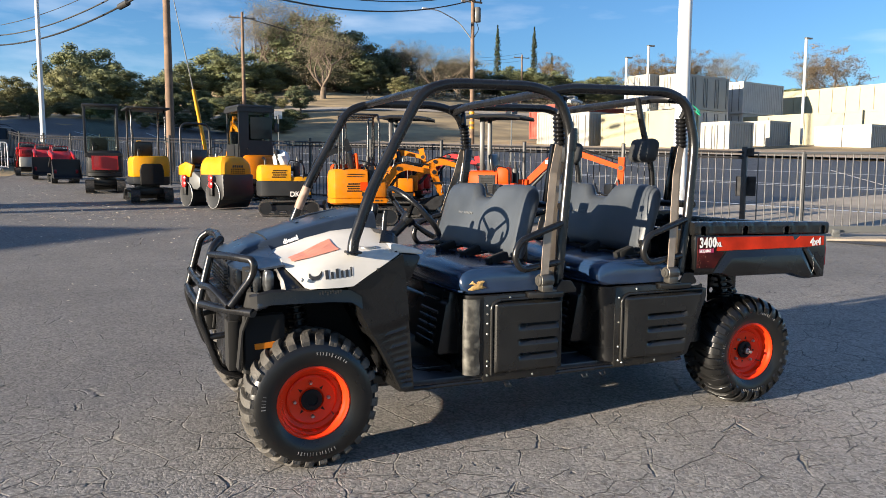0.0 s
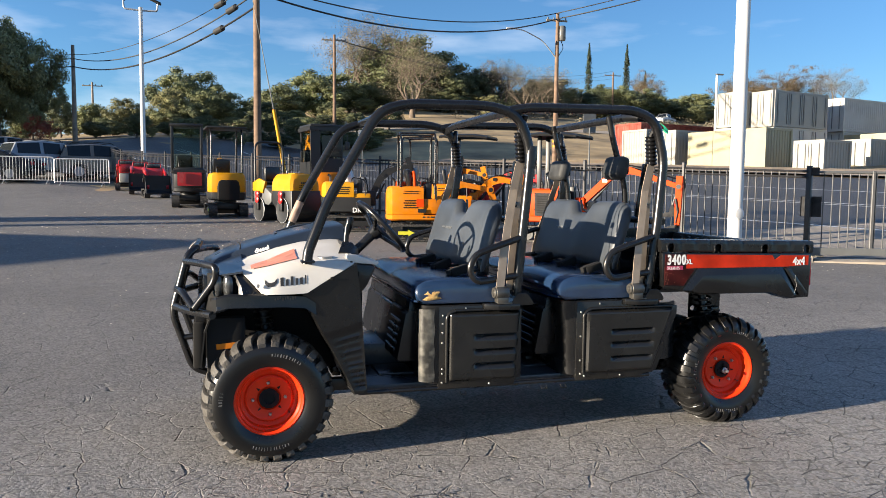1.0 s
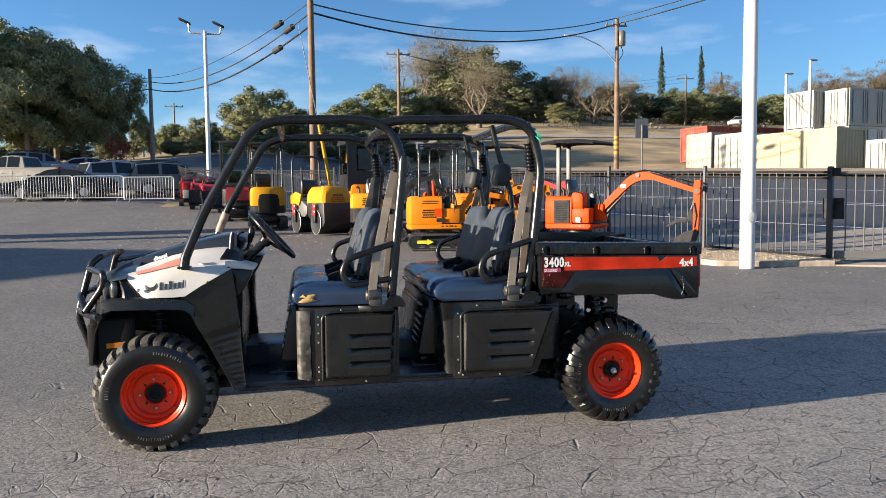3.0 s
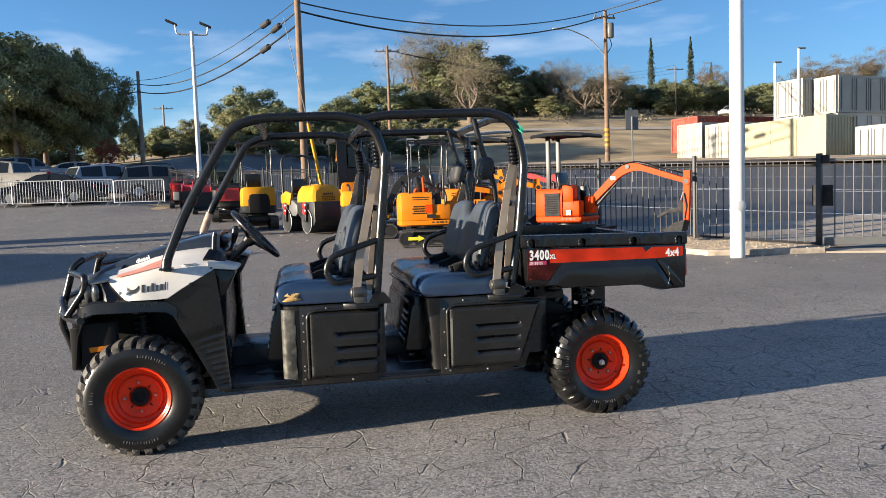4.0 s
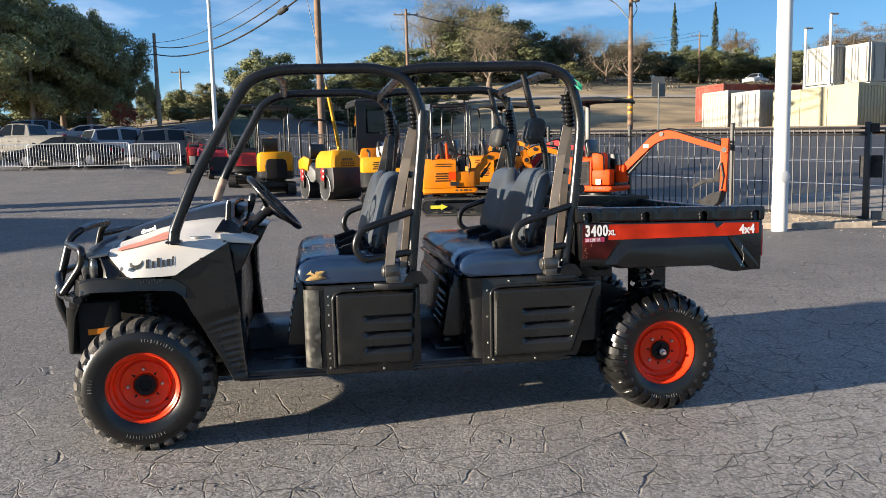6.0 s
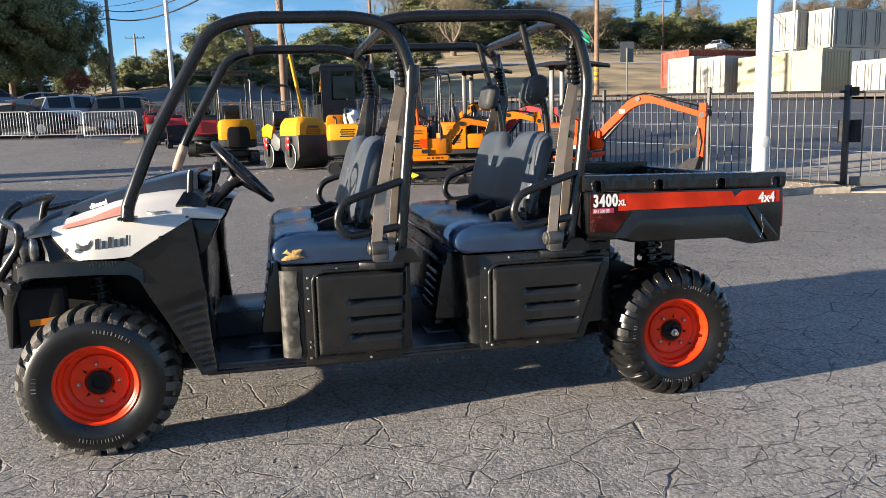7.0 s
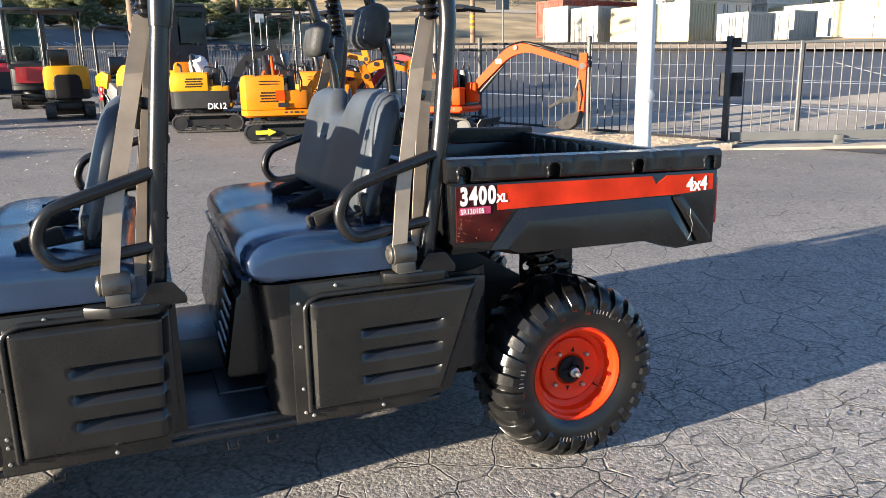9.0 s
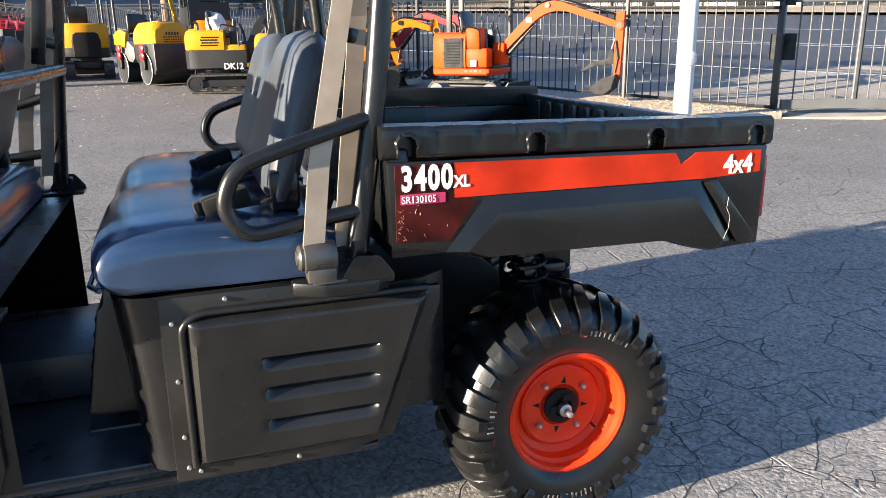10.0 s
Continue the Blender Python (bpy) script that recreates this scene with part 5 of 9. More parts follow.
# cargo bed
bm = bmesh.new()
BX0, BX1, BY0, BY1 = 2.235, 3.285, -0.092, 2 * MID + 0.092
side = [(BX0, 1.06), (BX1, 1.045), (BX1 - 0.005, 0.772), (3.20, 0.770), (3.12, 0.765), (3.05, 0.782), (2.98, 0.805), (2.46, 0.812), (2.36, 0.838), (2.24, 0.86)]
prism(bm, side, "y", BY0, BY0 + 0.055, bevel=0.006)
bed = part("cargo_bed", bm, M_PLASTIC, utv, "black moulded cargo bed with a red sticker stripe", 35)
bm = bmesh.new()
prism(bm, [(x, z) for x, z in side], "y", BY1 - 0.055, BY1, bevel=0.006)
part("bed_side", bm, M_PLASTIC, bed, "", 35)
bm = bmesh.new()
box(bm, ((BX0 + BX1) / 2, MID, 0.845), (BX1 - BX0 - 0.02, BY1 - BY0 - 0.06, 0.04), 0.006)
bed_floor = part("bed_floor", bm, M_PLASTIC, bed, "", 30)
for k in range(11):
    bm = bmesh.new()
    box(bm, ((BX0 + BX1) / 2, 0.06 + k * 0.114, 0.868), (BX1 - BX0 - 0.14, 0.05, 0.012), 0.004)
    part("floor_rib", bm, M_PLASTIC, bed_floor, "", 30)
for name, x in (("bed_front", BX0 + 0.03), ("tailgate", BX1 - 0.028)):
    bm = bmesh.new()
    box(bm, (x, MID, 0.965), (0.05, BY1 - BY0 - 0.012, 0.245 if name == "bed_front" else 0.26), 0.010)
    sgn = 1 if name == "bed_front" else -1
    for k in range(12):
        box(bm, (x + sgn * 0.028, 0.045 + k * 0.1065, 0.975), (0.014, 0.045, 0.20), 0.005)
    part(name, bm, M_PLASTIC, bed, "black ribbed " + ("tailgate" if sgn < 0 else "front wall"), 30)
# rim with scallops and tie-down holes
for sy in (0, 1):
    def fy(y):
        return 2 * MID - y if sy else y
    bm = bmesh.new()
    HOLES = [BX0 + (BX1 - BX0) * u for u in (0.045, 0.35, 0.665, 0.955)]
    xs = {BX0 - 0.012 + (BX1 + 0.016 - BX0) * k / 72 for k in range(73)}
    for h in HOLES:
        xs = {x for x in xs if abs(x - h) > 0.036} | {h + 0.036 * k / 12 for k in range(-12, 13) if h + 0.036 * k / 12 < BX1}
    rows = []
    for x in sorted(xs):
        u = (x - BX0) / (BX1 - BX0)
        hole = min(HOLES, key=lambda h: abs(h - x)) - x
        scal = 0.007 if (u * 9.5 + 0.2) % 1 < 0.30 and abs(hole) > 0.045 else 0.0
        zt = 1.142 - 0.020 * u
        row = [(x, fy(-0.030), zt - 0.075), (x, fy(-0.030), zt - 0.008), (x, fy(-0.040), zt), (x, fy(-0.090 + scal * 0.4), zt - 0.002 - scal * 0.3)]
        for k in range(15):
            dz = 0.010 + 0.0045 * k
            base_y = -0.100 - 0.002 * min(1.0, k / 3) + scal * (1 - k / 18) + 0.006 * max(0, k - 12) / 2
            r = math.hypot(hole, dz - 0.046)
            if dz > 0.046:
                r = max(abs(hole) * 1.12, 0.0) if abs(hole) < 0.034 else r
            if r < 0.021:
                base_y = -0.068
            elif r < 0.029:
                base_y -= 0.004
            row.append((x, fy(base_y), zt - dz))
        row.append((x, fy(-0.086), zt - 0.078))
        rows.append(row)
    loft(bm, rows, closed=True, caps=True)
    part("bed_rim", bm, M_PLASTIC, bed, "scalloped rim with round tie-down recesses", 30)
    # raised lower field of the side
    bm = bmesh.new()
    ring_out = [(2.372, 0.838), (2.475, 0.966), (3.075, 0.962), (3.192, 0.788), (3.12, 0.769), (3.05, 0.784), (2.98, 0.808), (2.47, 0.814)]
    ring_in = [(2.425, 0.838), (2.505, 0.926), (3.050, 0.924), (3.150, 0.794), (3.12, 0.774), (3.05, 0.789), (2.98, 0.813), (2.475, 0.819)]
    loft(bm, [[(x, fy(-0.085), z) for x, z in ring_out], [(x, fy(-0.0955), z) for x, z in ring_out], [(x, fy(-0.111), z) for x, z in ring_in], [(x, fy(-0.112), 0.866 + (z - 0.866) * 0.96) for x, z in ring_in]], closed=True, caps=True)
    part("bed_side_moulding", bm, M_PLASTIC, bed, "", 35)
    bm = bmesh.new()
    prism(bm, [(3.084, 0.957), (3.122, 0.965), (3.262, 0.80), (3.25, 0.776), (3.199, 0.784)], "y", *sorted((fy(-0.106), fy(-0.085))), bevel=0.008)
    part("bed_side_moulding", bm, M_PLASTIC, bed, "", 35)
    # sticker: red stripe, scuffed dark corner, torn notch
    y0, y1 = sorted((fy(-0.0955), fy(-0.088)))
    bm = bmesh.new()
    prism(bm, [(2.395, 0.968), (2.395, 1.050), (2.995, 1.038), (3.005, 1.022), (3.012, 1.008), (3.035, 1.020), (3.058, 1.036), (3.262, 1.032), (3.262, 0.974), (3.10, 0.966)], "y", y0, y1)
    part("sticker_stripe", bm, M_RED, bed, "scratched red sticker stripe")
    bm = bmesh.new()
    prism(bm, [(2.252, 0.872), (2.252, 1.052), (2.397, 1.050), (2.397, 0.968), (2.452, 0.960), (2.382, 0.866)], "y", y0 + 0.0006 * (1 if not sy else 0), y1 - 0.0006 * (1 if sy else 0))
    part("sticker_corner", bm, M_DKRED, bed, "scuffed dark red end of the sticker")
    bm = bmesh.new()
    box(bm, (BX1 - 0.001, fy(-0.062), 0.93), (0.014, 0.056, 0.17), 0.004)
    part("tail_lamp", bm, M_TAIL, bed, "red tail lamp", 30)

face = Matrix.Translation((2.266, -0.0962, 0.993)) @ Euler((radians(90), 0, 0)).to_matrix().to_4x4()
for k, ch in enumerate("3400"):
    lettering("digit", ch, 0.080, M_LETTER, bed, Matrix.Translation((0.0322 * k, 0, 0)) @ face, 0.70, 0.0030)
lettering("model_suffix", "XL", 0.038, M_LETTER, bed, Matrix.Translation((0.128, 0, 0.001)) @ face, 0.85, 0.0014)
lettering("drive_marking", "4x4", 0.070, M_LETTER, bed, Matrix.Translation((0.880, 0, -0.018)) @ face, 0.86, 0.0016)
bm = bmesh.new()
prism(bm, [(2.264, 0.960), (2.372, 0.960), (2.372, 0.984), (2.264, 0.984)], "y", -0.0962, -0.0945)
part("stock_strip", bm, M_PINK, bed, "pink strip with white lettering")
lettering("stock_lettering", "SR130105", 0.024, M_LETTER, bed, Matrix.Translation((0.0, -0.0006, -0.0300)) @ face, 0.86)
# scratches on the bed side
bm = bmesh.new()
tube(bm, [(3.155, -0.1135, 0.915), (3.152, -0.1135, 0.885), (3.165, -0.113, 0.86), (3.163, -0.113, 0.83), (3.150, -0.112, 0.80)], 0.00045, 5)
part("long_scratch", bm, M_WHITE, bed, "long pale scratch")
bm = bmesh.new()
rnd = random.Random(9)
for k in range(26):
    x, z = (2.256 + abs(rnd.gauss(0, 0.014)), rnd.uniform(0.875, 0.955)) if k < 18 else (rnd.uniform(2.28, 2.40), rnd.uniform(0.88, 0.96))
    tube(bm, [(x, -0.0956, z), (x + rnd.uniform(-0.006, 0.008), -0.0956, z + rnd.uniform(-0.010, 0.010))], rnd.uniform(0.0002, 0.0004), 4)
tagged(part("scratch", bm, M_FADED, bed, "pale scratches"), kind="stuff")


# ---- the yard: fence, gate, poles ----
def on_ground(x, y, turn=0.0, lift=0.0):
    return pose(x, y, gz(x, y) + lift, 0, 0, turn)


def bearing(tan_right, depth):
    """Plan place at a depth and a sideways ratio, seen from the middle of the yard."""
    f, r = Vector((0.186, 0.983)), Vector((0.983, -0.186))
    p = Vector((0.58, -4.46)) + f * depth + r * (tan_right * depth)
    return p.x, p.y


FENCE_H = 1.56
me_box = {}


def shared_box(key, s, material):
    """Mesh data of a plain bar, made once and shared by alike pieces."""
    if key not in me_box:
        bm = bmesh.new()
        box(bm, (0, 0, s[2] / 2), s, min(s) * 0.2, seg=1)
        me = bpy.data.meshes.new(key)
        bm.to_mesh(me)
        bm.free()
        me.materials.append(material)
        me_box[key] = me
    return me_box[key]


def piece(name, me, parent, m):
    ob = new(name, me)
    ob.parent = parent
    ob.matrix_basis = m
    return ob


fence = thing("fence", "black steel picket fence round the yard", "fence", kind="structure")
FANG = math.degrees(math.atan2(FDIR.y, FDIR.x))
LENGTH = 33.0
nbay = 14
for k in range(nbay + 1):
    p = FENCE0 + FDIR * (LENGTH * k / nbay)
    if k:
        piece("post", shared_box("fence_post", (0.07, 0.07, FENCE_H + 0.12), M_FENCE), fence, on_ground(p.x, p.y, FANG))
    if k < nbay:
        q = FENCE0 + FDIR * (LENGTH * (k + 1) / nbay)
        for z in (0.12, FENCE_H - 0.10, FENCE_H):
            bm = bmesh.new()
            a, b = Vector((p.x, p.y, gz(p.x, p.y) + z)), Vector((q.x, q.y, gz(q.x, q.y) + z))
            tube(bm, [a, b], 0.022, 4)
            part("rail", bm, M_FENCE, fence)
pick = shared_box("fence_picket", (0.018, 0.018, FENCE_H - 0.08), M_FENCE)
STEP = 0.14
for k in range(1, int(LENGTH / STEP)):
    p = FENCE0 + FDIR * (STEP * (k + 0.5))
    piece("picket", pick, fence, on_ground(p.x, p.y, FANG, 0.08))

gate_post = thing("gate_post", "thick black steel gate post with a hinge box", "post", on_ground(9.71, 7.12, FANG))
bm = bmesh.new()
box(bm, (0, 0, 0.83), (0.085, 0.085, 1.66), 0.006)
part("post", bm, M_FENCE, gate_post, "", 30)
bm = bmesh.new()
box(bm, (-0.095, -0.02, 1.56), (0.11, 0.08, 0.14), 0.01)
part("roller_bracket", bm, M_DULL, gate_post)
bm = bmesh.new()
box(bm, (0.0, 0.12 if FNOR.x * -math.sin(radians(FANG)) + FNOR.y * math.cos(radians(FANG)) > 0 else -0.12, 0.94), (0.36, 0.03, 0.36), 0.01)
part("lock_box", bm, M_DULL, gate_post, "dark lock plate")

M_GATE = mat("dark_grey_gate_paint", (0.075, 0.075, 0.075), 0.5, var=0.2, scale=5.0)
GDIR = Vector((0.935, -0.355))
GANG = math.degrees(math.atan2(GDIR.y, GDIR.x))
gate = thing("sliding_gate", "grey steel picket sliding gate, closed", "gate", pose(9.87, 7.03, gz(9.87, 7.03), 0, 0, GANG))
bm = bmesh.new()
box(bm, (4.0, 0, 0.16), (8.2, 0.06, 0.13), 0.006)
part("bottom_rail", bm, M_MIDGREY, gate, "thick grey bottom rail")
bm = bmesh.new()
tube(bm, [(-0.1, 0, 1.55), (8.1, 0, 1.55)], 0.022, 8)
part("top_rail", bm, M_MIDGREY, gate, "", 50)
for k in range(5):
    piece("upright", shared_box("gate_upright", (0.06, 0.05, 1.42), M_GATE), gate, pose(0.9 + k * 1.75, 0, 0.16))
for k in range(55):
    piece("picket", shared_box("gate_picket", (0.018, 0.018, 1.36), M_GATE), gate, pose(0.06 + k * 0.148, 0, 0.2))
bm = bmesh.new()
tube(bm, [(1.4, 0.02, 1.25), (3.4, 0.02, 0.72)], 0.008, 5)
part("brace_wire", bm, M_GALV, gate)
bm = bmesh.new()
lathe(bm, [(0.07, -0.03), (0.075, 0.0), (0.07, 0.03)], 16, "y", (1.55, -0.06, 0.07))
box(bm, (1.55, -0.06, 0.12), (0.12, 0.09, 0.08), 0.01)
part("gate_wheel", bm, M_MIDGREY, gate, "", 40)
bm = bmesh.new()
prism(bm, [(-0.6, -0.35), (9.0, -0.45), (9.0, 0.35), (-0.6, 0.35)], "z", -0.08, 0.012)
part("gate_track", bm, M_CONCRETE, gate, "pale concrete track bed")

# pale apron outside the gate
bm = bmesh.new()
rows = []
for k in range(31):
    u = -4.0 + 34 * k / 30
    row = []
    for f in range(7):
        p = Vector((9.85, 6.92)) + GDIR * u + Vector((0.355, 0.935)) * (0.55 + (4.5 + 0.34 * max(0, u)) * f / 6)
        row.append((p.x, p.y, gz(p.x, p.y) + 0.018))
    rows.append(row)
loft(bm, rows)
M_APRON = mat("pale_worn_apron", (0.27, 0.235, 0.195), 0.9, var=0.25, scale=1.2, bump=0.4, bscale=30.0)
tagged(part("apron", bm, M_APRON, smooth=60), "pale worn concrete apron outside the gate", "apron", kind="structure")

# low concrete kerb round a bed of sandy gravel under the pole
def bed_point(u, f, dz):
    lead = -0.25 - 1.5 * min(1.0, max(0.0, (u + 0.2) / 1.2)) ** 0.8
    p = FENCE0 + FDIR * u + FNOR * (0.25 + (lead - 0.25) * f)
    return (p.x, p.y, gz(p.x, p.y) + dz)


M_KERB = mat("worn_concrete_kerb", (0.37, 0.31, 0.245), 0.95, var=0.3, scale=5.0, bump=0.5, bscale=60.0, dirt=0.4, dirt_color=(0.18, 0.15, 0.12))
M_GRAVEL = mat("sandy_gravel", (0.46, 0.36, 0.245), 0.95, var=0.5, scale=14.0, bump=0.9, bscale=70.0, dirt=0.4, dirt_color=(0.28, 0.22, 0.15))
US = [-0.25 + 3.0 * k / 24 for k in range(25)]
bm = bmesh.new()
loft(bm, [[bed_point(u, f, dz) for f, dz in ((1.0, -0.05), (0.997, 0.075), (0.985, 0.092), (0.935, 0.094), (0.925, 0.06))] for u in US])
tagged(part("kerb", bm, M_KERB, smooth=30), "low worn concrete kerb round the gravel bed", "kerb", kind="structure")
rnd = random.Random(31)
bm = bmesh.new()
loft(bm, [[bed_point(u, f, 0.080 + rnd.uniform(-0.008, 0.010)) for f in (0.93, 0.8, 0.65, 0.5, 0.35, 0.2, 0.08, 0.0)] for u in US])
tagged(part("gravel_bed", bm, M_GRAVEL, smooth=60), "sandy gravel bed at the foot of the fence", "gravel", kind="structure")
verts, faces = [], []
for k in range(700):
    c = Vector(bed_point(rnd.uniform(-0.2, 2.7), rnd.uniform(0.03, 0.92), 0.086))
    r = rnd.uniform(0.006, 0.018)
    i = len(verts)
    verts += [c + Vector(v) * r * rnd.uniform(0.7, 1.3) for v in ((1, 0, 0), (0, 1, 0), (-1, 0, 0), (0, -1, 0), (0, 0, 0.8))]
    faces += [(i, i + 1, i + 4), (i + 1, i + 2, i + 4), (i + 2, i + 3, i + 4), (i + 3, i, i + 4)]
me = bpy.data.meshes.new("pebbles")
me.from_pydata([tuple(v) for v in verts], [], faces)
me.materials.append(M_GRAVEL)
tagged(new("pebbles", me), "loose sandy pebbles on the gravel bed", "pebbles", kind="stuff")

pole = thing("light_pole", "tall round white painted steel pole on the kerb", "pole", on_ground(7.97, 6.81))
bm = bmesh.new()
tube(bm, [(0, 0, 0.0), (0, 0, 13.0)], [0.118, 0.092], 28)
part("shaft", bm, M_POLEWHITE, pole, "", 60)
bm = bmesh.new()
lathe(bm, [(0.09, 0.0), (0.09, -0.012), (0.08, -0.016)], 18, "y", (-0.01, -0.118, 0.84))
part("hand_hole_cover", bm, M_POLEWHITE, pole, "", 40)


# ---- machines ----
def track_unit(root, y, L, w, h, name="track"):
    """One rubber track: belt with cleats, wheels, and a guide frame."""
    bm = bmesh.new()
    r = h / 2
    outline = [(L / 2 - r + r * math.cos(a), r + r * math.sin(a)) for a in [radians(v) for v in range(-90, 91, 20)]] + [(-L / 2 + r + r * math.cos(a), r + r * math.sin(a)) for a in [radians(v) for v in range(90, 271, 20)]]
    inner = [(x * (1 - 0.05 / L) , r + (z - r) * 0.82) for x, z in outline]
    n = len(outline)
    A = [[bm.verts.new((p[0], y + s * w / 2, p[1])) for p in loop] for loop, s in ((outline, -1), (outline, 1), (inner, 1), (inner, -1))]
    for i in range(n):
        j = (i + 1) % n
        for a, b in ((A[0], A[1]), (A[1], A[2]), (A[2], A[3]), (A[3], A[0])):
            bm.faces.new((a[i], a[j], b[j], b[i]))
    per = int(L / 0.075)
    for k in range(per):
        x = -L / 2 + r * 0.6 + (L - r * 1.2) * k / (per - 1)
        for z in (0.004, h - 0.004):
            box(bm, (x, y, z), (0.03, w * 0.98, 0.02))
    t = part(name, bm, M_TRACK, root, "black rubber track", 30)
    bm = bmesh.new()
    box(bm, (0, y, r), (L * 0.62, w * 0.6, h * 0.42), 0.02)
    part("track_frame", bm, M_DKGREY, t)
    for x in (-L / 2 + r, L / 2 - r):
        bm = bmesh.new()
        lathe(bm, [(r * 0.78, y - w * 0.46), (r * 0.78, y - w * 0.40), (r * 0.5, y - w * 0.40), (r * 0.45, y - w * 0.47), (r * 0.2, y - w * 0.47)], 18, "y", (x, 0, r))
        part("idler", bm, M_DKGREY, t, "", 40)
    for k in range(3):
        bm = bmesh.new()
        lathe(bm, [(r * 0.34, y - w * 0.46), (r * 0.34, y - w * 0.3)], 12, "y", (-L * 0.2 + k * L * 0.2, 0, r * 0.42))
        part("roller", bm, M_DKGREY, t, "", 40)
    return t


def slab(bm, p, q, w, h0, h1):
    """A tapering box beam from p to q in the x-z plane, at y offsets +-w/2."""
    p, q = Vector(p), Vector(q)
    d = (q - p).normalized()
    up = Vector((-d.z, 0, d.x))
    ring = lambda c, h: [c + up * h / 2 + Vector((0, -w / 2, 0)), c + up * h / 2 + Vector((0, w / 2, 0)), c - up * h / 2 + Vector((0, w / 2, 0)), c - up * h / 2 + Vector((0, -w / 2, 0))]
    loft(bm, [ring(p, h0), ring(p.lerp(q, 0.5), (h0 + h1) / 2 * 1.08), ring(q, h1)], closed=True, caps=True)


def excavator(label, m, paint, boom_paint, roof="canopy", turn=0.0, boom=((0.45, 0.75), (0.95, 1.45), (1.75, 1.55), (1.95, 0.75)), lower=None, tail=None, scale=1.0, cover=None, group="", split=0.52):
    """A compact tracked excavator. x is ahead; turn swings the house; boom: foot, knee, nose, bucket pin as (x, z)."""
    root = thing("mini_excavator", label, "excavator", m @ Matrix.Scale(scale, 4), group)
    lower = lower or M_DKGREY
    for y in (-0.37, 0.37):
        track_unit(root, y, 1.28, 0.20, 0.32)
    bm = bmesh.new()
    box(bm, (0, 0, 0.26), (0.70, 0.58, 0.16), 0.02)
    lathe(bm, [(0.26, 0.33), (0.26, 0.42)], 24, "z")
    part("undercarriage", bm, M_DKGREY, root, "", 30)
    bm = bmesh.new()
    loft(bm, [[(0.80 + dx, y, z) for dx, z in ((0.02, 0.05), (-0.03, 0.14), (-0.03, 0.22), (0.03, 0.30))] for y in (-0.48, 0, 0.48)])
    thicken(bm, 0.02)
    part("blade", bm, M_DKGREY, root, "dozer blade", 40)
    for y in (-0.16, 0.16):
        bm = bmesh.new()
        tube(bm, [(0.30, y, 0.24), (0.79, y, 0.17)], 0.03, 6)
        part("blade_arm", bm, M_DKGREY, root)
    R = Matrix.Rotation(radians(turn), 4, "Z")

    def add(name, bm, material, parent=root, lab="", sm=35):
        bmesh.ops.transform(bm, matrix=R, verts=bm.verts)
        return part(name, bm, material, parent, lab, sm)
    # house: rounded engine hood at the back, lower skirt, floor
    bm = bmesh.new()
    rows = []
    for z, g in ((split, 0.0), (split + 0.03, 0.012), (0.94, 0.01), (1.01, -0.004), (1.055, -0.025), (1.08, -0.07)):
        rows.append([(0.05, -0.43 - g, z), (-0.40, -0.43 - g, z), (-0.56, -0.38 - g, z), (-0.63 - g, -0.25, z), (-0.66 - g, 0.0, z), (-0.63 - g, 0.25, z), (-0.56, 0.38 + g, z), (-0.40, 0.43 + g, z), (0.05, 0.43 + g, z)])
    loft(bm, rows, closed=True, caps=True)
    house = add("engine_hood", bm, paint, lab="painted rounded engine hood")
    for k in range(7):
        for j in range(4):
            bm = bmesh.new()
            box(bm, (-0.33 + k * 0.042 + 0.021 * (j % 2), -0.444, max(0.66, split + 0.08) + j * 0.045), (0.034, 0.006, 0.026), 0.005, seg=1)
            add("vent_slot", bm, M_HOLE, house)
    if tail:
        bm = bmesh.new()
        loft(bm, [[(-0.63, -w * 1.12, z), (-0.665, -w, z), (-0.69, 0.0, z), (-0.665, w, z), (-0.63, w * 1.12, z)] for z, w in ((0.42, 0.24), (0.74, 0.24), (0.86, 0.22), (0.90, 0.17))])
        thicken(bm, 0.02)
        add("tail_grille", bm, tail, house)
    bm = bmesh.new()
    rows = []
    for z, g in ((0.40, -0.05), (0.43, 0.0), (split - 0.005, 0.005)):
        rows.append([(0.42, -0.43 - g, z), (-0.40, -0.44 - g, z), (-0.56, -0.39 - g, z), (-0.64 - g, -0.25, z), (-0.67 - g, 0.0, z), (-0.64 - g, 0.25, z), (-0.56, 0.39 + g, z), (-0.40, 0.44 + g, z), (0.42, 0.43 + g, z)])
    loft(bm, rows, closed=True, caps=True)
    add("counterweight", bm, lower, lab="heavy lower skirt")
    bm = bmesh.new()
    box(bm, (0.20, 0.10, 0.54), (0.46, 0.62, 0.05), 0.01)
    add("floor_plate", bm, M_DKGREY)
    bm = bmesh.new()
    box(bm, (-0.02, 0.12, 0.99), (0.34, 0.40, 0.09), 0.03)
    add("seat", bm, M_TYRE, lab="black operator seat")
    bm = bmesh.new()
    box(bm, (-0.20, 0.12, 1.19), (0.11, 0.42, 0.46), 0.05, rot=(0, -10, 0))
    add("seat_back", bm, M_TYRE)
    for y in (-0.06, 0.30):
        bm = bmesh.new()
        box(bm, (0.18, y, 0.85), (0.12, 0.12, 0.56), 0.02)
        tube(bm, [(0.18, y, 1.1), (0.20, y, 1.26)], 0.014, 6)
        add("control_stand", bm, M_DKGREY)
    bm = bmesh.new()
    box(bm, (0.22, -0.30, 0.68), (0.40, 0.24, 0.30), 0.03)
    add("side_tank", bm, paint)
    bm = bmesh.new()
    box(bm, (0.24, 0.0, 0.475), (0.44, 0.86, 0.07), 0.012)
    add("front_deck", bm, paint)
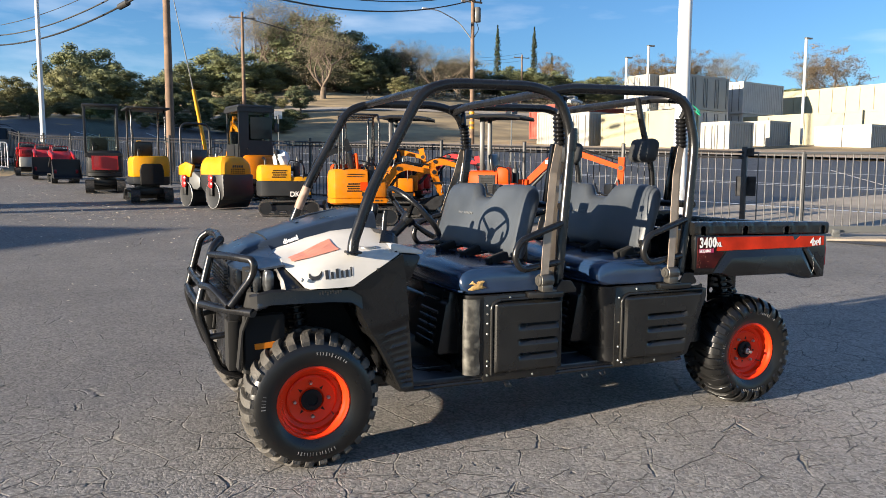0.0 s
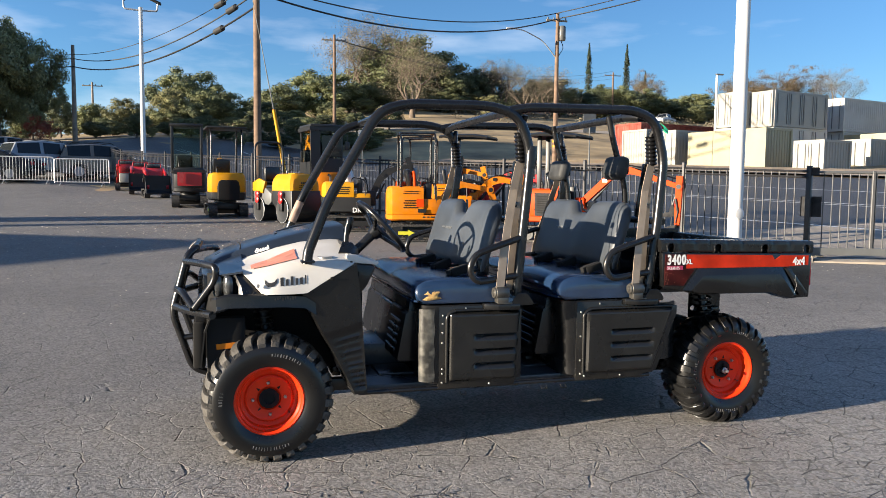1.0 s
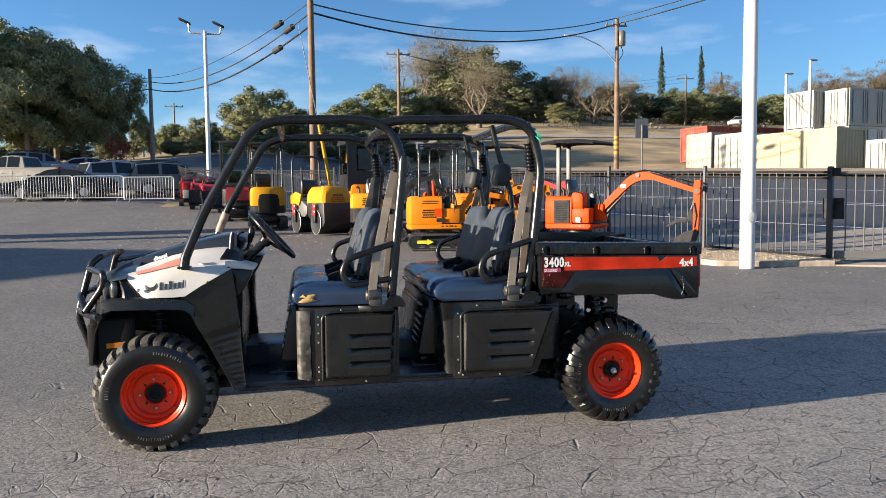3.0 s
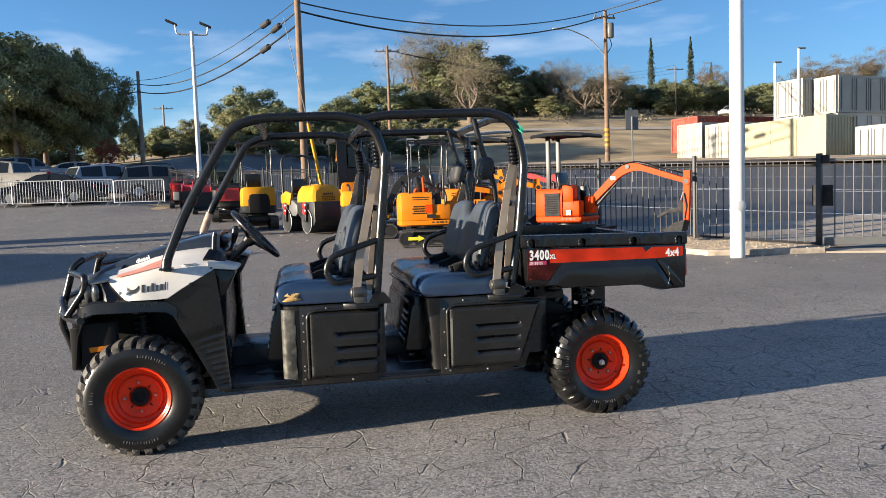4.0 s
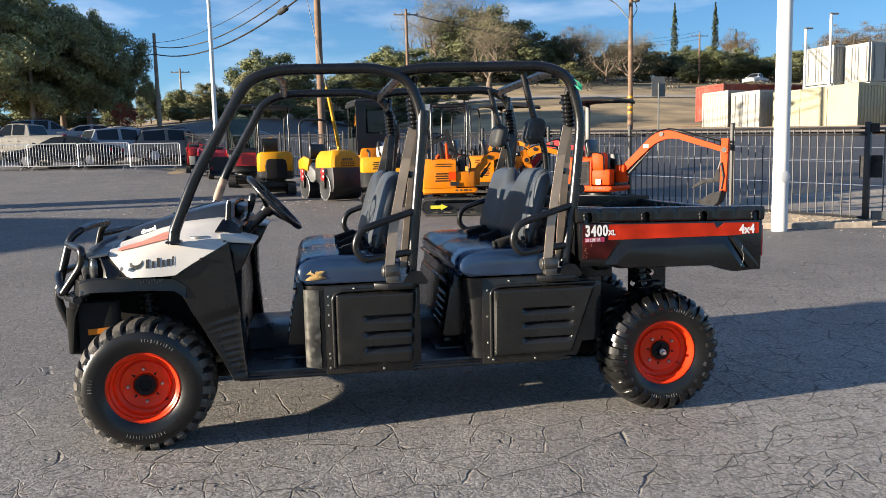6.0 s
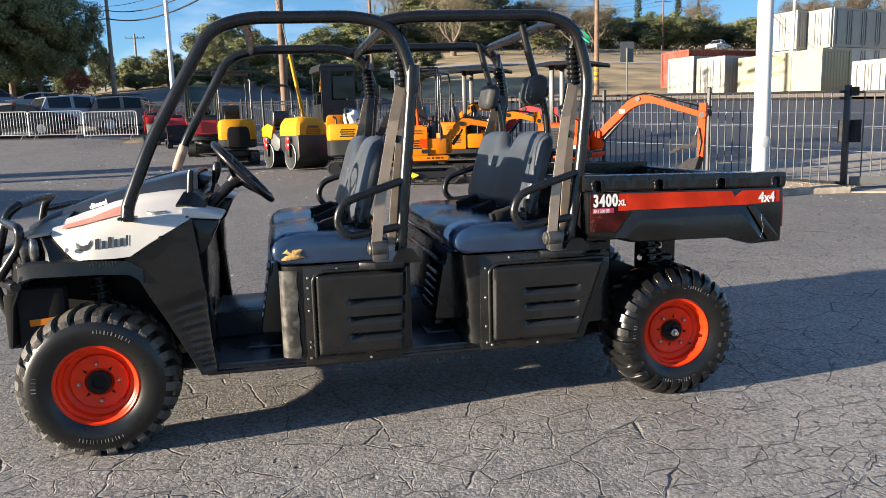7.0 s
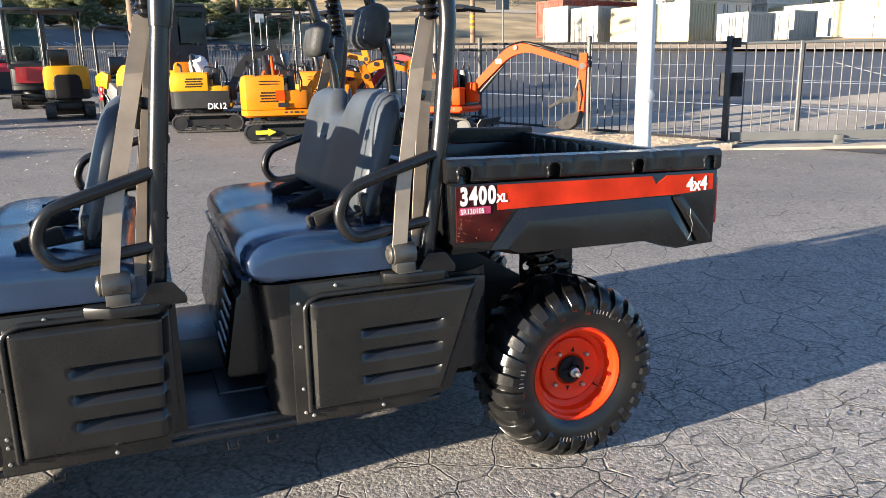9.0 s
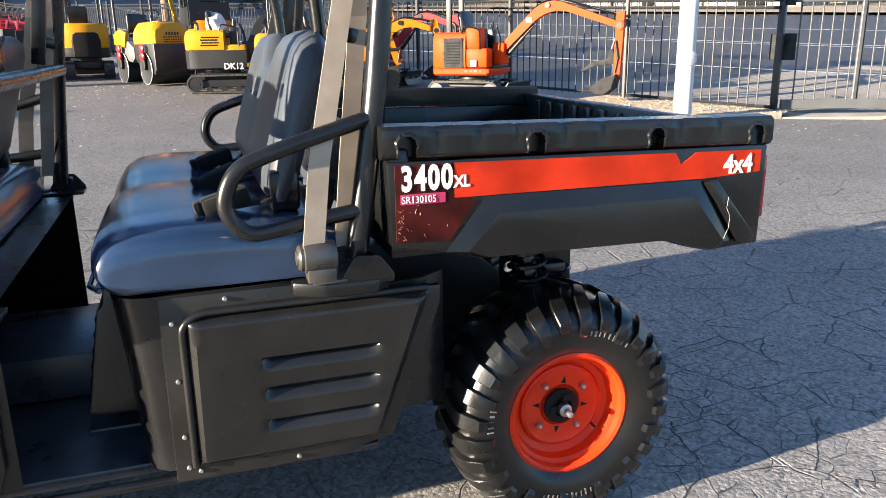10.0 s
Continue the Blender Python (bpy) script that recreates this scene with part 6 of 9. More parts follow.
    for y in (-0.10, -0.04, 0.02, 0.08):
        bm = bmesh.new()
        tube(bm, [(0.05, y, 0.60), (0.22, y * 1.3, 0.86), (0.40, y * 0.7, 0.72), (boom[0][0], y * 0.5, boom[0][1] - 0.05)], 0.013, 6, bend=0.1)
        add("hose", bm, M_TYRE, sm=60)
    for y in (0.02, 0.24):
        bm = bmesh.new()
        tube(bm, [(0.34, y, 0.52), (0.36, y, 0.98), (0.30, y, 1.16)], 0.011, 6, bend=0.05)
        tube(bm, [(0.30, y, 1.14), (0.288, y, 1.19)], 0.020, 8)
        add("lever", bm, M_TYRE, sm=50)
    bm = bmesh.new()
    tube(bm, [(0.30, -0.40, 0.55), (0.30, -0.42, 1.12), (0.02, -0.42, 1.18), (-0.02, -0.42, 1.06)], 0.014, 6, bend=0.08)
    add("grab_rail", bm, M_TUBE, sm=50)
    for k, (w_, h_) in enumerate(((0.05, 0.030), (0.04, 0.030), (0.07, 0.030), (0.03, 0.030))):
        bm = bmesh.new()
        box(bm, (0.06 + k * 0.085, -0.435, 0.475), (w_, 0.006, h_))
        add("side_marking", bm, M_INK if paint is not M_DKGREY else M_LETTER)
    for z in (0.955, 1.0) if split < 0.6 else ():
        bm = bmesh.new()
        box(bm, (-0.20, -0.447, z - 0.02), (0.30, 0.006, 0.012))
        add("pressed_line", bm, M_HOLE, house)
    bm = bmesh.new()
    tube(bm, [(-0.48, 0.26, 1.06), (-0.48, 0.26, 1.20), (-0.54, 0.26, 1.24)], 0.026, 8, bend=0.03)
    add("exhaust", bm, M_DKGREY, sm=50)
    if cover:
        bm = bmesh.new()
        rnd = random.Random(3)
        vs = box(bm, (-0.12, 0.12, 1.15), (0.34, 0.46, 0.46), 0.14, rot=(0, -20, 0), seg=3)
        for v in bm.verts:
            v.co += Vector((rnd.uniform(-1, 1), rnd.uniform(-1, 1), rnd.uniform(-1, 1))) * 0.025
        add("plastic_wrap", bm, cover, lab="milky plastic wrap over the seat")
    if roof == "canopy":
        for x, y in ((-0.42, -0.36), (-0.42, 0.38), (0.30, -0.30), (0.30, 0.40)):
            bm = bmesh.new()
            tube(bm, [(x, y, 0.90 if x < 0 else 0.56), (x + (0.03 if x < 0 else -0.03), y, 2.06), (x * 0.6, y, 2.16)], 0.022, 8, bend=0.08)
            add("canopy_post", bm, M_TUBE, sm=60)
        bm = bmesh.new()
        box(bm, (-0.06, 0.02, 2.18), (1.05, 0.96, 0.045), 0.02)
        add("canopy_roof", bm, M_DKGREY, lab="dark flat canopy roof")
    elif roof == "tee":
        for y in (-0.20, 0.24):
            bm = bmesh.new()
            box(bm, (-0.36, y, 1.50), (0.09, 0.05, 1.30), 0.008)
            add("canopy_post", bm, M_DKGREY)
        bm = bmesh.new()
        loft(bm, [[(-0.62, y, z), (-0.30, y, z + 0.03), (0.20, y, z + 0.02), (0.52, y, z - 0.02)] for y, z in ((-0.48, 2.14), (-0.40, 2.18), (0.44, 2.18), (0.52, 2.14))])
        thicken(bm, 0.04)
        add("canopy_roof", bm, M_DKGREY, lab="dark canopy roof on two posts")
    elif roof == "hoop":
        for x in (-0.40, 0.28):
            bm = bmesh.new()
            tube(bm, [(x, -0.38, 0.92), (x, -0.38, 2.12), (x, 0.40, 2.12), (x, 0.40, 0.92)], 0.021, 8, bend=0.22)
            add("roll_hoop", bm, M_TUBE, sm=60)
        for y in (-0.30, 0.32):
            bm = bmesh.new()
            tube(bm, [(-0.40, y, 2.11), (0.28, y, 2.11)], 0.018, 8)
            add("roof_bar", bm, M_TUBE, sm=60)
    elif roof == "cab":
        bm = bmesh.new()
        box(bm, (-0.04, 0.06, 2.22), (1.00, 0.86, 0.08), 0.03)
        box(bm, (-0.04, 0.06, 0.96), (0.96, 0.82, 0.10), 0.02)
        for x, y in ((-0.48, -0.32), (-0.48, 0.44), (0.40, -0.32), (0.40, 0.44), (0.02, -0.33)):
            box(bm, (x, y, 1.60), (0.06, 0.06, 1.26), 0.012)
        cab = add("cab_frame", bm, M_DKGREY, lab="dark enclosed cab frame")
        for c, s in (((-0.04, -0.335, 1.60), (0.82, 0.008, 1.14)), ((-0.04, 0.455, 1.60), (0.82, 0.008, 1.14)), ((-0.49, 0.06, 1.62), (0.008, 0.68, 1.10)), ((0.41, 0.06, 1.60), (0.008, 0.68, 1.16))):
            bm = bmesh.new()
            box(bm, c, s)
            ob = add("window_pane", bm, M_GLASS, cab, "tinted glass pane", None)
            ob.visible_shadow = False
    # boom, dipper, bucket
    (fx, fz), (kx, kz), (nx_, nz_), (bx, bz) = boom
    bm = bmesh.new()
    box(bm, (fx - 0.02, 0.0, fz - 0.06), (0.20, 0.22, 0.34), 0.03)
    add("swing_post", bm, boom_paint)
    pts = [Vector(p) for p in rounded([(fx, 0, fz), (kx, 0, kz), (nx_, 0, nz_)], 0.34, 6)]
    bm = bmesh.new()
    rings = []
    for k, p in enumerate(pts):
        d = (pts[min(k + 1, len(pts) - 1)] - pts[max(k - 1, 0)]).normalized()
        up = Vector((-d.z, 0, d.x))
        t = k / (len(pts) - 1)
        h = 0.062 + 0.028 * math.sin(math.pi * min(1, t * 1.05)) - 0.018 * t
        rings.append([p + up * h + Vector((0, -0.055, 0)), p + up * (h + 0.006), p + up * h + Vector((0, 0.055, 0)), p - up * h + Vector((0, 0.055, 0)), p - up * h + Vector((0, -0.055, 0))])
    loft(bm, rings, closed=True, caps=True)
    arm = add("boom_arm", bm, boom_paint, lab="bent boom", sm=30)
    for (px, pz), r in (((fx, fz), 0.05), ((kx, kz - 0.06), 0.042), ((nx_, nz_), 0.045)):
        bm = bmesh.new()
        lathe(bm, [(r, -0.075), (r, 0.075)], 12, "y", (px, 0, pz))
        add("pivot_pin", bm, M_DKGREY, arm, sm=40)
    for dy in (-0.035, 0.0, 0.035):
        bm = bmesh.new()
        tube(bm, [(fx - 0.05, dy, fz - 0.2)] + [p + Vector((0.0, dy, 0.105)) for p in pts[1:-1]] + [(nx_ + 0.02, dy, nz_ + 0.12), (nx_ + 0.03, dy, nz_ - 0.02)], 0.010, 5)
        add("hose", bm, M_TYRE, arm, sm=60)
    bm = bmesh.new()
    d = Vector((bx - nx_, 0, bz - nz_)).normalized()
    slab(bm, Vector((nx_, 0, nz_)) - d * 0.20, (bx, 0, bz), 0.10, 0.12, 0.095)
    lathe(bm, [(0.07, -0.07), (0.07, 0.07)], 14, "y", (nx_, 0, nz_))
    add("dipper", bm, boom_paint, lab="dipper arm", sm=30)
    for a, b, r in (((fx + 0.10, 0, fz - 0.08), ((fx + kx) / 2 + 0.16, 0, (fz + kz) / 2 + 0.02), 0.032), ((kx + 0.10, 0, kz + 0.03), (nx_ + 0.02, 0, nz_ + 0.16), 0.022)):
        bm = bmesh.new()
        a, b = Vector(a), Vector(b)
        tube(bm, [a, a.lerp(b, 0.6)], r, 10)
        tube(bm, [a.lerp(b, 0.55), b], r * 0.55, 8)
        add("cylinder", bm, M_DKGREY, lab="hydraulic cylinder", sm=50)
    bm = bmesh.new()
    prof = [(bx + 0.02, bz + 0.03), (bx - 0.04, bz - 0.18), (bx - 0.16, bz - 0.28), (bx - 0.30, bz - 0.27), (bx - 0.40, bz - 0.18)]
    loft(bm, [[(x, y, z) for x, z in prof] for y in (-0.16, 0.16)])
    thicken(bm, 0.014)
    for y in (-0.16, 0.15):
        prism(bm, prof[:1] + prof[1:] + [(bx - 0.18, bz - 0.02)], "y", y, y + 0.012)
    for k in range(4):
        box(bm, (bx - 0.42, -0.13 + k * 0.087, bz - 0.165), (0.08, 0.03, 0.015), 0.004, rot=(0, 30, 0))
    add("bucket", bm, M_DULL, lab="toothed steel bucket", sm=30)
    bm = bmesh.new()
    tube(bm, [(nx_ - 0.05, -0.06, nz_ - 0.22), (bx + 0.02, -0.06, bz + 0.26)], 0.022, 8)
    tube(bm, [(bx + 0.02, -0.06, bz + 0.28), (bx - 0.02, -0.06, bz + 0.05)], 0.014, 8)
    add("bucket_cylinder", bm, M_DKGREY, sm=50)
    return root


M_WRAP = mat("milky_plastic", (0.5, 0.5, 0.5), 0.25, var=0.3, scale=6.0, bump=0.5, bscale=12.0, coat=0.3)
G = "machines parked in a row"
ex_a = excavator("amber mini excavator with black roll hoops beside the fence", on_ground(3.57, 10.85, -9), M_AMBER, M_AMBER, "hoop", 0.0, ((0.45, 0.78), (0.72, 1.15), (1.45, 1.02), (1.62, 0.55)), M_AMBER, group=G)
ex_b = excavator("yellow mini excavator with black skirt and plastic-wrapped seat", on_ground(2.55, 12.95, -10), M_YELLOW, M_DKGREY, "none", 0.0, ((0.45, 0.78), (0.70, 1.30), (1.30, 1.45), (1.5, 0.8)), M_DKGREY, cover=M_WRAP, group=G, split=0.74)
ex_c = excavator("yellow and black mini excavator with dark canopy", on_ground(-0.15, 17.0, 96), M_YELLOW, M_YELLOW, "canopy", 0.0, ((0.45, 0.75), (0.8, 1.35), (1.4, 1.3), (1.55, 0.6)), M_DKGREY, M_HOLE, 1.05, group=G, split=0.60)
ex_d = excavator("dark grey and red mini excavator with closed cab", on_ground(-1.2, 20.6, 92), M_DKGREY, M_DKGREY, "cab", 0.0, ((0.45, 0.75), (0.8, 1.35), (1.4, 1.2), (1.5, 0.6)), M_DKGREY, None, 1.1, group=G)
ex_e = excavator("amber excavator with dark glazed cab, behind the row", on_ground(2.45, 17.2, 100), M_AMBER, M_AMBER, "cab", 0.0, ((0.45, 0.8), (0.8, 1.7), (1.3, 1.9), (1.9, 1.0)), M_DKGREY, None, 1.09, group=G)
ex_f = excavator("amber mini excavator with a lowered boom", on_ground(4.75, 12.3, -20), M_AMBER, M_AMBER, "none", 0.0, ((0.45, 0.78), (0.9, 1.25), (1.55, 1.05), (1.7, 0.5)), M_DKGREY, group=G)
ex_g = excavator("red mini excavator with a dark canopy on two posts", on_ground(5.35, 13.0, -35), M_REDM, M_REDM, "tee", 0.0, ((0.45, 0.78), (0.95, 1.35), (1.65, 1.1), (1.8, 0.5)), M_DKGREY, group=G)
ex_h = excavator("orange mini excavator with raised boom and dark canopy", on_ground(6.39, 10.32, -47), M_ORANGE2, M_ORANGE2, "tee", 0.0, ((0.50, 0.80), (1.28, 1.52), (2.42, 1.14), (2.40, 0.40)), M_ORANGE2, group=G)

ex_i = excavator("orange mini excavator tucked behind the row", on_ground(4.35, 13.6, -28), M_ORANGE2, M_AMBER, "hoop", 0.0, ((0.45, 0.78), (0.80, 1.40), (1.50, 1.25), (1.65, 0.6)), M_DKGREY, group=G)

# markings on the machines
def mark(root, name, c, s, material, lab=""):
    bm = bmesh.new()
    box(bm, c, s)
    return part(name, bm, material, root, lab)


lettering("model_marking", "DK12", 0.15, M_LETTER, ex_b, Matrix.Translation((0.02, -0.452, 0.41)) @ Euler((radians(90), 0, 0)).to_matrix().to_4x4(), 0.95, 0.002)
for root in (ex_a,):
    bm = bmesh.new()
    prism(bm, [(-0.45, 0.13), (-0.25, 0.13), (-0.25, 0.10), (-0.12, 0.165), (-0.25, 0.225), (-0.25, 0.195), (-0.45, 0.195)], "y", -0.478, -0.471)
    part("arrow_sticker", bm, M_LIME, root, "lime arrow sticker")
mark(ex_c, "lime_sticker", (-0.50, 0.475, 0.17), (0.12, 0.006, 0.08), M_LIME)
bm = bmesh.new()
tube(bm, [(-0.10, -0.16, 1.06), (-0.12, -0.16, 1.36), (-0.12, 0.26, 1.36), (-0.10, 0.26, 1.06)], 0.028, 8, bend=0.08)
tube(bm, [(-0.11, -0.14, 1.22), (-0.11, 0.24, 1.22)], 0.022, 8)
part("seat_frame", bm, M_ORANGE2, ex_a, "orange tubular seat frame", 50)
mark(ex_a, "panel", (-0.02, -0.447, 0.75), (0.14, 0.006, 0.16), M_ORANGE2)
mark(ex_a, "panel", (0.02, -0.449, 0.60), (0.16, 0.006, 0.07), M_DKGREY)
mark(ex_h, "side_grille", (-0.16, -0.448, 0.76), (0.34, 0.016, 0.46), M_DULL, "grey side grille")
for k in range(8):
    mark(ex_h, "louvre", (-0.16, -0.458, 0.60 + k * 0.045), (0.24, 0.006, 0.018), M_HOLE)
bm = bmesh.new()
prism(bm, [(2.38, 0.66), (2.34, 0.58), (2.06, 0.55), (1.86, 0.46), (1.84, 0.50), (2.04, 0.62), (2.24, 0.66), (2.28, 0.80), (2.32, 0.80)], "y", -0.03, 0.03, bevel=0.006)
part("thumb", bm, M_DULL, ex_h, "grey steel thumb", 30)
bm = bmesh.new()
tube(bm, [(2.36, 0, 0.98), (2.27, 0, 0.70)], 0.018, 8)
part("thumb_cylinder", bm, M_MIDGREY, ex_h, "", 50)
mark(ex_h, "boom_sticker", (0.98, -0.060, 1.25), (0.10, 0.006, 0.07), M_LETTER)
bm = bmesh.new()
box(bm, (0.16, -0.30, 0.98), (0.26, 0.24, 0.34), 0.05)
part("front_cowl", bm, M_ORANGE2, ex_h, "orange front cowl", 40)
mark(ex_h, "white_sticker", (0.20, -0.448, 0.60), (0.10, 0.008, 0.10), M_LETTER)
# closed dark panels of the glazed cab: back, flanks, rear corner and roof edge
mark(ex_e, "cab_panel", (-0.505, 0.06, 1.20), (0.03, 0.80, 0.46), M_DKGREY, "dark rear cab panel")
mark(ex_e, "cab_panel", (-0.505, 0.35, 1.74), (0.032, 0.24, 0.92), M_DKGREY)
mark(ex_e, "cab_panel", (-0.04, -0.352, 1.16), (0.88, 0.03, 0.36), M_DKGREY)
mark(ex_e, "cab_panel", (-0.04, 0.472, 1.16), (0.88, 0.03, 0.36), M_DKGREY)
mark(ex_e, "roof_edge", (-0.04, 0.06, 2.145), (1.04, 0.90, 0.09), M_DKGREY)
mark(ex_e, "rear_window", (-0.526, -0.06, 1.72), (0.010, 0.50, 0.52), M_CARGLASS, "dark rear window")
mark(ex_e, "operator_seat", (-0.22, 0.06, 1.55), (0.14, 0.46, 0.56), M_TYRE, "black operator seat")
mark(ex_e, "front_console", (0.30, 0.06, 1.35), (0.12, 0.70, 0.60), M_DKGREY)
bm = bmesh.new()
tube(bm, [(-0.50, -0.36, 2.02), (-0.52, -0.46, 2.02), (-0.52, -0.46, 1.82)], 0.012, 6)
box(bm, (-0.52, -0.46, 1.74), (0.03, 0.12, 0.20), 0.01)
part("cab_mirror", bm, M_DKGREY, ex_e, "", 40)
mark(ex_d, "red_panel", (-0.665, 0.0, 0.76), (0.06, 0.62, 0.36), M_REDM, "red rear panel")
mark(ex_d, "tail_lamp", (-0.73, 0.20, 0.80), (0.03, 0.12, 0.28), M_TAIL, "red tail lamp")
mark(ex_d, "cab_skirt", (-0.60, 0.0, 0.96), (0.14, 0.80, 0.12), M_DKGREY)


M_TAILRED = mat("bright_red_plastic", (0.70, 0.02, 0.02), 0.3, var=0.08)


def road_roller(m):
    root = thing("road_roller", "small yellow and grey tandem road roller", "road roller", m, G)
    for x in (-0.62, 0.62):
        bm = bmesh.new()
        lathe(bm, [(0.02, -0.42), (0.25, -0.42), (0.30, -0.43), (0.31, -0.42), (0.31, 0.42), (0.30, 0.43), (0.25, 0.42), (0.02, 0.42)], 36, "y", (x, 0, 0.31))
        drum = part("drum", bm, M_DKGREY, root, "smooth steel drum", 30)
        for s in (-1, 1):
            bm = bmesh.new()
            lathe(bm, [(0.302, s * 0.432), (0.312, s * 0.436), (0.304, s * 0.44)], 30, "y", (x, 0, 0.31), caps=False)
            part("drum_edge", bm, M_GALV, drum, "worn bright drum edge")
            bm = bmesh.new()
            box(bm, (x, s * 0.46, 0.46), (0.14, 0.05, 0.34), 0.02)
            part("drum_fork", bm, M_DKGREY, drum, "dark drum fork", 30)
            for zl in (0.56, 0.70):
                bm = bmesh.new()
                lathe(bm, [(0.085, s * 0.47), (0.085, s * 0.50), (0.05, s * 0.52)], 14, "y", (x + 0.02, 0, zl))
                part("round_reflector", bm, M_TAILRED, drum, "bright red round reflector", 40)
    bm = bmesh.new()
    rows = []
    for z, g, f in ((0.74, 0.0, 0.0), (0.92, 0.0, 0.0), (1.02, 0.015, -0.015), (1.10, 0.05, -0.05), (1.17, 0.10, -0.10), (1.205, 0.135, -0.16), (1.215, 0.20, -0.24)):
        rows.append([(0.05 + g * 0.3, -0.40 + g, z), (0.96 + f, -0.40 + g, z), (1.02 + f, -0.34 + g, z), (1.04 + f, -0.20 + g * 0.5, z), (1.04 + f, 0.20 - g * 0.5, z), (1.02 + f, 0.34 - g, z), (0.96 + f, 0.40 - g, z), (0.05 + g * 0.3, 0.40 - g, z)])
    loft(bm, rows, closed=True, caps=True)
    hood = part("engine_hood", bm, M_YELLOW, root, "yellow engine hood", 30)
    for k in range(8):
        for j in range(3):
            bm = bmesh.new()
            box(bm, (1.043, -0.17 + k * 0.048, 0.83 + j * 0.045), (0.006, 0.034, 0.024), 0.004, seg=1)
            part("vent_slot", bm, M_HOLE, hood)
    bm = bmesh.new()
    for k in range(5):
        box(bm, (1.042, -0.12 + k * 0.058, 0.985), (0.006, 0.040, 0.055), 0.004, seg=1)
    part("brand_bar", bm, M_INK, hood, "dark brand mark")
    bm = bmesh.new()
    box(bm, (0.56, 0, 1.222), (0.34, 0.26, 0.02), 0.008)
    part("hood_scoop", bm, M_YELLOW, hood, "", 30)
    bm = bmesh.new()
    prism(bm, [(0.05, 0.50), (0.28, 0.32), (0.36, 0.20), (0.98, 0.20), (1.06, 0.30), (1.05, 0.80), (0.05, 0.80)], "y", -0.405, 0.405, bevel=0.02)
    part("front_frame", bm, M_DKGREY, root, "dark grey frame", 30)
    bm = bmesh.new()
    prism(bm, [(-1.0, 0.66), (-0.9, 0.50), (-0.15, 0.42), (0.0, 0.50), (0.0, 0.72), (-0.30, 0.86), (-0.95, 0.90)], "y", -0.40, 0.40, bevel=0.03)
    part("rear_frame", bm, M_MIDGREY, root, "grey rear frame", 30)
    for s in (-1, 1):
        bm = bmesh.new()
        prism(bm, [(-0.95, 0.78), (-0.40, 0.72), (-0.25, 1.02), (-0.60, 1.10), (-0.95, 1.0)], "y", *sorted((s * 0.36, s * 0.44)), bevel=0.02)
        part("side_box", bm, M_YELLOW, root, "", 30)
    bm = bmesh.new()
    box(bm, (-0.50, 0, 0.98), (0.40, 0.44, 0.10), 0.04)
    box(bm, (-0.70, 0, 1.20), (0.09, 0.44, 0.42), 0.04)
    part("seat", bm, M_TYRE, root, "black seat", 50)
    bm = bmesh.new()
    tube(bm, [(0.05 + 0.10 * math.cos(k * math.tau / 24), 0.18 * math.sin(k * math.tau / 24), 1.36 + 0.10 * math.cos(k * math.tau / 24)) for k in range(24)], 0.012, 6, closed=True)
    tube(bm, [(0.12, 0, 1.10), (0.06, 0, 1.36)], 0.02, 8)
    part("steering_wheel", bm, M_TUBE, root, "", 60)
    bm = bmesh.new()
    tube(bm, [(-0.85, -0.40, 0.9), (-0.88, -0.40, 2.05), (-0.88, 0.40, 2.05), (-0.85, 0.40, 0.9)], 0.03, 10, bend=0.22)
    part("roll_bar", bm, M_DKGREY, root, "grey roll bar", 60)
    return root


road_roller(on_ground(1.26, 15.15, -66) @ Matrix.Scale(0.97, 4))


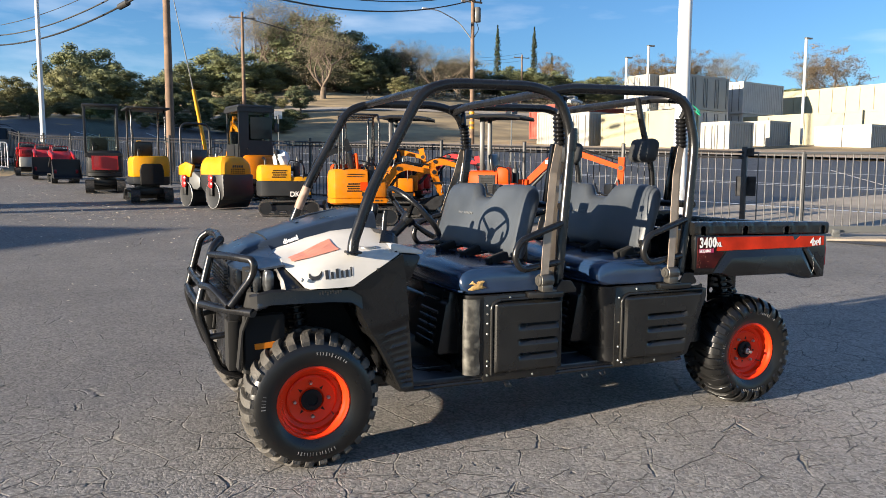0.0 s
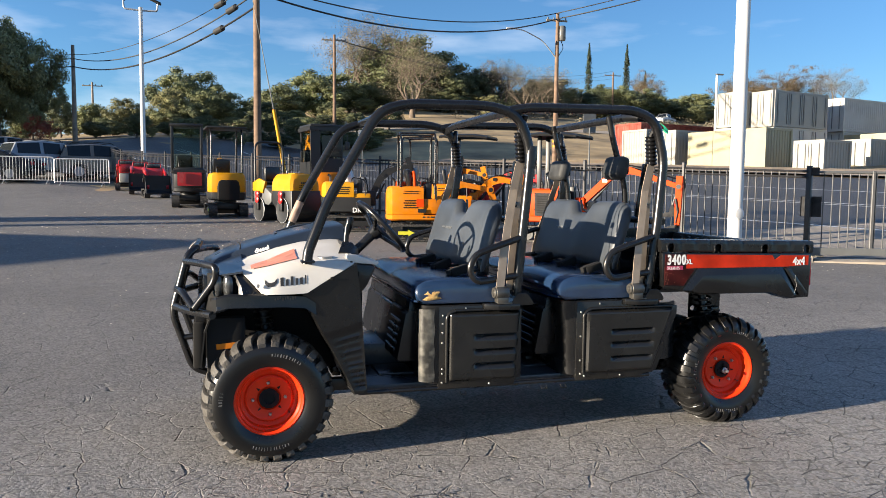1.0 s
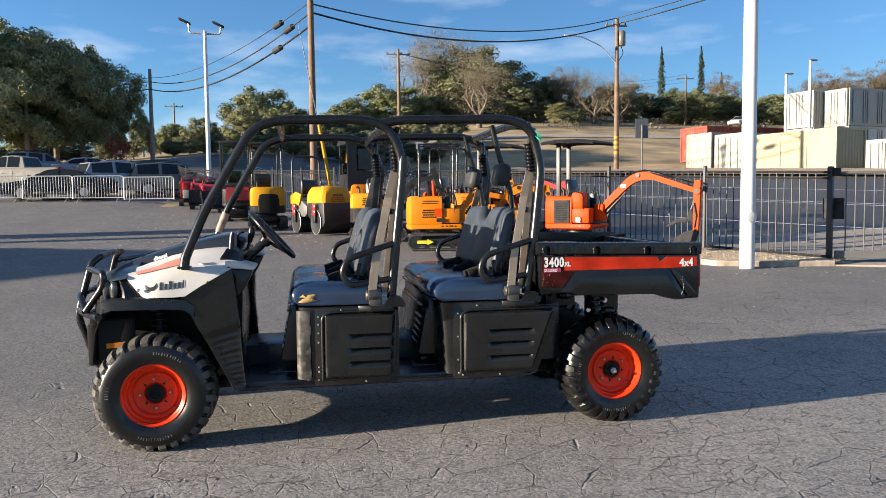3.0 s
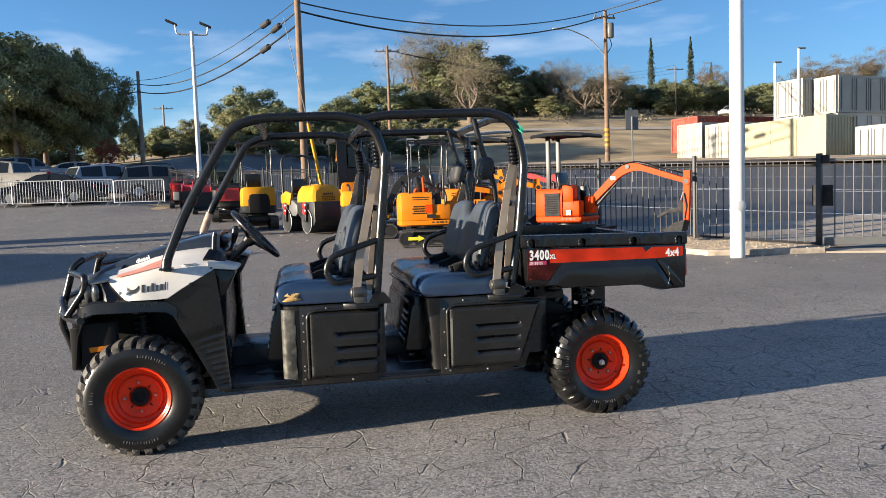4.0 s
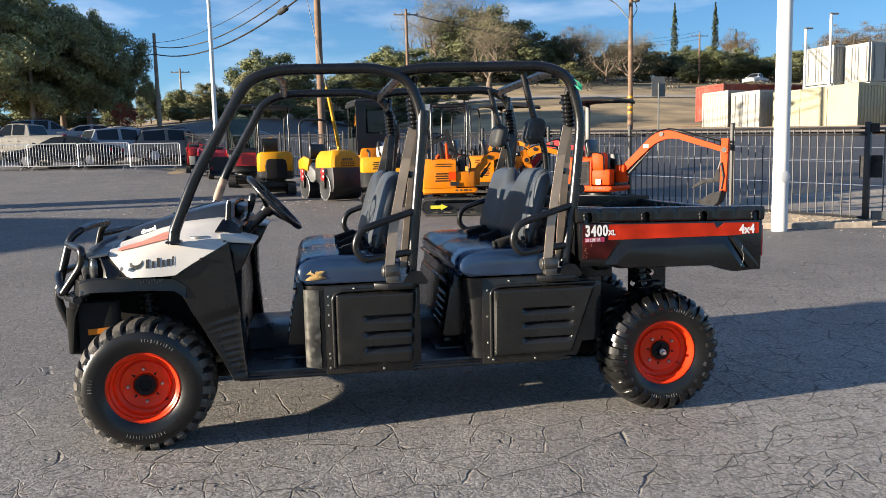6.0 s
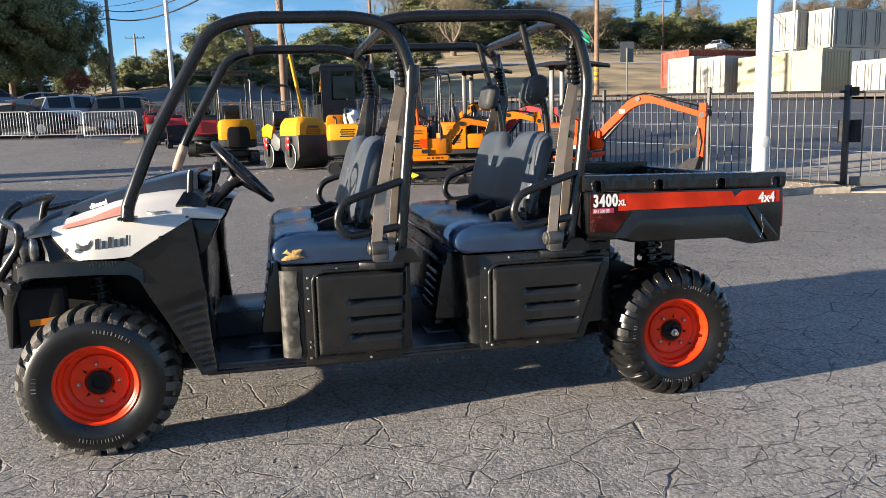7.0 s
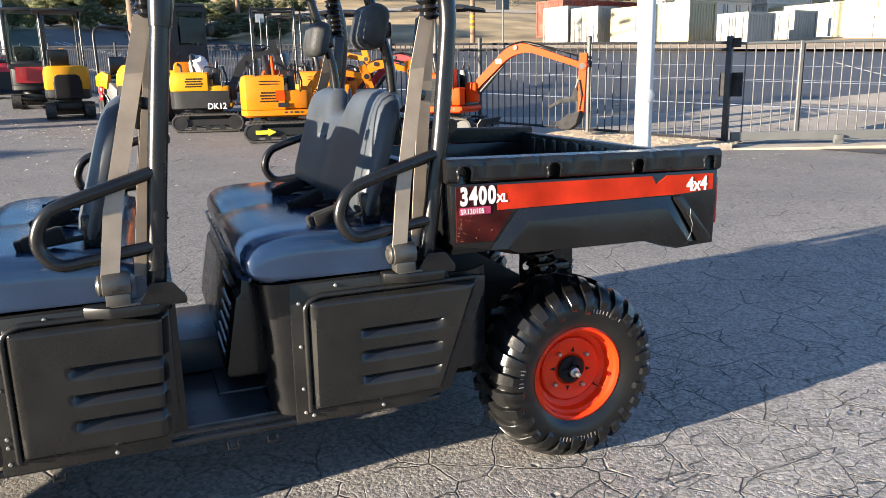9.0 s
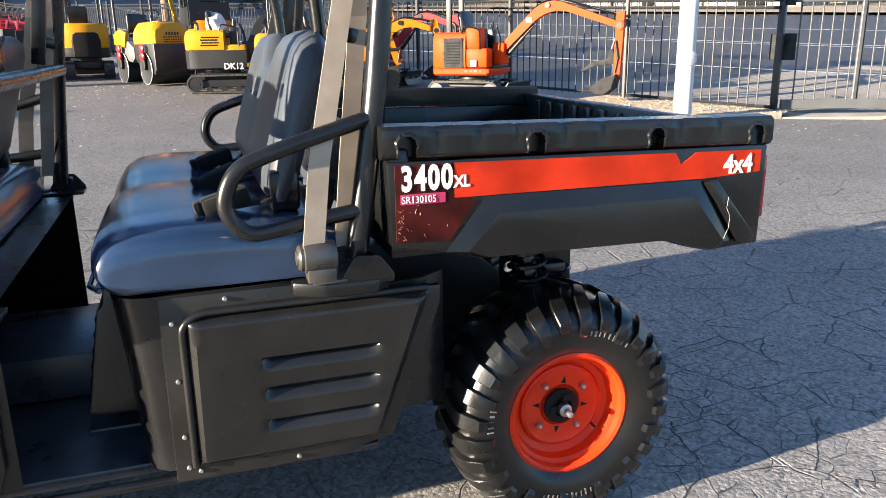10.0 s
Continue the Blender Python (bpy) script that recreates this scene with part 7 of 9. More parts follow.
def tracked_carrier(m, white=False):
    """A stand-on tracked loader, bucket at +x."""
    root = thing("mini_loader", "red and cream tracked mini loader" if white else "red tracked mini loader with a black bucket", "mini loader", m, G)
    for y in (-0.36, 0.36):
        track_unit(root, y, 1.15, 0.20, 0.34)
    bm = bmesh.new()
    prism(bm, [(-0.58, 0.36), (0.40, 0.36), (0.46, 0.62), (0.30, 0.78), (-0.58, 0.78)], "y", -0.28, 0.28, bevel=0.03)
    part("body", bm, M_CONT_W if white else M_DKGREY, root, "cream lower body" if white else "black lower body", 30)
    bm = bmesh.new()
    prism(bm, [(-0.60, 0.78), (0.12, 0.78), (0.02, 1.02), (-0.25, 1.16), (-0.60, 1.18)], "y", -0.30, 0.30, bevel=0.04)
    cover = part("engine_cover", bm, M_REDM, root, "red engine cover", 30)
    for k in range(5):
        bm = bmesh.new()
        box(bm, (-0.606, 0, 0.86 + k * 0.05), (0.012, 0.40, 0.022), 0.003, seg=1)
        part("louvre", bm, M_HOLE, cover)
    bm = bmesh.new()
    box(bm, (-0.45, 0, 1.22), (0.22, 0.50, 0.10), 0.02)
    part("control_panel", bm, M_DKGREY, root, "black control panel", 40)
    for y in (-0.16, -0.05, 0.06, 0.17):
        bm = bmesh.new()
        tube(bm, [(-0.45, y, 1.26), (-0.47, y, 1.42)], 0.011, 6)
        part("lever", bm, M_DKGREY, root)
    bm = bmesh.new()
    tube(bm, [(-0.58, -0.30, 1.10), (-0.68, -0.30, 1.36), (-0.68, 0.30, 1.36), (-0.58, 0.30, 1.10)], 0.018, 8, bend=0.06)
    part("grab_bar", bm, M_REDM, root, "", 50)
    for sg in (-1, 1):
        bm = bmesh.new()
        prism(bm, [(-0.55, 1.12), (-0.45, 1.20), (0.25, 1.02), (0.78, 0.42), (0.72, 0.32), (0.20, 0.88), (-0.50, 1.02)], "y", *sorted((sg * 0.31, sg * 0.40)), bevel=0.012)
        part("lift_arm", bm, M_REDM, root, "red lift arm", 30)
        bm = bmesh.new()
        tube(bm, [(-0.30, sg * 0.42, 0.62), (0.22, sg * 0.42, 0.90)], 0.035, 8)
        part("cylinder", bm, M_DKGREY, root, "", 50)
        bm = bmesh.new()
        lathe(bm, [(0.05, sg * 0.40), (0.05, sg * 0.43)], 12, "y", (-0.48, 0, 1.11))
        part("pivot_pin", bm, M_STEEL, root)
    bm = bmesh.new()
    loft(bm, [[(0.74, y, 0.86), (0.72, y, 0.50), (0.74, y, 0.30), (0.86, y, 0.20), (1.16, y, 0.17)] for y in (-0.46, 0.46)])
    thicken(bm, 0.02)
    for y in (-0.47, 0.455):
        prism(bm, [(0.73, 0.84), (0.72, 0.50), (0.74, 0.30), (0.86, 0.19), (1.15, 0.18), (0.98, 0.55)], "y", y, y + 0.015)
    part("bucket", bm, M_DKGREY, root, "black steel bucket", 30)
    return root


for cx, cy, ct, cw in ((-4.15, 30.6, 98, True), (-3.30, 27.8, -84, False), (-2.58, 25.4, -78, False)):
    tracked_carrier(on_ground(cx, cy, ct) @ Matrix.Scale(0.92, 4), cw)


# ---- crowd barriers and parked cars ----
def barrier(m):
    root = thing("crowd_barrier", "galvanised steel crowd barrier with vertical bars", "barrier", m, "barriers in a line")
    bm = bmesh.new()
    tube(bm, [(-1.1, 0, 0.16), (-1.1, 0, 1.17), (1.1, 0, 1.17), (1.1, 0, 0.16)], 0.022, 8, bend=0.12)
    tube(bm, [(-1.1, 0, 0.20), (1.1, 0, 0.20)], 0.018, 8)
    part("frame", bm, M_GALV, root, "", 60)
    for k in range(17):
        piece("bar", shared_box("barrier_bar", (0.018, 0.018, 0.96), M_GALV), root, pose(-1.0 + k * 0.125, 0, 0.205))
    for x in (-0.85, 0.85):
        bm = bmesh.new()
        tube(bm, [(x, -0.28, 0.015), (x, -0.05, 0.16), (x, 0.05, 0.16), (x, 0.28, 0.015)], 0.016, 6)
        part("foot", bm, M_GALV, root)
    return root


b0 = barrier(on_ground(-5.95, 31.25, -9))
for k in range(1, 5):
    x, y = -5.95 - k * 2.23, 31.25 + k * 0.42
    copy_thing(b0, on_ground(x, y, -9 + (k % 2) * 3))


def car(label, m, paint, kind="sedan", group="parked cars"):
    """A parked car: lofted body and cabin, glass, wheels, lamps. x is ahead."""
    root = thing("parked_car" if kind != "pickup" else "pickup_truck", label, "car" if kind != "pickup" else "pickup truck", m, group)
    if kind == "sedan":
        L, W, prof = 4.7, 1.8, [(-2.35, 0.45), (-2.33, 0.80), (-2.2, 0.98), (-1.6, 1.02), (1.0, 0.96), (1.9, 0.82), (2.28, 0.66), (2.35, 0.42)]
        cab = [(-1.75, 1.0), (-1.05, 1.38), (-0.4, 1.45), (0.3, 1.40), (1.15, 0.96)]
    elif kind == "suv":
        L, W, prof = 4.6, 1.85, [(-2.3, 0.50), (-2.3, 0.95), (-2.22, 1.06), (-1.6, 1.08), (0.9, 1.06), (1.85, 0.96), (2.25, 0.78), (2.3, 0.48)]
        cab = [(-2.2, 1.05), (-1.9, 1.60), (-0.8, 1.70), (0.25, 1.64), (1.05, 1.05)]
    else:
        L, W, prof = 5.4, 1.9, [(-2.7, 0.55), (-2.7, 1.08), (-2.6, 1.12), (-0.7, 1.12), (1.1, 1.10), (2.3, 1.02), (2.65, 0.86), (2.7, 0.52)]
        cab = [(-0.85, 1.1), (-0.65, 1.72), (-0.1, 1.80), (0.5, 1.76), (1.25, 1.1)]
    bm = bmesh.new()
    lo = 0.28
    rows = []
    for y, dz, dx in ((-W / 2, -0.12, 0.05), (-W / 2 + 0.04, -0.03, 0.02), (-W / 2 + 0.16, 0.0, 0.0), (0, 0.015, -0.03), (W / 2 - 0.16, 0.0, 0.0), (W / 2 - 0.04, -0.03, 0.02), (W / 2, -0.12, 0.05)):
        ring = [(x - math.copysign(dx, x) if abs(x) > 2 else x, y, z + (dz if 0.6 < z else 0)) for x, z in prof]
        rows.append(ring + [(prof[-1][0] - 0.08, y, lo), (prof[0][0] + 0.08, y, lo)])
    loft(bm, rows, closed=True, caps=True)
    body = part("body", bm, paint, root, "painted car body", 40)
    zb = cab[0][1]
    zt = max(z for x, z in cab)

    def side_y(z, off=0.0):
        return W / 2 - 0.06 - 0.20 * max(0.0, (z - zb) / (zt - zb)) + off
    bm = bmesh.new()
    rows = []
    for sg, f, ins in ((-1, 0.0, 0), (-1, 0.55, 0), (-1, 0.93, 0), (-1, 1.0, 0.10), (1, 1.0, 0.10), (1, 0.93, 0), (1, 0.55, 0), (1, 0.0, 0)):
        rows.append([(x, sg * (side_y(zb + (z - zb) * f) - ins), zb + (z - zb) * f - 0.02) for x, z in cab])
    loft(bm, rows)
    part("cabin", bm, paint, root, "", 40)
    # side windows, in two or three panes between the pillars
    stops = [(0.10, 0.40), (0.45, 0.68), (0.73, 0.90)] if kind == "suv" else [(0.16, 0.46), (0.51, 0.84)]

    def roof_z(x):
        for (xa, za), (xb, zb_) in zip(cab, cab[1:]):
            if xa <= x <= xb:
                return za + (zb_ - za) * (x - xa) / (xb - xa)
        return zb
    x_lo, x_hi = cab[0][0], cab[-1][0]
    for sg in (-1, 1):
        for a, b in stops:
            bm = bmesh.new()
            rows = []
            for k in range(6):
                x = x_lo + (x_hi - x_lo) * (a + (b - a) * k / 5)
                hi = max(zb + 0.06, roof_z(x) - 0.09)
                rows.append([(x, sg * side_y(z, 0.012), z) for z in (zb + 0.04, (zb + 0.04 + hi) / 2, hi)])
            loft(bm, rows)
            part("side_window", bm, M_CARGLASS, root, "dark side window", 40)
    for p, q2 in ((cab[0], cab[1]), (cab[-1], cab[-2])):
        bm = bmesh.new()
        n_ = Vector((-(q2[1] - p[1]), 0, q2[0] - p[0])).normalized()
        n_ = n_ if n_.z > 0 else -n_
        rows = []
        for f in (0.14, 0.5, 0.90):
            x, z = p[0] + (q2[0] - p[0]) * f, p[1] + (q2[1] - p[1]) * f
            y = side_y(z) - 0.10
            rows.append([(x + n_.x * 0.008, yy, z - 0.02 + n_.z * 0.012) for yy in (-y, 0, y)])
        loft(bm, rows)
        part("windscreen", bm, M_CARGLASS, root, "dark windscreen", 40)
    for sg in (-1, 1):
        bm = bmesh.new()
        box(bm, (cab[-1][0] - 0.18, sg * (W / 2 + 0.05), zb + 0.08), (0.10, 0.18, 0.12), 0.03)
        part("door_mirror", bm, paint, root, "", 40)
    bm = bmesh.new()
    box(bm, (prof[0][0] + 0.03, 0, 0.42), (0.14, W * 0.86, 0.20), 0.04)
    part("bumper", bm, M_DKGREY, root, "dark bumper", 40)
    bm = bmesh.new()
    box(bm, (prof[-1][0] - 0.05, 0, 0.38), (0.14, W * 0.80, 0.18), 0.04)
    part("bumper", bm, M_DKGREY, root, "dark bumper", 40)
    for x in (-L * 0.31, L * 0.30):
        for s in (-1, 1):
            r = 0.33 if kind == "sedan" else 0.37
            bm = bmesh.new()
            lathe(bm, [(r * 0.6, s * (W / 2 + 0.015)), (r * 0.92, s * (W / 2 + 0.02)), (r, s * (W / 2 - 0.02)), (r, s * (W / 2 - 0.20))], 24, "y", (x, 0, r))
            wheel = part("wheel", bm, M_TYRE, root, "", 40)
            bm = bmesh.new()
            lathe(bm, [(r * 0.62, s * (W / 2 + 0.02)), (r * 0.55, s * (W / 2 + 0.0)), (r * 0.15, s * (W / 2 + 0.022)), (0.02, s * (W / 2 + 0.024))], 10, "y", (x, 0, r))
            part("rim", bm, M_RIM, wheel, "silver wheel rim")
            bm = bmesh.new()
            lathe(bm, [(r * 1.10, s * (W / 2 - 0.05)), (r * 1.10, s * (W / 2 + 0.006)), (r * 1.04, s * (W / 2 + 0.006)), (r * 1.04, s * (W / 2 - 0.05))], 24, "y", (x, 0, r), close=True)
            part("arch", bm, M_TYRE, root)
    for s in (-1, 1):
        for f in ((0.22, 0.49, 0.80) if kind != "pickup" else (0.30, 0.72)):
            x = x_lo + (x_hi - x_lo) * f
            bm = bmesh.new()
            box(bm, (x, s * (W / 2 + 0.001), 0.68), (0.012, 0.006, 0.50))
            part("door_seam", bm, M_TYRE, body)
        for f in (0.30, 0.57):
            x = x_lo + (x_hi - x_lo) * f
            bm = bmesh.new()
            box(bm, (x, s * (W / 2 + 0.012), 0.82), (0.17, 0.026, 0.03), 0.008)
            part("door_handle", bm, paint, body, "", 40)
        bm = bmesh.new()
        box(bm, (0, s * (W / 2 - 0.02), 0.32), (L * 0.40, 0.06, 0.10), 0.02)
        part("sill", bm, M_DKGREY, root, "dark sill", 40)
        if kind == "suv":
            bm = bmesh.new()
            tube(bm, [(-1.75, s * 0.60, 1.62), (-1.6, s * 0.60, 1.73), (-0.8, s * 0.60, 1.765), (0.05, s * 0.60, 1.73), (0.2, s * 0.60, 1.64)], 0.018, 6)
            part("roof_rail", bm, M_DKGREY, root, "dark roof rail", 40)
    for s in (-1, 1):
        bm = bmesh.new()
        box(bm, (prof[0][0] + 0.02, s * (W / 2 - 0.22), prof[1][1] - 0.02), (0.06, 0.30, 0.16), 0.02)
        part("tail_lamp", bm, M_TAIL, root, "red tail lamp")
        bm = bmesh.new()
        box(bm, (prof[-2][0] - 0.06, s * (W / 2 - 0.25), prof[-2][1] + 0.04), (0.16, 0.34, 0.12), 0.03, rot=(0, 25, 0))
        part("headlamp", bm, M_LENS, root)
    return root


P_BLACK = mat("black_car_paint", (0.008, 0.009, 0.012), 0.22, var=0.1, spec=0.3)
P_SILVER = mat("silver_car_paint", (0.22, 0.23, 0.245), 0.35, metal=0.3, var=0.05, coat=0.2)
P_BRONZE = mat("bronze_car_paint", (0.15, 0.125, 0.10), 0.35, metal=0.3, var=0.05, coat=0.2)
P_WHITE = mat("white_car_paint", (0.38, 0.38, 0.37), 0.35, var=0.04, coat=0.2)
P_TAN = mat("tan_truck_paint", (0.20, 0.19, 0.165), 0.35, metal=0.2, var=0.05, coat=0.2)
P_BLUE = mat("grey_blue_car_paint", (0.12, 0.15, 0.19), 0.25, metal=0.3, var=0.05, coat=0.7)
car("black sedan parked behind the barriers", on_ground(-10.4, 33.9, 172), P_BLACK, "sedan")
car("silver hatchback parked beyond the barriers", on_ground(-7.9, 35.6, 35), P_SILVER, "suv")
car("bronze grey sport utility car parked beyond the barriers", on_ground(-5.6, 36.0, 20), P_BRONZE, "suv")
car("tan pickup truck parked at the back", on_ground(-14.2, 40.0, 165), P_TAN, "pickup")
car("white pickup truck parked under the oak", on_ground(-17.5, 43.0, 170), P_WHITE, "pickup")
car("white sedan parked at the back", on_ground(-9.5, 42.0, 20), P_WHITE, "sedan")
car("silver sedan parked at the back", on_ground(-11.8, 45.0, 15), P_SILVER, "sedan")
car("dark blue car parked at the back", on_ground(-15.2, 47.0, 15), P_BLUE, "suv")
car("white pickup truck parked at the back", on_ground(-18.5, 37.0, 168), P_WHITE, "pickup")


car("white truck parked on the hill behind the containers", on_ground(*bearing(0.386, 122), 215), P_WHITE, "pickup")


# ---- poles and cables ----
def utility_pole(m, h, label, grey=False, arm=0.0, extras=()):
    root = thing("utility_pole", label, "utility pole", m, "poles along the road")
    bm = bmesh.new()
    tube(bm, [(0, 0, -0.3), (0, 0, h)], [0.19, 0.12], 14)
    part("shaft", bm, M_WOODGREY if grey else M_WOOD, root, "", 60)
    if arm:
        bm = bmesh.new()
        box(bm, (0, 0.14, h - 0.5), (arm, 0.10, 0.12), 0.01)
        part("crossarm", bm, M_WOODGREY, root)
        for k in range(4):
            bm = bmesh.new()
            lathe(bm, [(0.05, h - 0.44), (0.06, h - 0.36), (0.035, h - 0.28)], 8, "z", (-arm / 2 + 0.12 + k * (arm - 0.24) / 3, 0.14, 0))
            part("insulator", bm, M_MIDGREY, root)
    if "lamp" in extras:
        bm = bmesh.new()
        tube(bm, [(0, 0, h - 3.2), (-1.2, -0.2, h - 2.0), (-2.8, -0.5, h - 1.45), (-3.6, -0.6, h - 1.42)], 0.04, 8, bend=0.5)
        part("lamp_arm", bm, M_GALV, root, "", 60)
        bm = bmesh.new()
        box(bm, (-3.8, -0.65, h - 1.44), (0.6, 0.22, 0.12), 0.05)
        part("lamp_head", bm, M_GALV, root, "street lamp head", 40)
    if "can" in extras:
        bm = bmesh.new()
        lathe(bm, [(0.22, h - 1.9), (0.26, h - 1.85), (0.26, h - 0.95), (0.2, h - 0.88)], 14, "z", (0.36, 0.0, 0))
        part("transformer", bm, M_MIDGREY, root, "grey transformer can", 40)
        bm = bmesh.new()
        tube(bm, [(0.3, 0, h - 1.9), (0.5, 0, h - 2.4), (0.1, 0, h - 3.0)], 0.025, 6, bend=0.2)
        part("drop_cable", bm, M_WIRE, root)
    if "band" in extras:
        bm = bmesh.new()
        for k in range(4):
            bm = bmesh.new()
            lathe(bm, [(0.19, 1.2 + k * 0.35), (0.19, 1.36 + k * 0.35)], 14, "z")
            part("marker_band", bm, M_YELLOW, root, "yellow marker band")
    return root


def top_of(x, y, z):
    return Vector((x, y, gz(x, y) + z))


utility_pole(on_ground(1.35, 32.5), 14.5, "tall brown wooden pole behind the machines")
utility_pole(on_ground(22.6, 46.2), 10.6, "wooden utility pole with street lamp and transformer", False, 1.6, ("lamp", "can", "band"))
utility_pole(on_ground(10.2, 70.0), 10.3, "wooden utility pole with crossarm on the hill", False, 2.4)
utility_pole(on_ground(-11.05, 60.0), 7.3, "grey leaning wooden utility pole", True)
utility_pole(on_ground(*bearing(-0.355, 110)), 7.0, "far wooden utility pole with crossarm", True, 2.6)
utility_pole(on_ground(*bearing(0.314, 125)), 8.0, "far wooden utility pole with crossarm on the hill", False, 3.0)
utility_pole(on_ground(*bearing(-0.547, 56)), 9.5, "grey wooden pole beside the oak", True)


def lamp_post(m, h):
    root = thing("lamp_post", "tall white steel lamp post with two floodlights", "lamp post", m)
    bm = bmesh.new()
    tube(bm, [(0, 0, 0), (0, 0, h)], [0.13, 0.09], 14)
    part("shaft", bm, M_POLEWHITE, root, "", 60)
    bm = bmesh.new()
    tube(bm, [(-0.82, 0, h + 0.36), (-0.78, 0, h - 0.12), (0, 0, h - 0.16), (0.78, 0, h - 0.16), (0.82, 0, h + 0.22)], 0.045, 8, bend=0.12)
    part("bracket", bm, M_GALV, root, "", 60)
    for s in (-1, 1):
        bm = bmesh.new()
        box(bm, (s * 0.85 - 0.16, 0, h + (0.46 if s < 0 else 0.34)), (0.62, 0.42, 0.09), 0.03, rot=(0, 24, 0))
        part("floodlight", bm, M_DKGREY, root, "dark floodlight head", 30)
    return root


lamp_post(on_ground(-4.1, 37.7), 8.6)


def cable(points, r, sag, label="thin black overhead cable between poles"):
    pts = []
    for a, b in zip(points, points[1:]):
        a, b = Vector(a), Vector(b)
        for k in range(24 + (b is Vector(points[-1]))):
            t = k / 24
            pts.append(a.lerp(b, t) - Vector((0, 0, sag * 4 * t * (1 - t))))
    pts.append(Vector(points[-1]))
    bm = bmesh.new()
    tube(bm, pts, r, 6)
    return tagged(part("overhead_cable", bm, M_WIRE, smooth=60), label, "cable", "overhead cables")


W0, WR, WL = (1.35, 32.5), (22.6, 46.2), (-11.05, 60.0)
for dz, r, sag in ((8.9, 0.045, 1.3), (9.3, 0.035, 1.1)):
    cable([top_of(*W0, dz), top_of(*WR, 10.2 + (dz - 8.9)), top_of(48, 24, 19.5)], r, sag, "thick black overhead cable between poles")
for dz, r, sag in ((9.9, 0.018, 1.5), (10.6, 0.018, 0.9)):
    cable([top_of(*W0, dz), top_of(34, 30, 16.0)], r, sag)
for dz, dl, r, sag in ((8.3, 5.7, 0.045, 1.2), (8.9, 6.3, 0.035, 1.2), (9.4, 6.6, 0.02, 0.9)):
    cable([top_of(*W0, dz), top_of(*WL, dl), top_of(-40, 78, 9)], r, sag)
for z in (9.6, 10.2, 10.8):
    cable([top_of(10.2, 70, 9.9), top_of(*bearing(0.314, 125), z - 2.6)], 0.02, 2.0)
for t, dz, dl, sag in ((0.13, 9.4, 6.6, 0.9), (0.085, 8.9, 6.3, 1.2), (0.135, 8.3, 5.7, 1.2)):
    a, b = Vector(top_of(*W0, dz)), Vector(top_of(*WL, dl))
    p, q2 = [a.lerp(b, f) - Vector((0, 0, sag * 4 * f * (1 - f))) for f in (t, t + 0.02)]
    d = (q2 - p).normalized()
    sl = thing("splice_box", "black cable splice case on the overhead line", "splice case", Matrix.Translation(p) @ d.to_track_quat("X", "Z").to_matrix().to_4x4())
    bm = bmesh.new()
    tube(bm, [(-0.5, 0, 0), (-0.42, 0, 0), (0.42, 0, 0), (0.5, 0, 0)], [0.05, 0.15, 0.15, 0.05], 10)
    part("case", bm, M_WIRE, sl, "", 40)

# slender boom with a yellow lower section, standing behind the machines
mast = thing("drill_mast", "slender grey mast with a yellow lower section", "mast", on_ground(1.75, 21.5))
bm = bmesh.new()
tube(bm, [(0.0, 0, 1.0), (-0.35, 0, 3.1)], 0.06, 8)
part("lower_mast", bm, M_YELLOW, mast, "yellow lower section", 60)
bm = bmesh.new()
tube(bm, [(-0.34, 0, 3.0), (-1.0, 0, 6.6)], [0.020, 0.008], 8)
part("upper_mast", bm, M_MIDGREY, mast, "", 60)
bm = bmesh.new()
box(bm, (0, 0, 0.5), (0.5, 0.5, 1.0), 0.05)
part("mast_base", bm, M_DKGREY, mast)

# road signs
for tx, d, back in ((0.263, 34, True), (-0.03, 46, False)):
    sg = thing("road_sign", "grey back of a road sign on a post" if back else "small grey road sign on a post", "road sign", on_ground(*bearing(tx, d)))
    bm = bmesh.new()
    tube(bm, [(0, 0, 0), (0, 0, 2.9 if back else 2.4)], 0.035, 8)
    part("post", bm, M_MIDGREY, sg)
    bm = bmesh.new()
    box(bm, (0, 0.03, 2.75 if back else 2.4), (0.62, 0.015, 0.85) if back else (0.45, 0.015, 0.45), 0.005)
    part("plate", bm, M_MIDGREY if back else M_GALV, sg, "dull grey plate" if back else "grey plate")


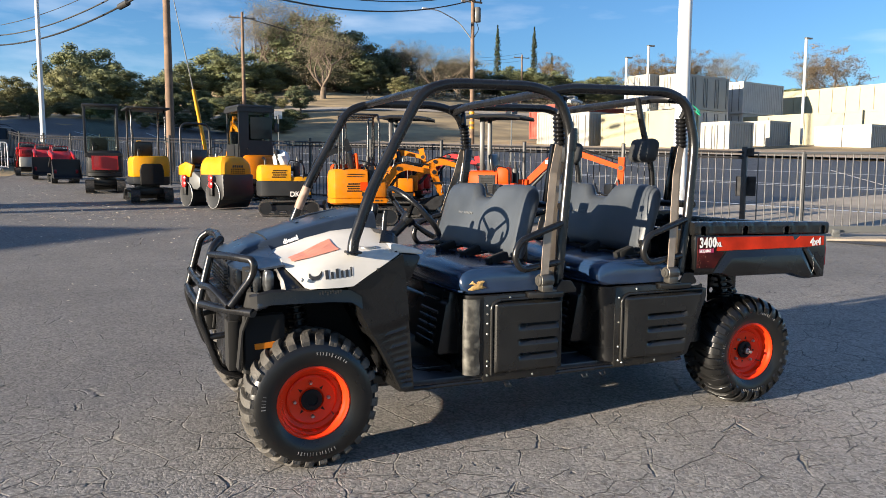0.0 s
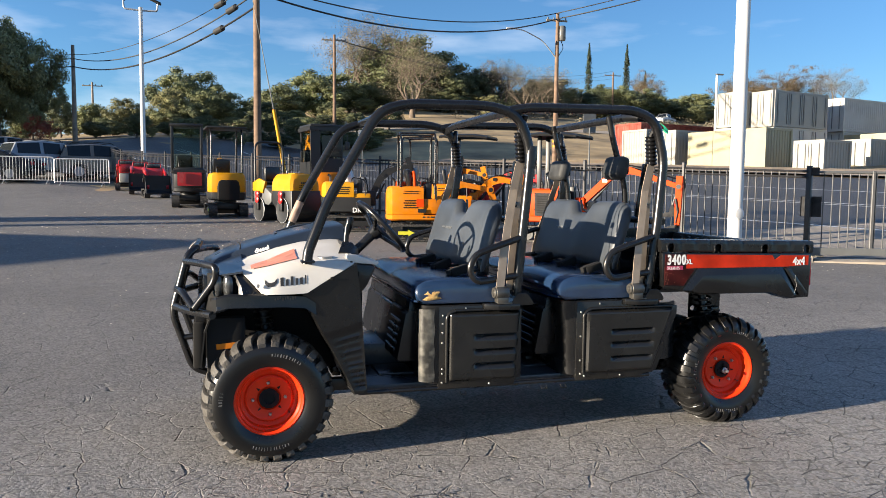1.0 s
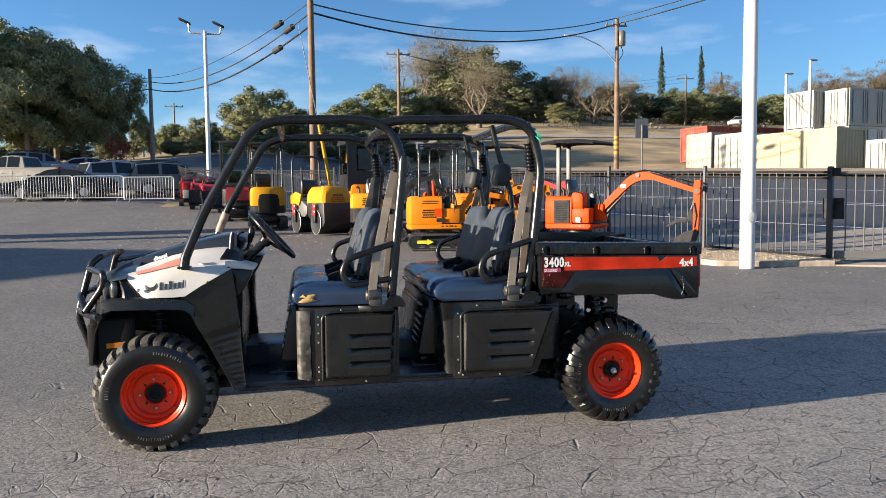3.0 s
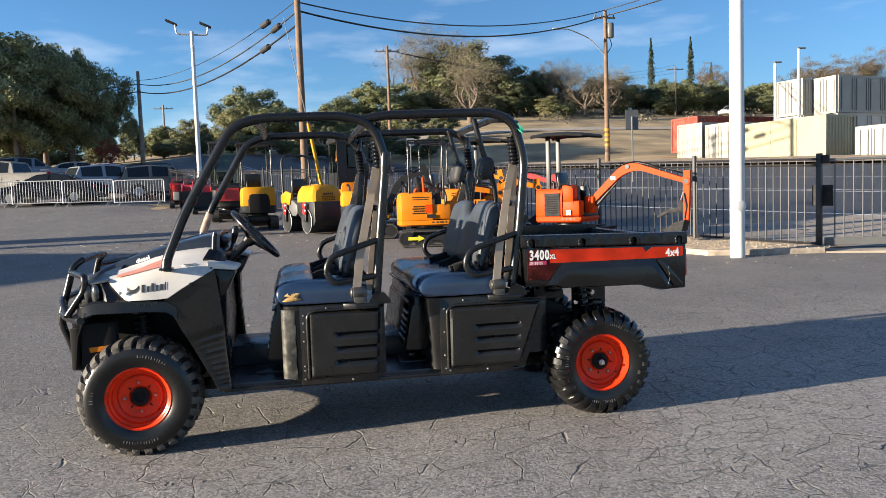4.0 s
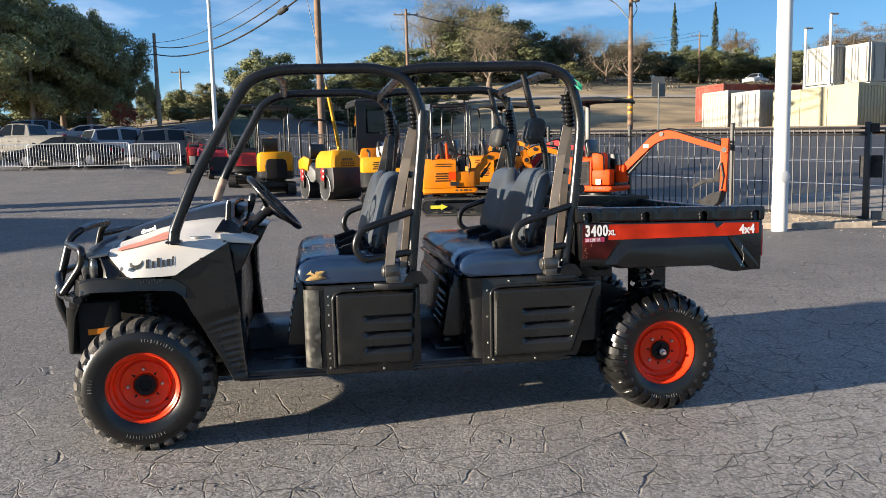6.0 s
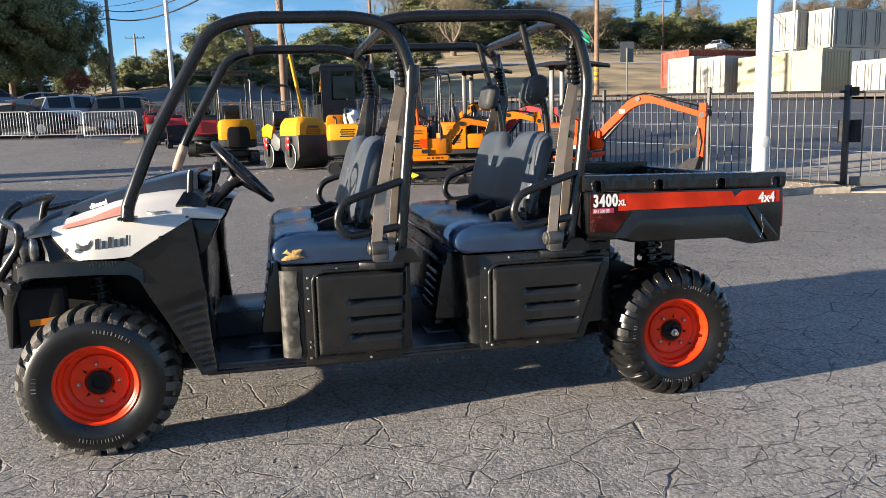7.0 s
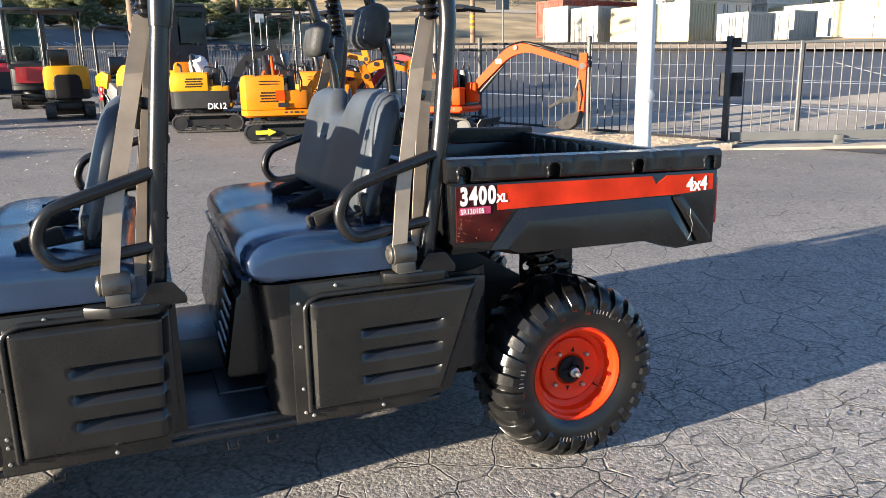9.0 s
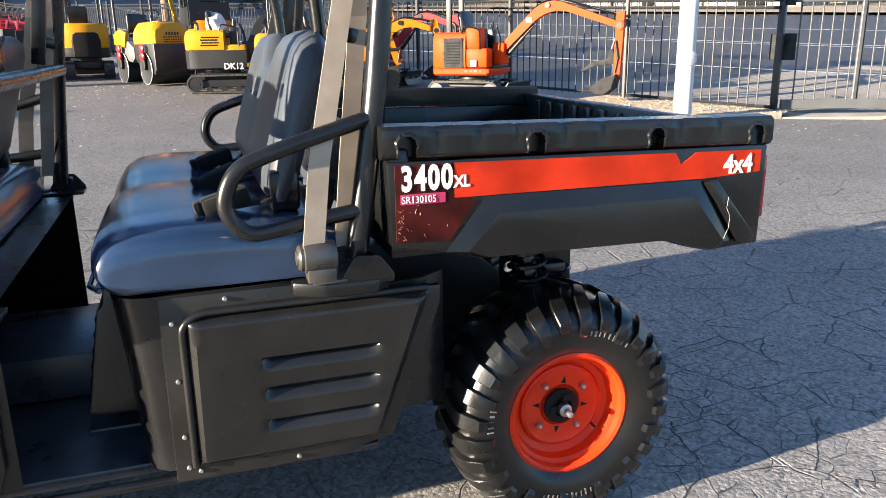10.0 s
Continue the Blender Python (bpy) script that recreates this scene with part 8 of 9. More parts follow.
# ---- containers ----
def container(label, x, y, base, turn, L, H, paint, doors=0, W=2.44, rods=True, panels=0):
    """Corrugated steel shipping container; its front long side faces -y before the turn."""
    root = thing("shipping_container", label, "container", pose(x, y, base, 0, 0, turn), "containers across the road")
    bm = bmesh.new()
    for sx in (-1, 1):
        for sy in (-1, 1):
            box(bm, (sx * (L / 2 - 0.06), sy * (W / 2 - 0.06), H / 2), (0.14, 0.14, H))
    for sy in (-1, 1):
        for z in (0.08, H - 0.06):
            box(bm, (0, sy * (W / 2 - 0.05), z), (L, 0.10, 0.14))
    for sx in (-1, 1):
        for z in (0.08, H - 0.06):
            box(bm, (sx * (L / 2 - 0.05), 0, z), (0.10, W, 0.14))
    box(bm, (0, 0, H - 0.03), (L - 0.05, W - 0.05, 0.04))
    part("frame", bm, paint, root, "steel corner frame")

    def corrugated(n, span, place):
        bm = bmesh.new()
        pts = []
        for k in range(n):
            u0 = -span / 2 + span * k / n
            w = span / n
            pts += [(u0, 0.0), (u0 + w * 0.35, 0.0), (u0 + w * 0.5, 0.035), (u0 + w * 0.85, 0.035)]
        pts.append((span / 2, 0.0))
        loft(bm, [[place(u, d, z) for u, d in pts] for z in (0.12, H - 0.10)])
        return bm
    for sy in (-1, 1):
        if sy == -1 and doors:
            continue
        part("side_wall", corrugated(max(6, round(L / 0.28)), L - 0.2, lambda u, d, z: (u, sy * (W / 2 - 0.03 - d), z)), paint, root, "corrugated side")
    for k in range(panels):
        # side-opening doors along the long flank
        w = (W - 0.2) / panels
        cy = -W / 2 + 0.1 + w * (k + 0.5)
        bm = bmesh.new()
        box(bm, (L / 2 - 0.03, cy, H / 2), (0.04, w - 0.05, H - 0.28), 0.01)
        d = part("door", bm, paint, root, "flat steel side door")
        bm = bmesh.new()
        box(bm, (L / 2 - 0.008, cy, H / 2), (0.012, w * 0.55, H - 0.75), 0.004)
        part("door_field", bm, paint, d)
        for o in (-0.36, 0.36):
            bm = bmesh.new()
            tube(bm, [(L / 2 + 0.012, cy + o * w, 0.2), (L / 2 + 0.012, cy + o * w, H - 0.2)], 0.022, 6)
            part("lock_rod", bm, M_MIDGREY, d)
    for sx in (-1,) if panels else (-1, 1):
        part("end_wall", corrugated(max(6, round(W / 0.28)), W - 0.2, lambda u, d, z: (sx * (L / 2 - 0.03 - d), u, z)), paint, root, "corrugated end")
    if doors:
        n = doors
        for k in range(n):
            w = (L - 0.2) / n
            cx = -L / 2 + 0.1 + w * (k + 0.5)
            bm = bmesh.new()
            box(bm, (cx, -W / 2 + 0.03, H / 2), (w - 0.03, 0.05, H - 0.26), 0.01)
            d = part("door", bm, paint, root, "flat steel door")
            for o in (-0.28, 0.28) if rods else ():
                bm = bmesh.new()
                tube(bm, [(cx + o * w, -W / 2 - 0.02, 0.2), (cx + o * w, -W / 2 - 0.02, H - 0.2)], 0.025, 6)
                part("lock_rod", bm, M_MIDGREY, d)
    return root


CT = -77.0


def cont(label, tx, depth, ztop, L, H, paint, doors=0, W=6.06, rods=True, panels=0):
    """Place a container by the front corner beside its long right side."""
    x, y = bearing(tx, depth)
    c = math.cos(radians(CT)), math.sin(radians(CT))
    mx, my = -L / 2, W / 2
    return container(label, x + mx * c[0] - my * c[1], y + mx * c[1] + my * c[0], ztop - H, CT, L, H, paint, doors, W, rods, panels)


cont("rust red shipping container behind a white one", 0.345, 57, 6.6, 2.9, 2.6, M_CONT_R, 0, 9.0)
cont("white shipping container with a corrugated end", 0.351, 52.4, 5.72, 2.44, 2.6, M_CONT_W)
cont("white shipping container with closed double doors", 0.391, 50, 5.5, 2.44, 2.6, M_CONT_W, 2)
cont("long cream flat-sided storage container across the road", 0.515, 44, 5.26, 6.04, 2.5, M_CONT_C, 3, 2.44, False)
cont("grey container in the lower row", 0.484, 54.7, 6.2, 2.44, 2.7, M_CONT_G, 2)
cont("grey container with panelled sides, lower row", 0.531, 53.2, 6.14, 2.44, 2.7, M_CONT_G, 2, panels=4)
cont("grey container with corrugated sides, lower row", 0.632, 57.2, 6.2, 2.44, 2.7, M_CONT_G, 2)
cont("white container with doors, stacked on top", 0.483, 54.5, 8.80, 2.44, 2.59, M_CONT_W, 2)
cont("white container with grey shaded sides, stacked on top", 0.530, 53, 8.74, 2.44, 2.59, M_CONT_W, 2, panels=4)
cont("grey container with corrugated sides, stacked on top", 0.631, 57, 8.80, 2.44, 2.59, M_CONT_G, 2)
cont("long cream container in the lower row", 0.871, 46.85, 5.9, 12.19, 3.0, M_CONT_C, 4, 2.44, False)
cont("long cream container with flat panels, stacked on top", 0.878, 54.3, 8.7, 9.5, 2.6, M_CONT_C, 8, 2.44, False)
cont("small white container with double doors", 0.597, 40.2, 4.33, 1.90, 2.1, M_CONT_W, 2, 2.44)
cont("small white container with double doors", 0.667, 44, 4.7, 2.44, 2.4, M_CONT_W, 2, 2.44)
cont("white shipping container near the gate road", 0.835, 40, 4.3, 3.5, 2.5, M_CONT_W, 2, 2.44, False)
for tx, d, h in ((0.447, 54, 6.8), (0.478, 52, 7.5), (0.722, 46, 7.6)):
    x, y = bearing(tx, d)
    lp = thing("floodlight_pole", "slim white steel pole among the containers", "pole", on_ground(x, y))
    bm = bmesh.new()
    tube(bm, [(0, 0, 0), (0, 0, h - 0.6)], 0.09, 10)
    part("shaft", bm, M_POLEWHITE, lp, "", 60)
    bm = bmesh.new()
    box(bm, (0.2, 0, h - 0.55), (0.6, 0.2, 0.1), 0.03)
    part("lamp_head", bm, M_MIDGREY, lp)

# kerb and bank in front of the containers
oblique("far_kerb", -20, 40, 25.0, 25.35, 2.0, 0.35, 0.16, M_CONCRETE, "pale concrete kerb across the road")
oblique("verge", -20, 40, 25.35, 31.0, 2.0, 1.0, 0.10, M_DIRT, "bare brown earth verge in front of the containers")
for v, w in ((6.0, 0.14), (11.5, 0.12), (12.0, 0.12), (17.0, 0.14)):
    oblique("road_line", -25, 50, v, v + w, 2.5, w, 0.022, M_POLEWHITE, "worn pale painted line on the road")

# crossing path on the hill
bm = bmesh.new()
rows = []
for k in range(41):
    x = -60 + 130 * k / 40
    y = 74 + 0.05 * x + 5 * math.sin(x * 0.03)
    rows.append([(x, y, gz(x, y) + 0.03), (x, y + 2.2, gz(x, y + 2.2) + 0.03), (x, y + 4.4, gz(x, y + 4.4) + 0.03)])
loft(bm, rows)
tagged(part("hill_track", bm, M_CONCRETE, smooth=60), "pale road crossing the dry hillside", "road", kind="structure")


# ---- trees ----
def limb(bm, p, d, length, r, depth, rnd, tips):
    """A tapering, forking branch."""
    pts, rad = [p.copy()], [r]
    n = 4
    for k in range(n):
        d = (d + Vector((rnd.uniform(-1, 1), rnd.uniform(-1, 1), rnd.uniform(-0.4, 0.7))) * 0.22).normalized()
        p = p + d * length / n
        pts.append(p.copy())
        rad.append(r * (1 - 0.5 * (k + 1) / n))
    tube(bm, pts, rad, 6 if depth > 1 else 4, cap=False)
    if depth <= 0:
        tips.append(p)
        return
    for k in range(rnd.choice((2, 3))):
        side = Vector((rnd.uniform(-1, 1), rnd.uniform(-1, 1), rnd.uniform(-0.1, 0.8))).normalized()
        limb(bm, pts[-1 - (k % 2)], (d * 0.7 + side * 0.8).normalized(), length * rnd.uniform(0.6, 0.82), rad[-1 - (k % 2)] * 0.8, depth - 1, rnd, tips)
    tips.append(p)


def ico_shell():
    bm = bmesh.new()
    bmesh.ops.create_icosphere(bm, subdivisions=2, radius=1.0)
    out = [v.co.copy() for v in bm.verts], [tuple(v.index for v in f.verts) for f in bm.faces]
    bm.free()
    return out


SHELL_V, SHELL_F = ico_shell()


def leaf_cloud(verts, faces, c, radius, count, size, rnd, squash=0.75, core=0.0):
    """A clump of leaves that mostly lie along its outside; core: share of the radius filled by a ragged, dense heart."""
    if core:
        i = len(verts)
        for v in SHELL_V:
            k = radius * core * rnd.uniform(0.62, 1.18)
            verts.append(c + Vector((v.x * k, v.y * k, v.z * k * squash)))
        faces += [tuple(i + a for a in f) for f in SHELL_F]
    for k in range(count):
        n = Vector((rnd.gauss(0, 1), rnd.gauss(0, 1), rnd.gauss(0, 1))).normalized()
        d = 1.15 - 0.55 * rnd.random() ** 1.6 if core else rnd.random() ** 0.5
        p = c + Vector((n.x * radius, n.y * radius, n.z * radius * squash)) * d
        n = (n + Vector((rnd.uniform(-1, 1), rnd.uniform(-1, 1), rnd.uniform(-0.8, 1.0))) * 0.8).normalized()
        u = n.orthogonal().normalized()
        w = n.cross(u)
        a = rnd.uniform(0, math.tau)
        u, w = u * math.cos(a) + w * math.sin(a), w * math.cos(a) - u * math.sin(a)
        s = size * rnd.uniform(0.6, 1.35)
        i = len(verts)
        if core:
            verts += [p - u * s, p + w * s * 0.85, p + u * s]
            faces.append((i, i + 1, i + 2))
        else:
            verts += [p - u * s, p + w * s * 0.55, p + u * s, p - w * s * 0.55]
            faces.append((i, i + 1, i + 2, i + 3))


def tree(label, name, height, spread, key, seed, lobes_n, per, size, depth=3, clump=0.22, low=0.06, core=0.0, rough=1.0):
    """A tree with trunk, forking limbs and a crown of separate leaves in clumps along an uneven outline; stands at the origin."""
    rnd = random.Random(seed)
    root = thing(name, label, "tree" if name != "shrub" else "shrub")
    bm = bmesh.new()
    tips = []
    trunk_h = height * rnd.uniform(0.12, 0.18)
    tube(bm, [(0, 0, -0.3), (0.02, 0, trunk_h * 0.5), (rnd.uniform(-0.2, 0.2), rnd.uniform(-0.2, 0.2), trunk_h)], [height * 0.035, height * 0.027, height * 0.024], 8)
    base = Vector((0, 0, trunk_h))
    for k in range(5):
        a = k * math.tau / 5 + rnd.uniform(-0.4, 0.4)
        limb(bm, base.copy(), Vector((math.cos(a) * spread / height * 1.5, math.sin(a) * spread / height * 1.5, rnd.uniform(0.7, 1.3))).normalized(), height * 0.30, height * 0.016, depth - 1, rnd, tips)
    part("trunk", bm, M_BARK, root, "grey-brown trunk and limbs", 60)
    verts, faces = [], []
    spots = []
    mid, half = height * (1 + low) / 2, height * (1 - low) / 2
    for k in range(lobes_n):
        # spread evenly over the outline, pushed in and out by two slow waves
        zf = 1 - 2 * (k + 0.5) / lobes_n
        a = k * 2.39996 + seed
        bulge = 0.80 + 0.22 * rough * math.sin(2.0 * a + seed * 1.7) * (1 - zf * zf) + 0.16 * rough * math.sin(3.0 * a + 4 * zf + seed) + rough * rnd.uniform(-0.12, 0.10)
        r = math.sqrt(1 - zf * zf) * spread * bulge * (0.86 if zf < -0.5 else 1.0)
        inner = 0.55 if k % 4 == 3 else 1.0
        rad = spread * clump * rnd.uniform(0.65, 1.35)
        z = mid + half * zf * (0.86 + 0.16 * math.sin(a * 1.3 + seed)) * (0.6 if inner < 1 else 1.0)
        spots.append((Vector((math.cos(a) * r * inner * 0.86, math.sin(a) * r * inner * 0.86, max(rad * 0.5 + height * low, min(height - rad * 0.6, z)))), rad))
    if not core:
        spots += [(t, spread * clump * 0.8) for t in tips if trunk_h < t.z < height]
    for c, rad in spots:
        f = rad / (spread * clump)
        leaf_cloud(verts, faces, c, rad, int(per * f * f), size, rnd, core=core)
    me = bpy.data.meshes.new("crown")
    me.from_pydata([tuple(v) for v in verts], [], faces)
    me.materials.append(M_CAN_LEAF[key])
    ob = new("crown", me)
    ob.parent = root
    return root


def spire(label, height, r, seed):
    rnd = random.Random(seed)
    root = thing("cypress_tree", label, "tree")
    bm = bmesh.new()
    tube(bm, [(0, 0, -0.3), (0, 0, height * 0.9)], [0.25, 0.04], 7)
    part("trunk", bm, M_BARK, root)
    verts, faces = [], []
    for k in range(60):
        t = k / 59
        w = r * (math.sin(math.pi * min(1, 0.12 + t * 0.9)) ** 0.7) * (1 - 0.35 * t)
        leaf_cloud(verts, faces, Vector((rnd.uniform(-0.2, 0.2) * w, rnd.uniform(-0.2, 0.2) * w, 0.6 + t * (height - 0.6))), w, 34, 0.16, rnd, 1.3)
    me = bpy.data.meshes.new("crown")
    me.from_pydata([tuple(v) for v in verts], [], faces)
    me.materials.append(M_CAN_LEAF["cypress"])
    ob = new("crown", me)
    ob.parent = root
    return root


protos = {
    "oak": [tree("dense dark green oak on the hill", "oak_tree", 9.0, 5.0, "oak", sd, 40, 380, 0.17, 2, 0.24, core=0.62) for sd in (11, 12, 13)],
    "dark": [tree("very dark evergreen oak on the hill", "oak_tree", 9.5, 4.8, "dark", sd, 40, 380, 0.17, 2, 0.24, core=0.62) for sd in (21, 22)],
    "olive": [tree("olive green broadleaf tree", "broadleaf_tree", 9.0, 4.4, "olive", sd, 46, 340, 0.14, 2, 0.21, core=0.50) for sd in (31, 32)],
    "bare": [tree("nearly bare grey-tan tree with thin leaves", "bare_tree", 9.0, 4.0, "bare", sd, 54, 95, 0.042, 4, 0.24, low=0.04) for sd in (41, 42)],
    "tan": [tree("tree with tan autumn leaves", "autumn_tree", 8.0, 3.4, "tan", sd, 50, 190, 0.058, 3, 0.24) for sd in (51,)],
    "autumn": [tree("small tree with dark red autumn leaves", "autumn_tree", 5.0, 2.4, "autumn", sd, 30, 80, 0.08, 3, 0.22, low=0.2) for sd in (61,)],
    "big": [tree("spreading dark green oak beside the parked cars", "oak_tree", 10.0, 6.0, "big", sd, 120, 420, 0.115, 4, 0.135, low=0.17, core=0.48, rough=1.55) for sd in (81, 82)],
    "cypress": [spire("tall narrow dark cypress", 12.0, 0.9, 71)],
}
used = set()
rnd_t = random.Random(77)


def plant(kind, tx, depth, height=None, wide=1.0, sink=0.0):
    src = protos[kind][rnd_t.randrange(len(protos[kind]))]
    x, y = bearing(tx, depth)
    native = {"big": 10.0, "oak": 9.0, "dark": 9.5, "olive": 9.0, "bare": 9.0, "tan": 8.0, "autumn": 5.0, "cypress": 12.0}[kind]
    s = (height or native) / native
    m = pose(x, y, gz(x, y) - sink, 0, 0, rnd_t.uniform(0, 360)) @ Matrix.Diagonal((s * wide, s * wide, s, 1))
    if src.name not in used:
        used.add(src.name)
        src.matrix_basis = m
        return src
    return copy_thing(src, m)


# the trees, left to right: kind, sideways ratio, depth, rise of the top over the eye's level, width
TREES = [
    ("big", -0.621, 54, 0.248, 0.9), ("big", -0.540, 58, 0.224, 0.8), ("big", -0.474, 60, 0.204, 0.66), ("big", -0.510, 68, 0.207, 0.7), ("big", -0.433, 64, 0.141, 0.6), ("big", -0.701, 54, 0.255, 0.9),
    ("autumn", -0.428, 58, 0.086, 1), ("dark", -0.396, 88, 0.107, 0.7), ("olive", -0.409, 80, 0.080, 0.9), ("oak", -0.374, 96, 0.086, 1.2), ("olive", -0.334, 82, 0.121, 0.9), ("oak", -0.356, 92, 0.097, 1),
    ("olive", -0.318, 86, 0.104, 1), ("olive", -0.262, 84, 0.186, 0.8), ("oak", -0.286, 90, 0.134, 0.9), ("oak", -0.242, 92, 0.141, 1), ("dark", -0.224, 96, 0.126, 1.2), ("olive", -0.253, 78, 0.112, 0.9),
    ("oak", -0.194, 100, 0.130, 1.2), ("dark", -0.161, 104, 0.138, 1.3), ("oak", -0.128, 108, 0.145, 1.2), ("dark", -0.102, 110, 0.141, 1.3), ("oak", -0.073, 112, 0.149, 1.2), ("dark", -0.143, 98, 0.115, 1.3),
    ("dark", -0.062, 104, 0.126, 1.3), ("oak", -0.209, 92, 0.112, 1.2), ("oak", -0.106, 100, 0.119, 1.2), ("dark", -0.036, 116, 0.160, 1.2), ("bare", -0.036, 120, 0.202, 1), ("bare", -0.007, 122, 0.195, 0.9),
    ("dark", -0.007, 118, 0.174, 1.2), ("oak", 0.023, 124, 0.186, 0.9), ("dark", 0.049, 120, 0.180, 1), ("oak", -0.018, 112, 0.141, 1.2), ("bare", 0.045, 104, 0.163, 1), ("oak", 0.063, 124, 0.174, 1),
    ("dark", 0.089, 126, 0.176, 1.1), ("oak", 0.118, 130, 0.178, 1), ("dark", 0.107, 122, 0.152, 1.2), ("dark", 0.140, 128, 0.167, 1.1), ("tan", 0.148, 140, 0.180, 0.9), ("bare", 0.166, 124, 0.160, 1),
    ("bare", 0.196, 120, 0.174, 1), ("dark", 0.181, 132, 0.152, 1.2), ("dark", 0.207, 134, 0.149, 1.2), ("bare", 0.225, 120, 0.152, 1.1), ("oak", 0.240, 134, 0.141, 1.2), ("dark", 0.265, 136, 0.136, 1.2),
    ("dark", 0.295, 138, 0.145, 1.2), ("oak", 0.317, 138, 0.152, 1.2), ("dark", 0.346, 140, 0.156, 1.2), ("dark", 0.376, 140, 0.149, 1.2), ("oak", 0.405, 138, 0.161, 1), ("oak", 0.431, 136, 0.158, 1.1),
    ("dark", 0.394, 136, 0.138, 1.3), ("dark", 0.453, 142, 0.141, 1.2), ("tan", 0.361, 150, 0.160, 0.9), ("tan", 0.490, 150, 0.161, 1), ("dark", 0.475, 150, 0.141, 1.2), ("tan", 0.526, 146, 0.163, 1),
    ("oak", 0.552, 146, 0.173, 1), ("tan", 0.578, 146, 0.174, 1), ("dark", 0.607, 150, 0.152, 1.2), ("bare", 0.629, 140, 0.189, 1), ("oak", 0.674, 135, 0.182, 1.1), ("oak", 0.732, 132, 0.185, 1.1),
    ("tan", 0.791, 140, 0.189, 1.1), ("oak", 0.857, 130, 0.185, 1.2), ("dark", 0.924, 132, 0.185, 1.2), ("oak", 0.997, 130, 0.189, 1.2),
]
for kind, tx, depth, rise, wide in TREES:
    px, py = bearing(tx, depth)
    grow = (1.10 if tx < -0.12 else 1.48 if tx < 0.45 else 1.25) if kind in ("oak", "dark", "olive") else 0.88 if kind == "tan" or tx > 0.1 else 1.0
    lift = 0.0 if kind not in ("oak", "dark", "olive") else 1.9 if 0.09 < tx < 0.32 else -1.1 if -0.21 < tx < -0.06 else 0.0
    plant(kind, tx, depth, (1.4 + rise * depth - gz(px, py)) * grow + lift, wide * 1.2)
# lower rows close the gaps and hide the foot of the hill
for k in range(40):
    tx = 0.0 + 1.05 * (k + rnd_t.uniform(0.2, 0.8)) / 40
    plant(rnd_t.choice(("dark", "oak", "dark", "oak", "olive")), tx, (118 if tx < 0.2 else 130) + rnd_t.uniform(-4, 10), rnd_t.uniform(6.0, 8.5), 1.5)
for k in range(34):
    tx = -0.36 + 0.38 * (k + rnd_t.uniform(0.2, 0.8)) / 34
    plant(rnd_t.choice(("dark", "oak", "dark", "oak", "olive")), tx, 70 + rnd_t.uniform(-4, 6) + (16 if k % 2 else 0), rnd_t.uniform(3.6, 5.2) * (1.25 if k % 2 else 1.0), 1.5)
for k in range(12):
    tx = -0.80 + 0.36 * (k + rnd_t.uniform(0.2, 0.8)) / 12
    plant(rnd_t.choice(("dark", "dark", "oak")), tx, 74 + rnd_t.uniform(-3, 5), rnd_t.uniform(4.6, 6.0), 1.5)
for tx, hgt in ((0.282, 13.8), (0.3335, 12.0)):
    plant("cypress", tx, 152, hgt)
plant("cypress", 0.36, 165, 9)

# low brush along the crest, uncountable
verts, faces = [], []
rnd = random.Random(5)
for k in range(300):
    tx, depth = rnd.uniform(-0.5, 1.0), rnd.uniform(100, 150)
    if tx < -0.05:
        depth -= 22
    x, y = bearing(tx, depth)
    leaf_cloud(verts, faces, Vector((x, y, gz(x, y) + 0.5)), rnd.uniform(0.8, 1.8), 60, 0.13, rnd)
me = bpy.data.meshes.new("brush")
me.from_pydata([tuple(v) for v in verts], [], faces)
me.materials.append(M_CAN_LEAF["bare"])
tagged(new("brush", me), "low tangled dry brush on the hillside", "brush", kind="stuff")

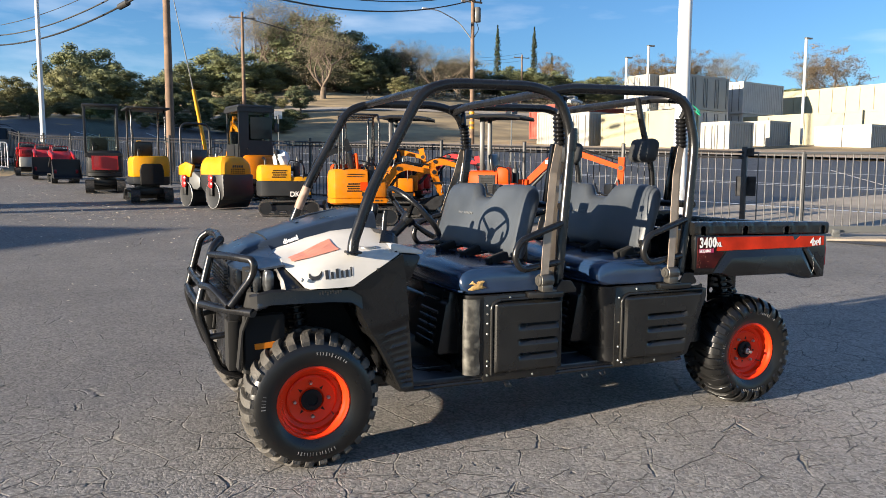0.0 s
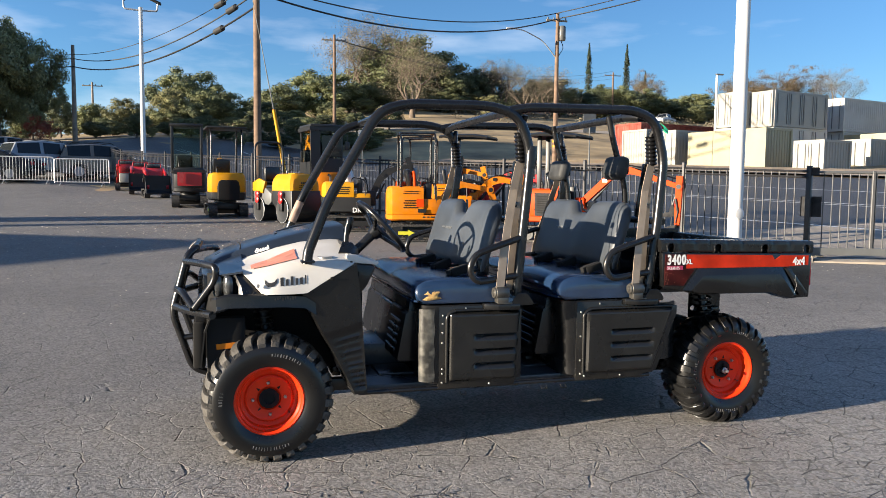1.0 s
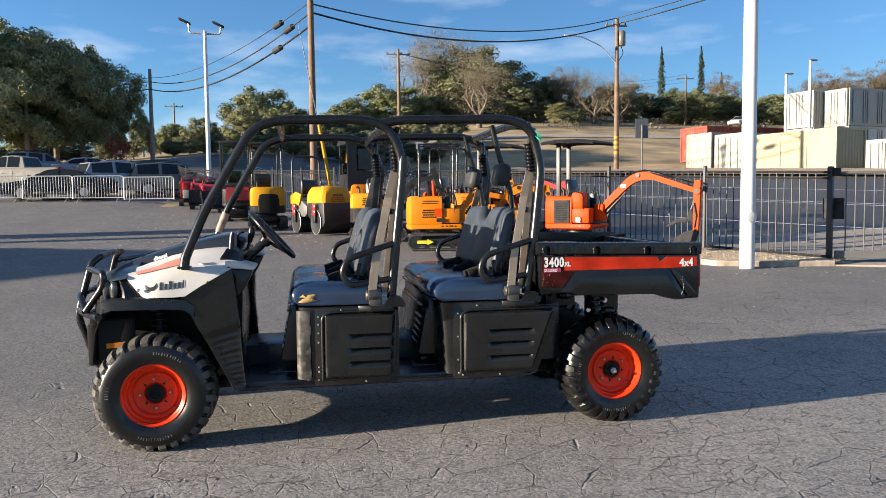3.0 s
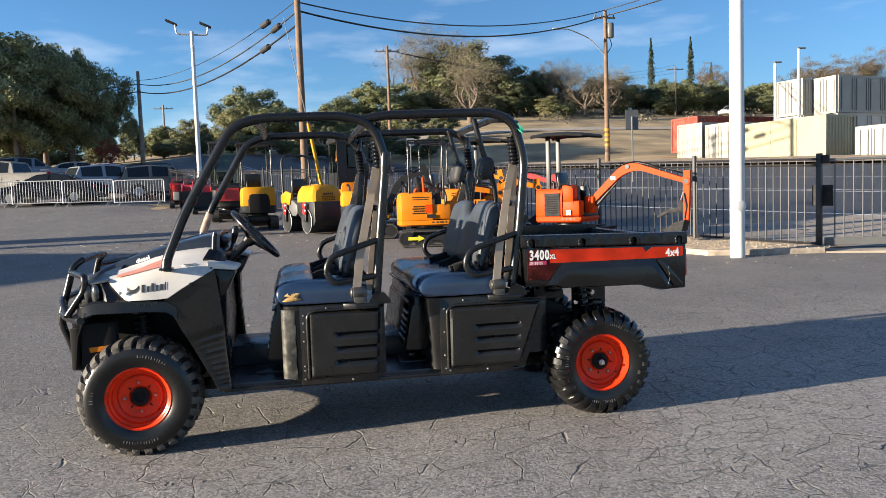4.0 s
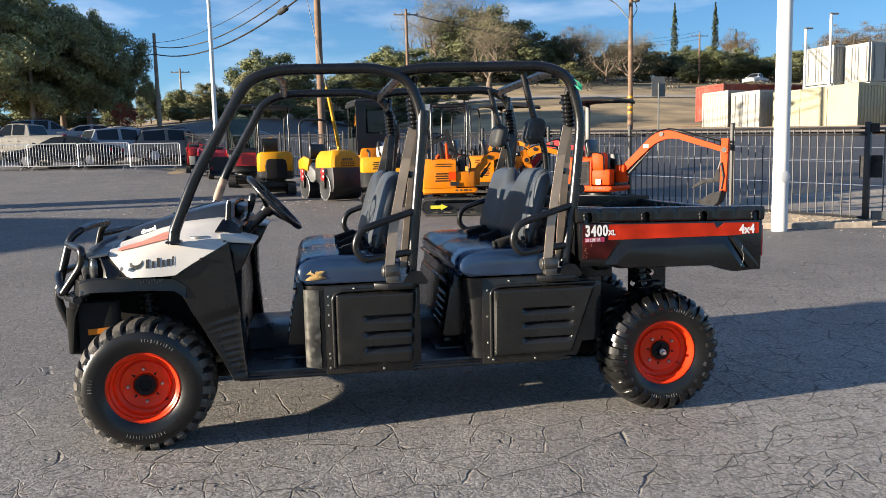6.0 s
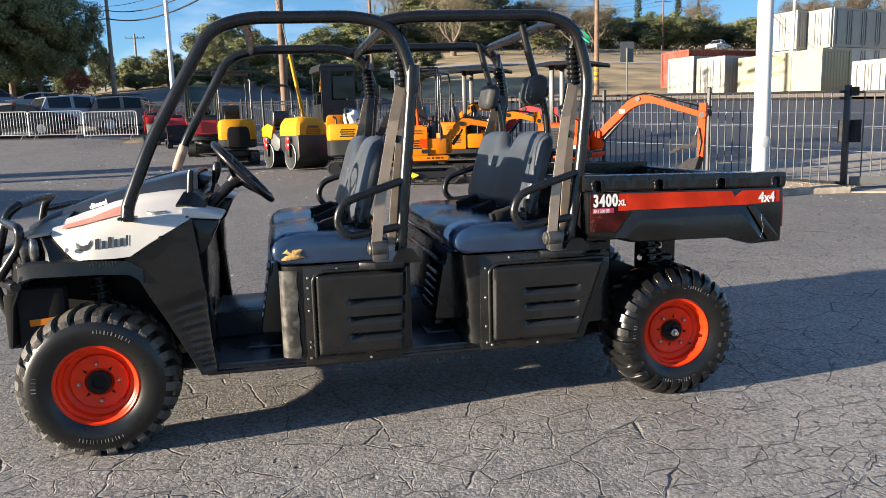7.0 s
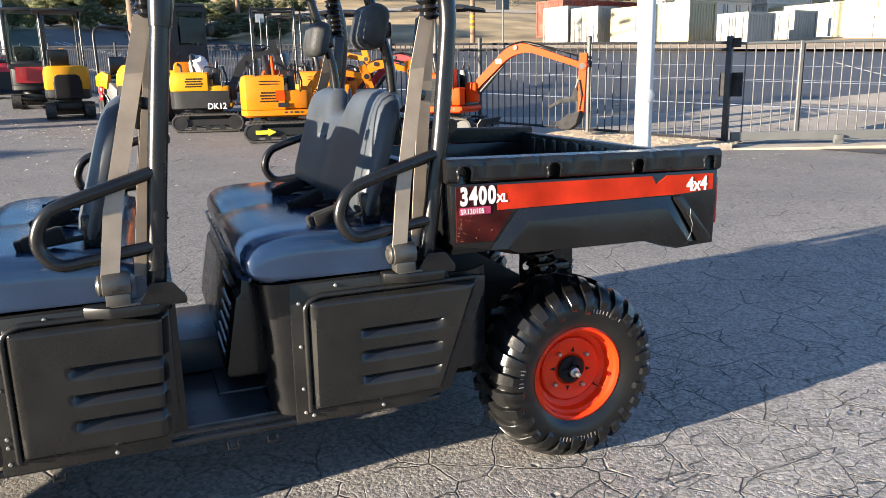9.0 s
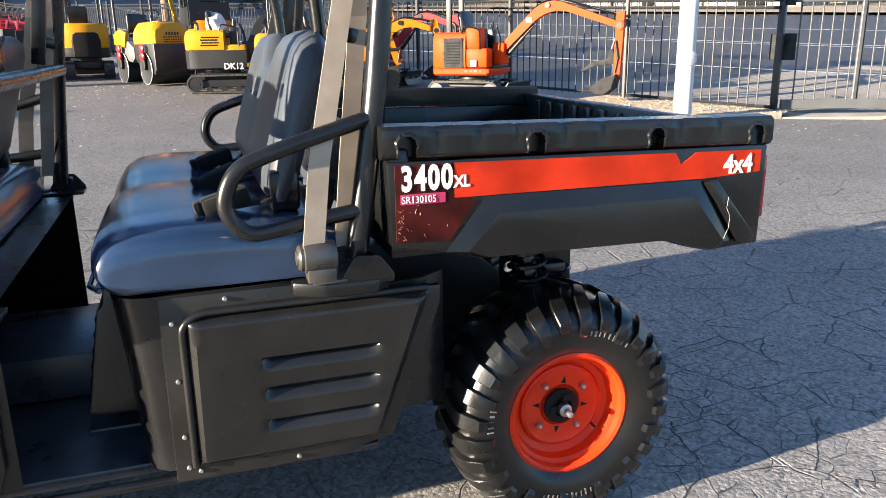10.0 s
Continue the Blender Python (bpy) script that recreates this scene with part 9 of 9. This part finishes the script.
# fallen leaves scattered over the yard
verts, faces = [], []
rnd = random.Random(8)
for k in range(1700):
    if k < 1300:
        x, y = rnd.gauss(-1.2, 2.4), rnd.uniform(9, 25)
        if k % 3 == 0:
            y = 13.5 + rnd.gauss(0, 1.2)
    elif k < 1480:
        x, y = rnd.uniform(-6, 8), rnd.uniform(3.5, 12)
    else:
        p = FENCE0 + FDIR * rnd.uniform(-1.5, 9) - FNOR * rnd.uniform(0.2, 1.8)
        x, y = p.x, p.y
    s, a = rnd.uniform(0.010, 0.034) * (1.1 if y > 12 else 0.8), rnd.uniform(0, math.tau)
    u, w = Vector((math.cos(a), math.sin(a), rnd.uniform(-0.3, 0.3))), Vector((-math.sin(a), math.cos(a), rnd.uniform(-0.3, 0.3)))
    c = Vector((x, y, gz(x, y) + 0.016))
    i = len(verts)
    verts += [c - u * s, c + w * s * 0.5, c + u * s, c - w * s * 0.5]
    faces.append((i, i + 1, i + 2, i + 3))
me = bpy.data.meshes.new("leaf_litter")
me.from_pydata([tuple(v) for v in verts], [], faces)
me.materials.append(M_LITTER)
tagged(new("leaf_litter", me), "dry fallen leaves scattered on the asphalt", "leaves", kind="stuff")

# gabled house, lower wing, roof blocks and car outside the view, added to cast the yard's long shadows
shade = thing("building", "unseen plain beige gabled building, added to shade the yard", "building", pose(-24.0, 7.57, gz(-24.0, 7.57)), kind="structure")
bm = bmesh.new()
prism(bm, [(-2.7, 0), (2.7, 0), (2.7, 3.25), (-2.7, 3.25)], "x", -2.5, 2.5)
part("wall", bm, M_CONT_C, shade, "plain stucco wall")
bm = bmesh.new()
prism(bm, [(-2.8, 3.252), (2.8, 3.252), (0.0, 4.15)], "x", -2.6, 2.6)
part("roof", bm, M_DKGREY, shade, "dark gabled roof")
bm = bmesh.new()
prism(bm, [(2.703, -0.4), (7.3, -0.4), (7.3, 2.95), (2.703, 2.95)], "x", -2.5, 2.45)
part("wing", bm, M_CONT_C, shade, "unseen lower flat-roofed wing, added to widen the shadow")
for y, w, h in ((5.75, 1.15, 4.75), (4.15, 0.42, 4.6)):
    bm = bmesh.new()
    box(bm, (2.0, y, (2.95 + h) / 2), (w, w, h - 2.94))
    part("shadow_block", bm, M_CONT_C, shade, "unseen square block, added for a narrow shadow band")
car("unseen grey blue car, added to shade the yard's edge", on_ground(-13.2, 2.68, 88), P_BLUE, "suv")
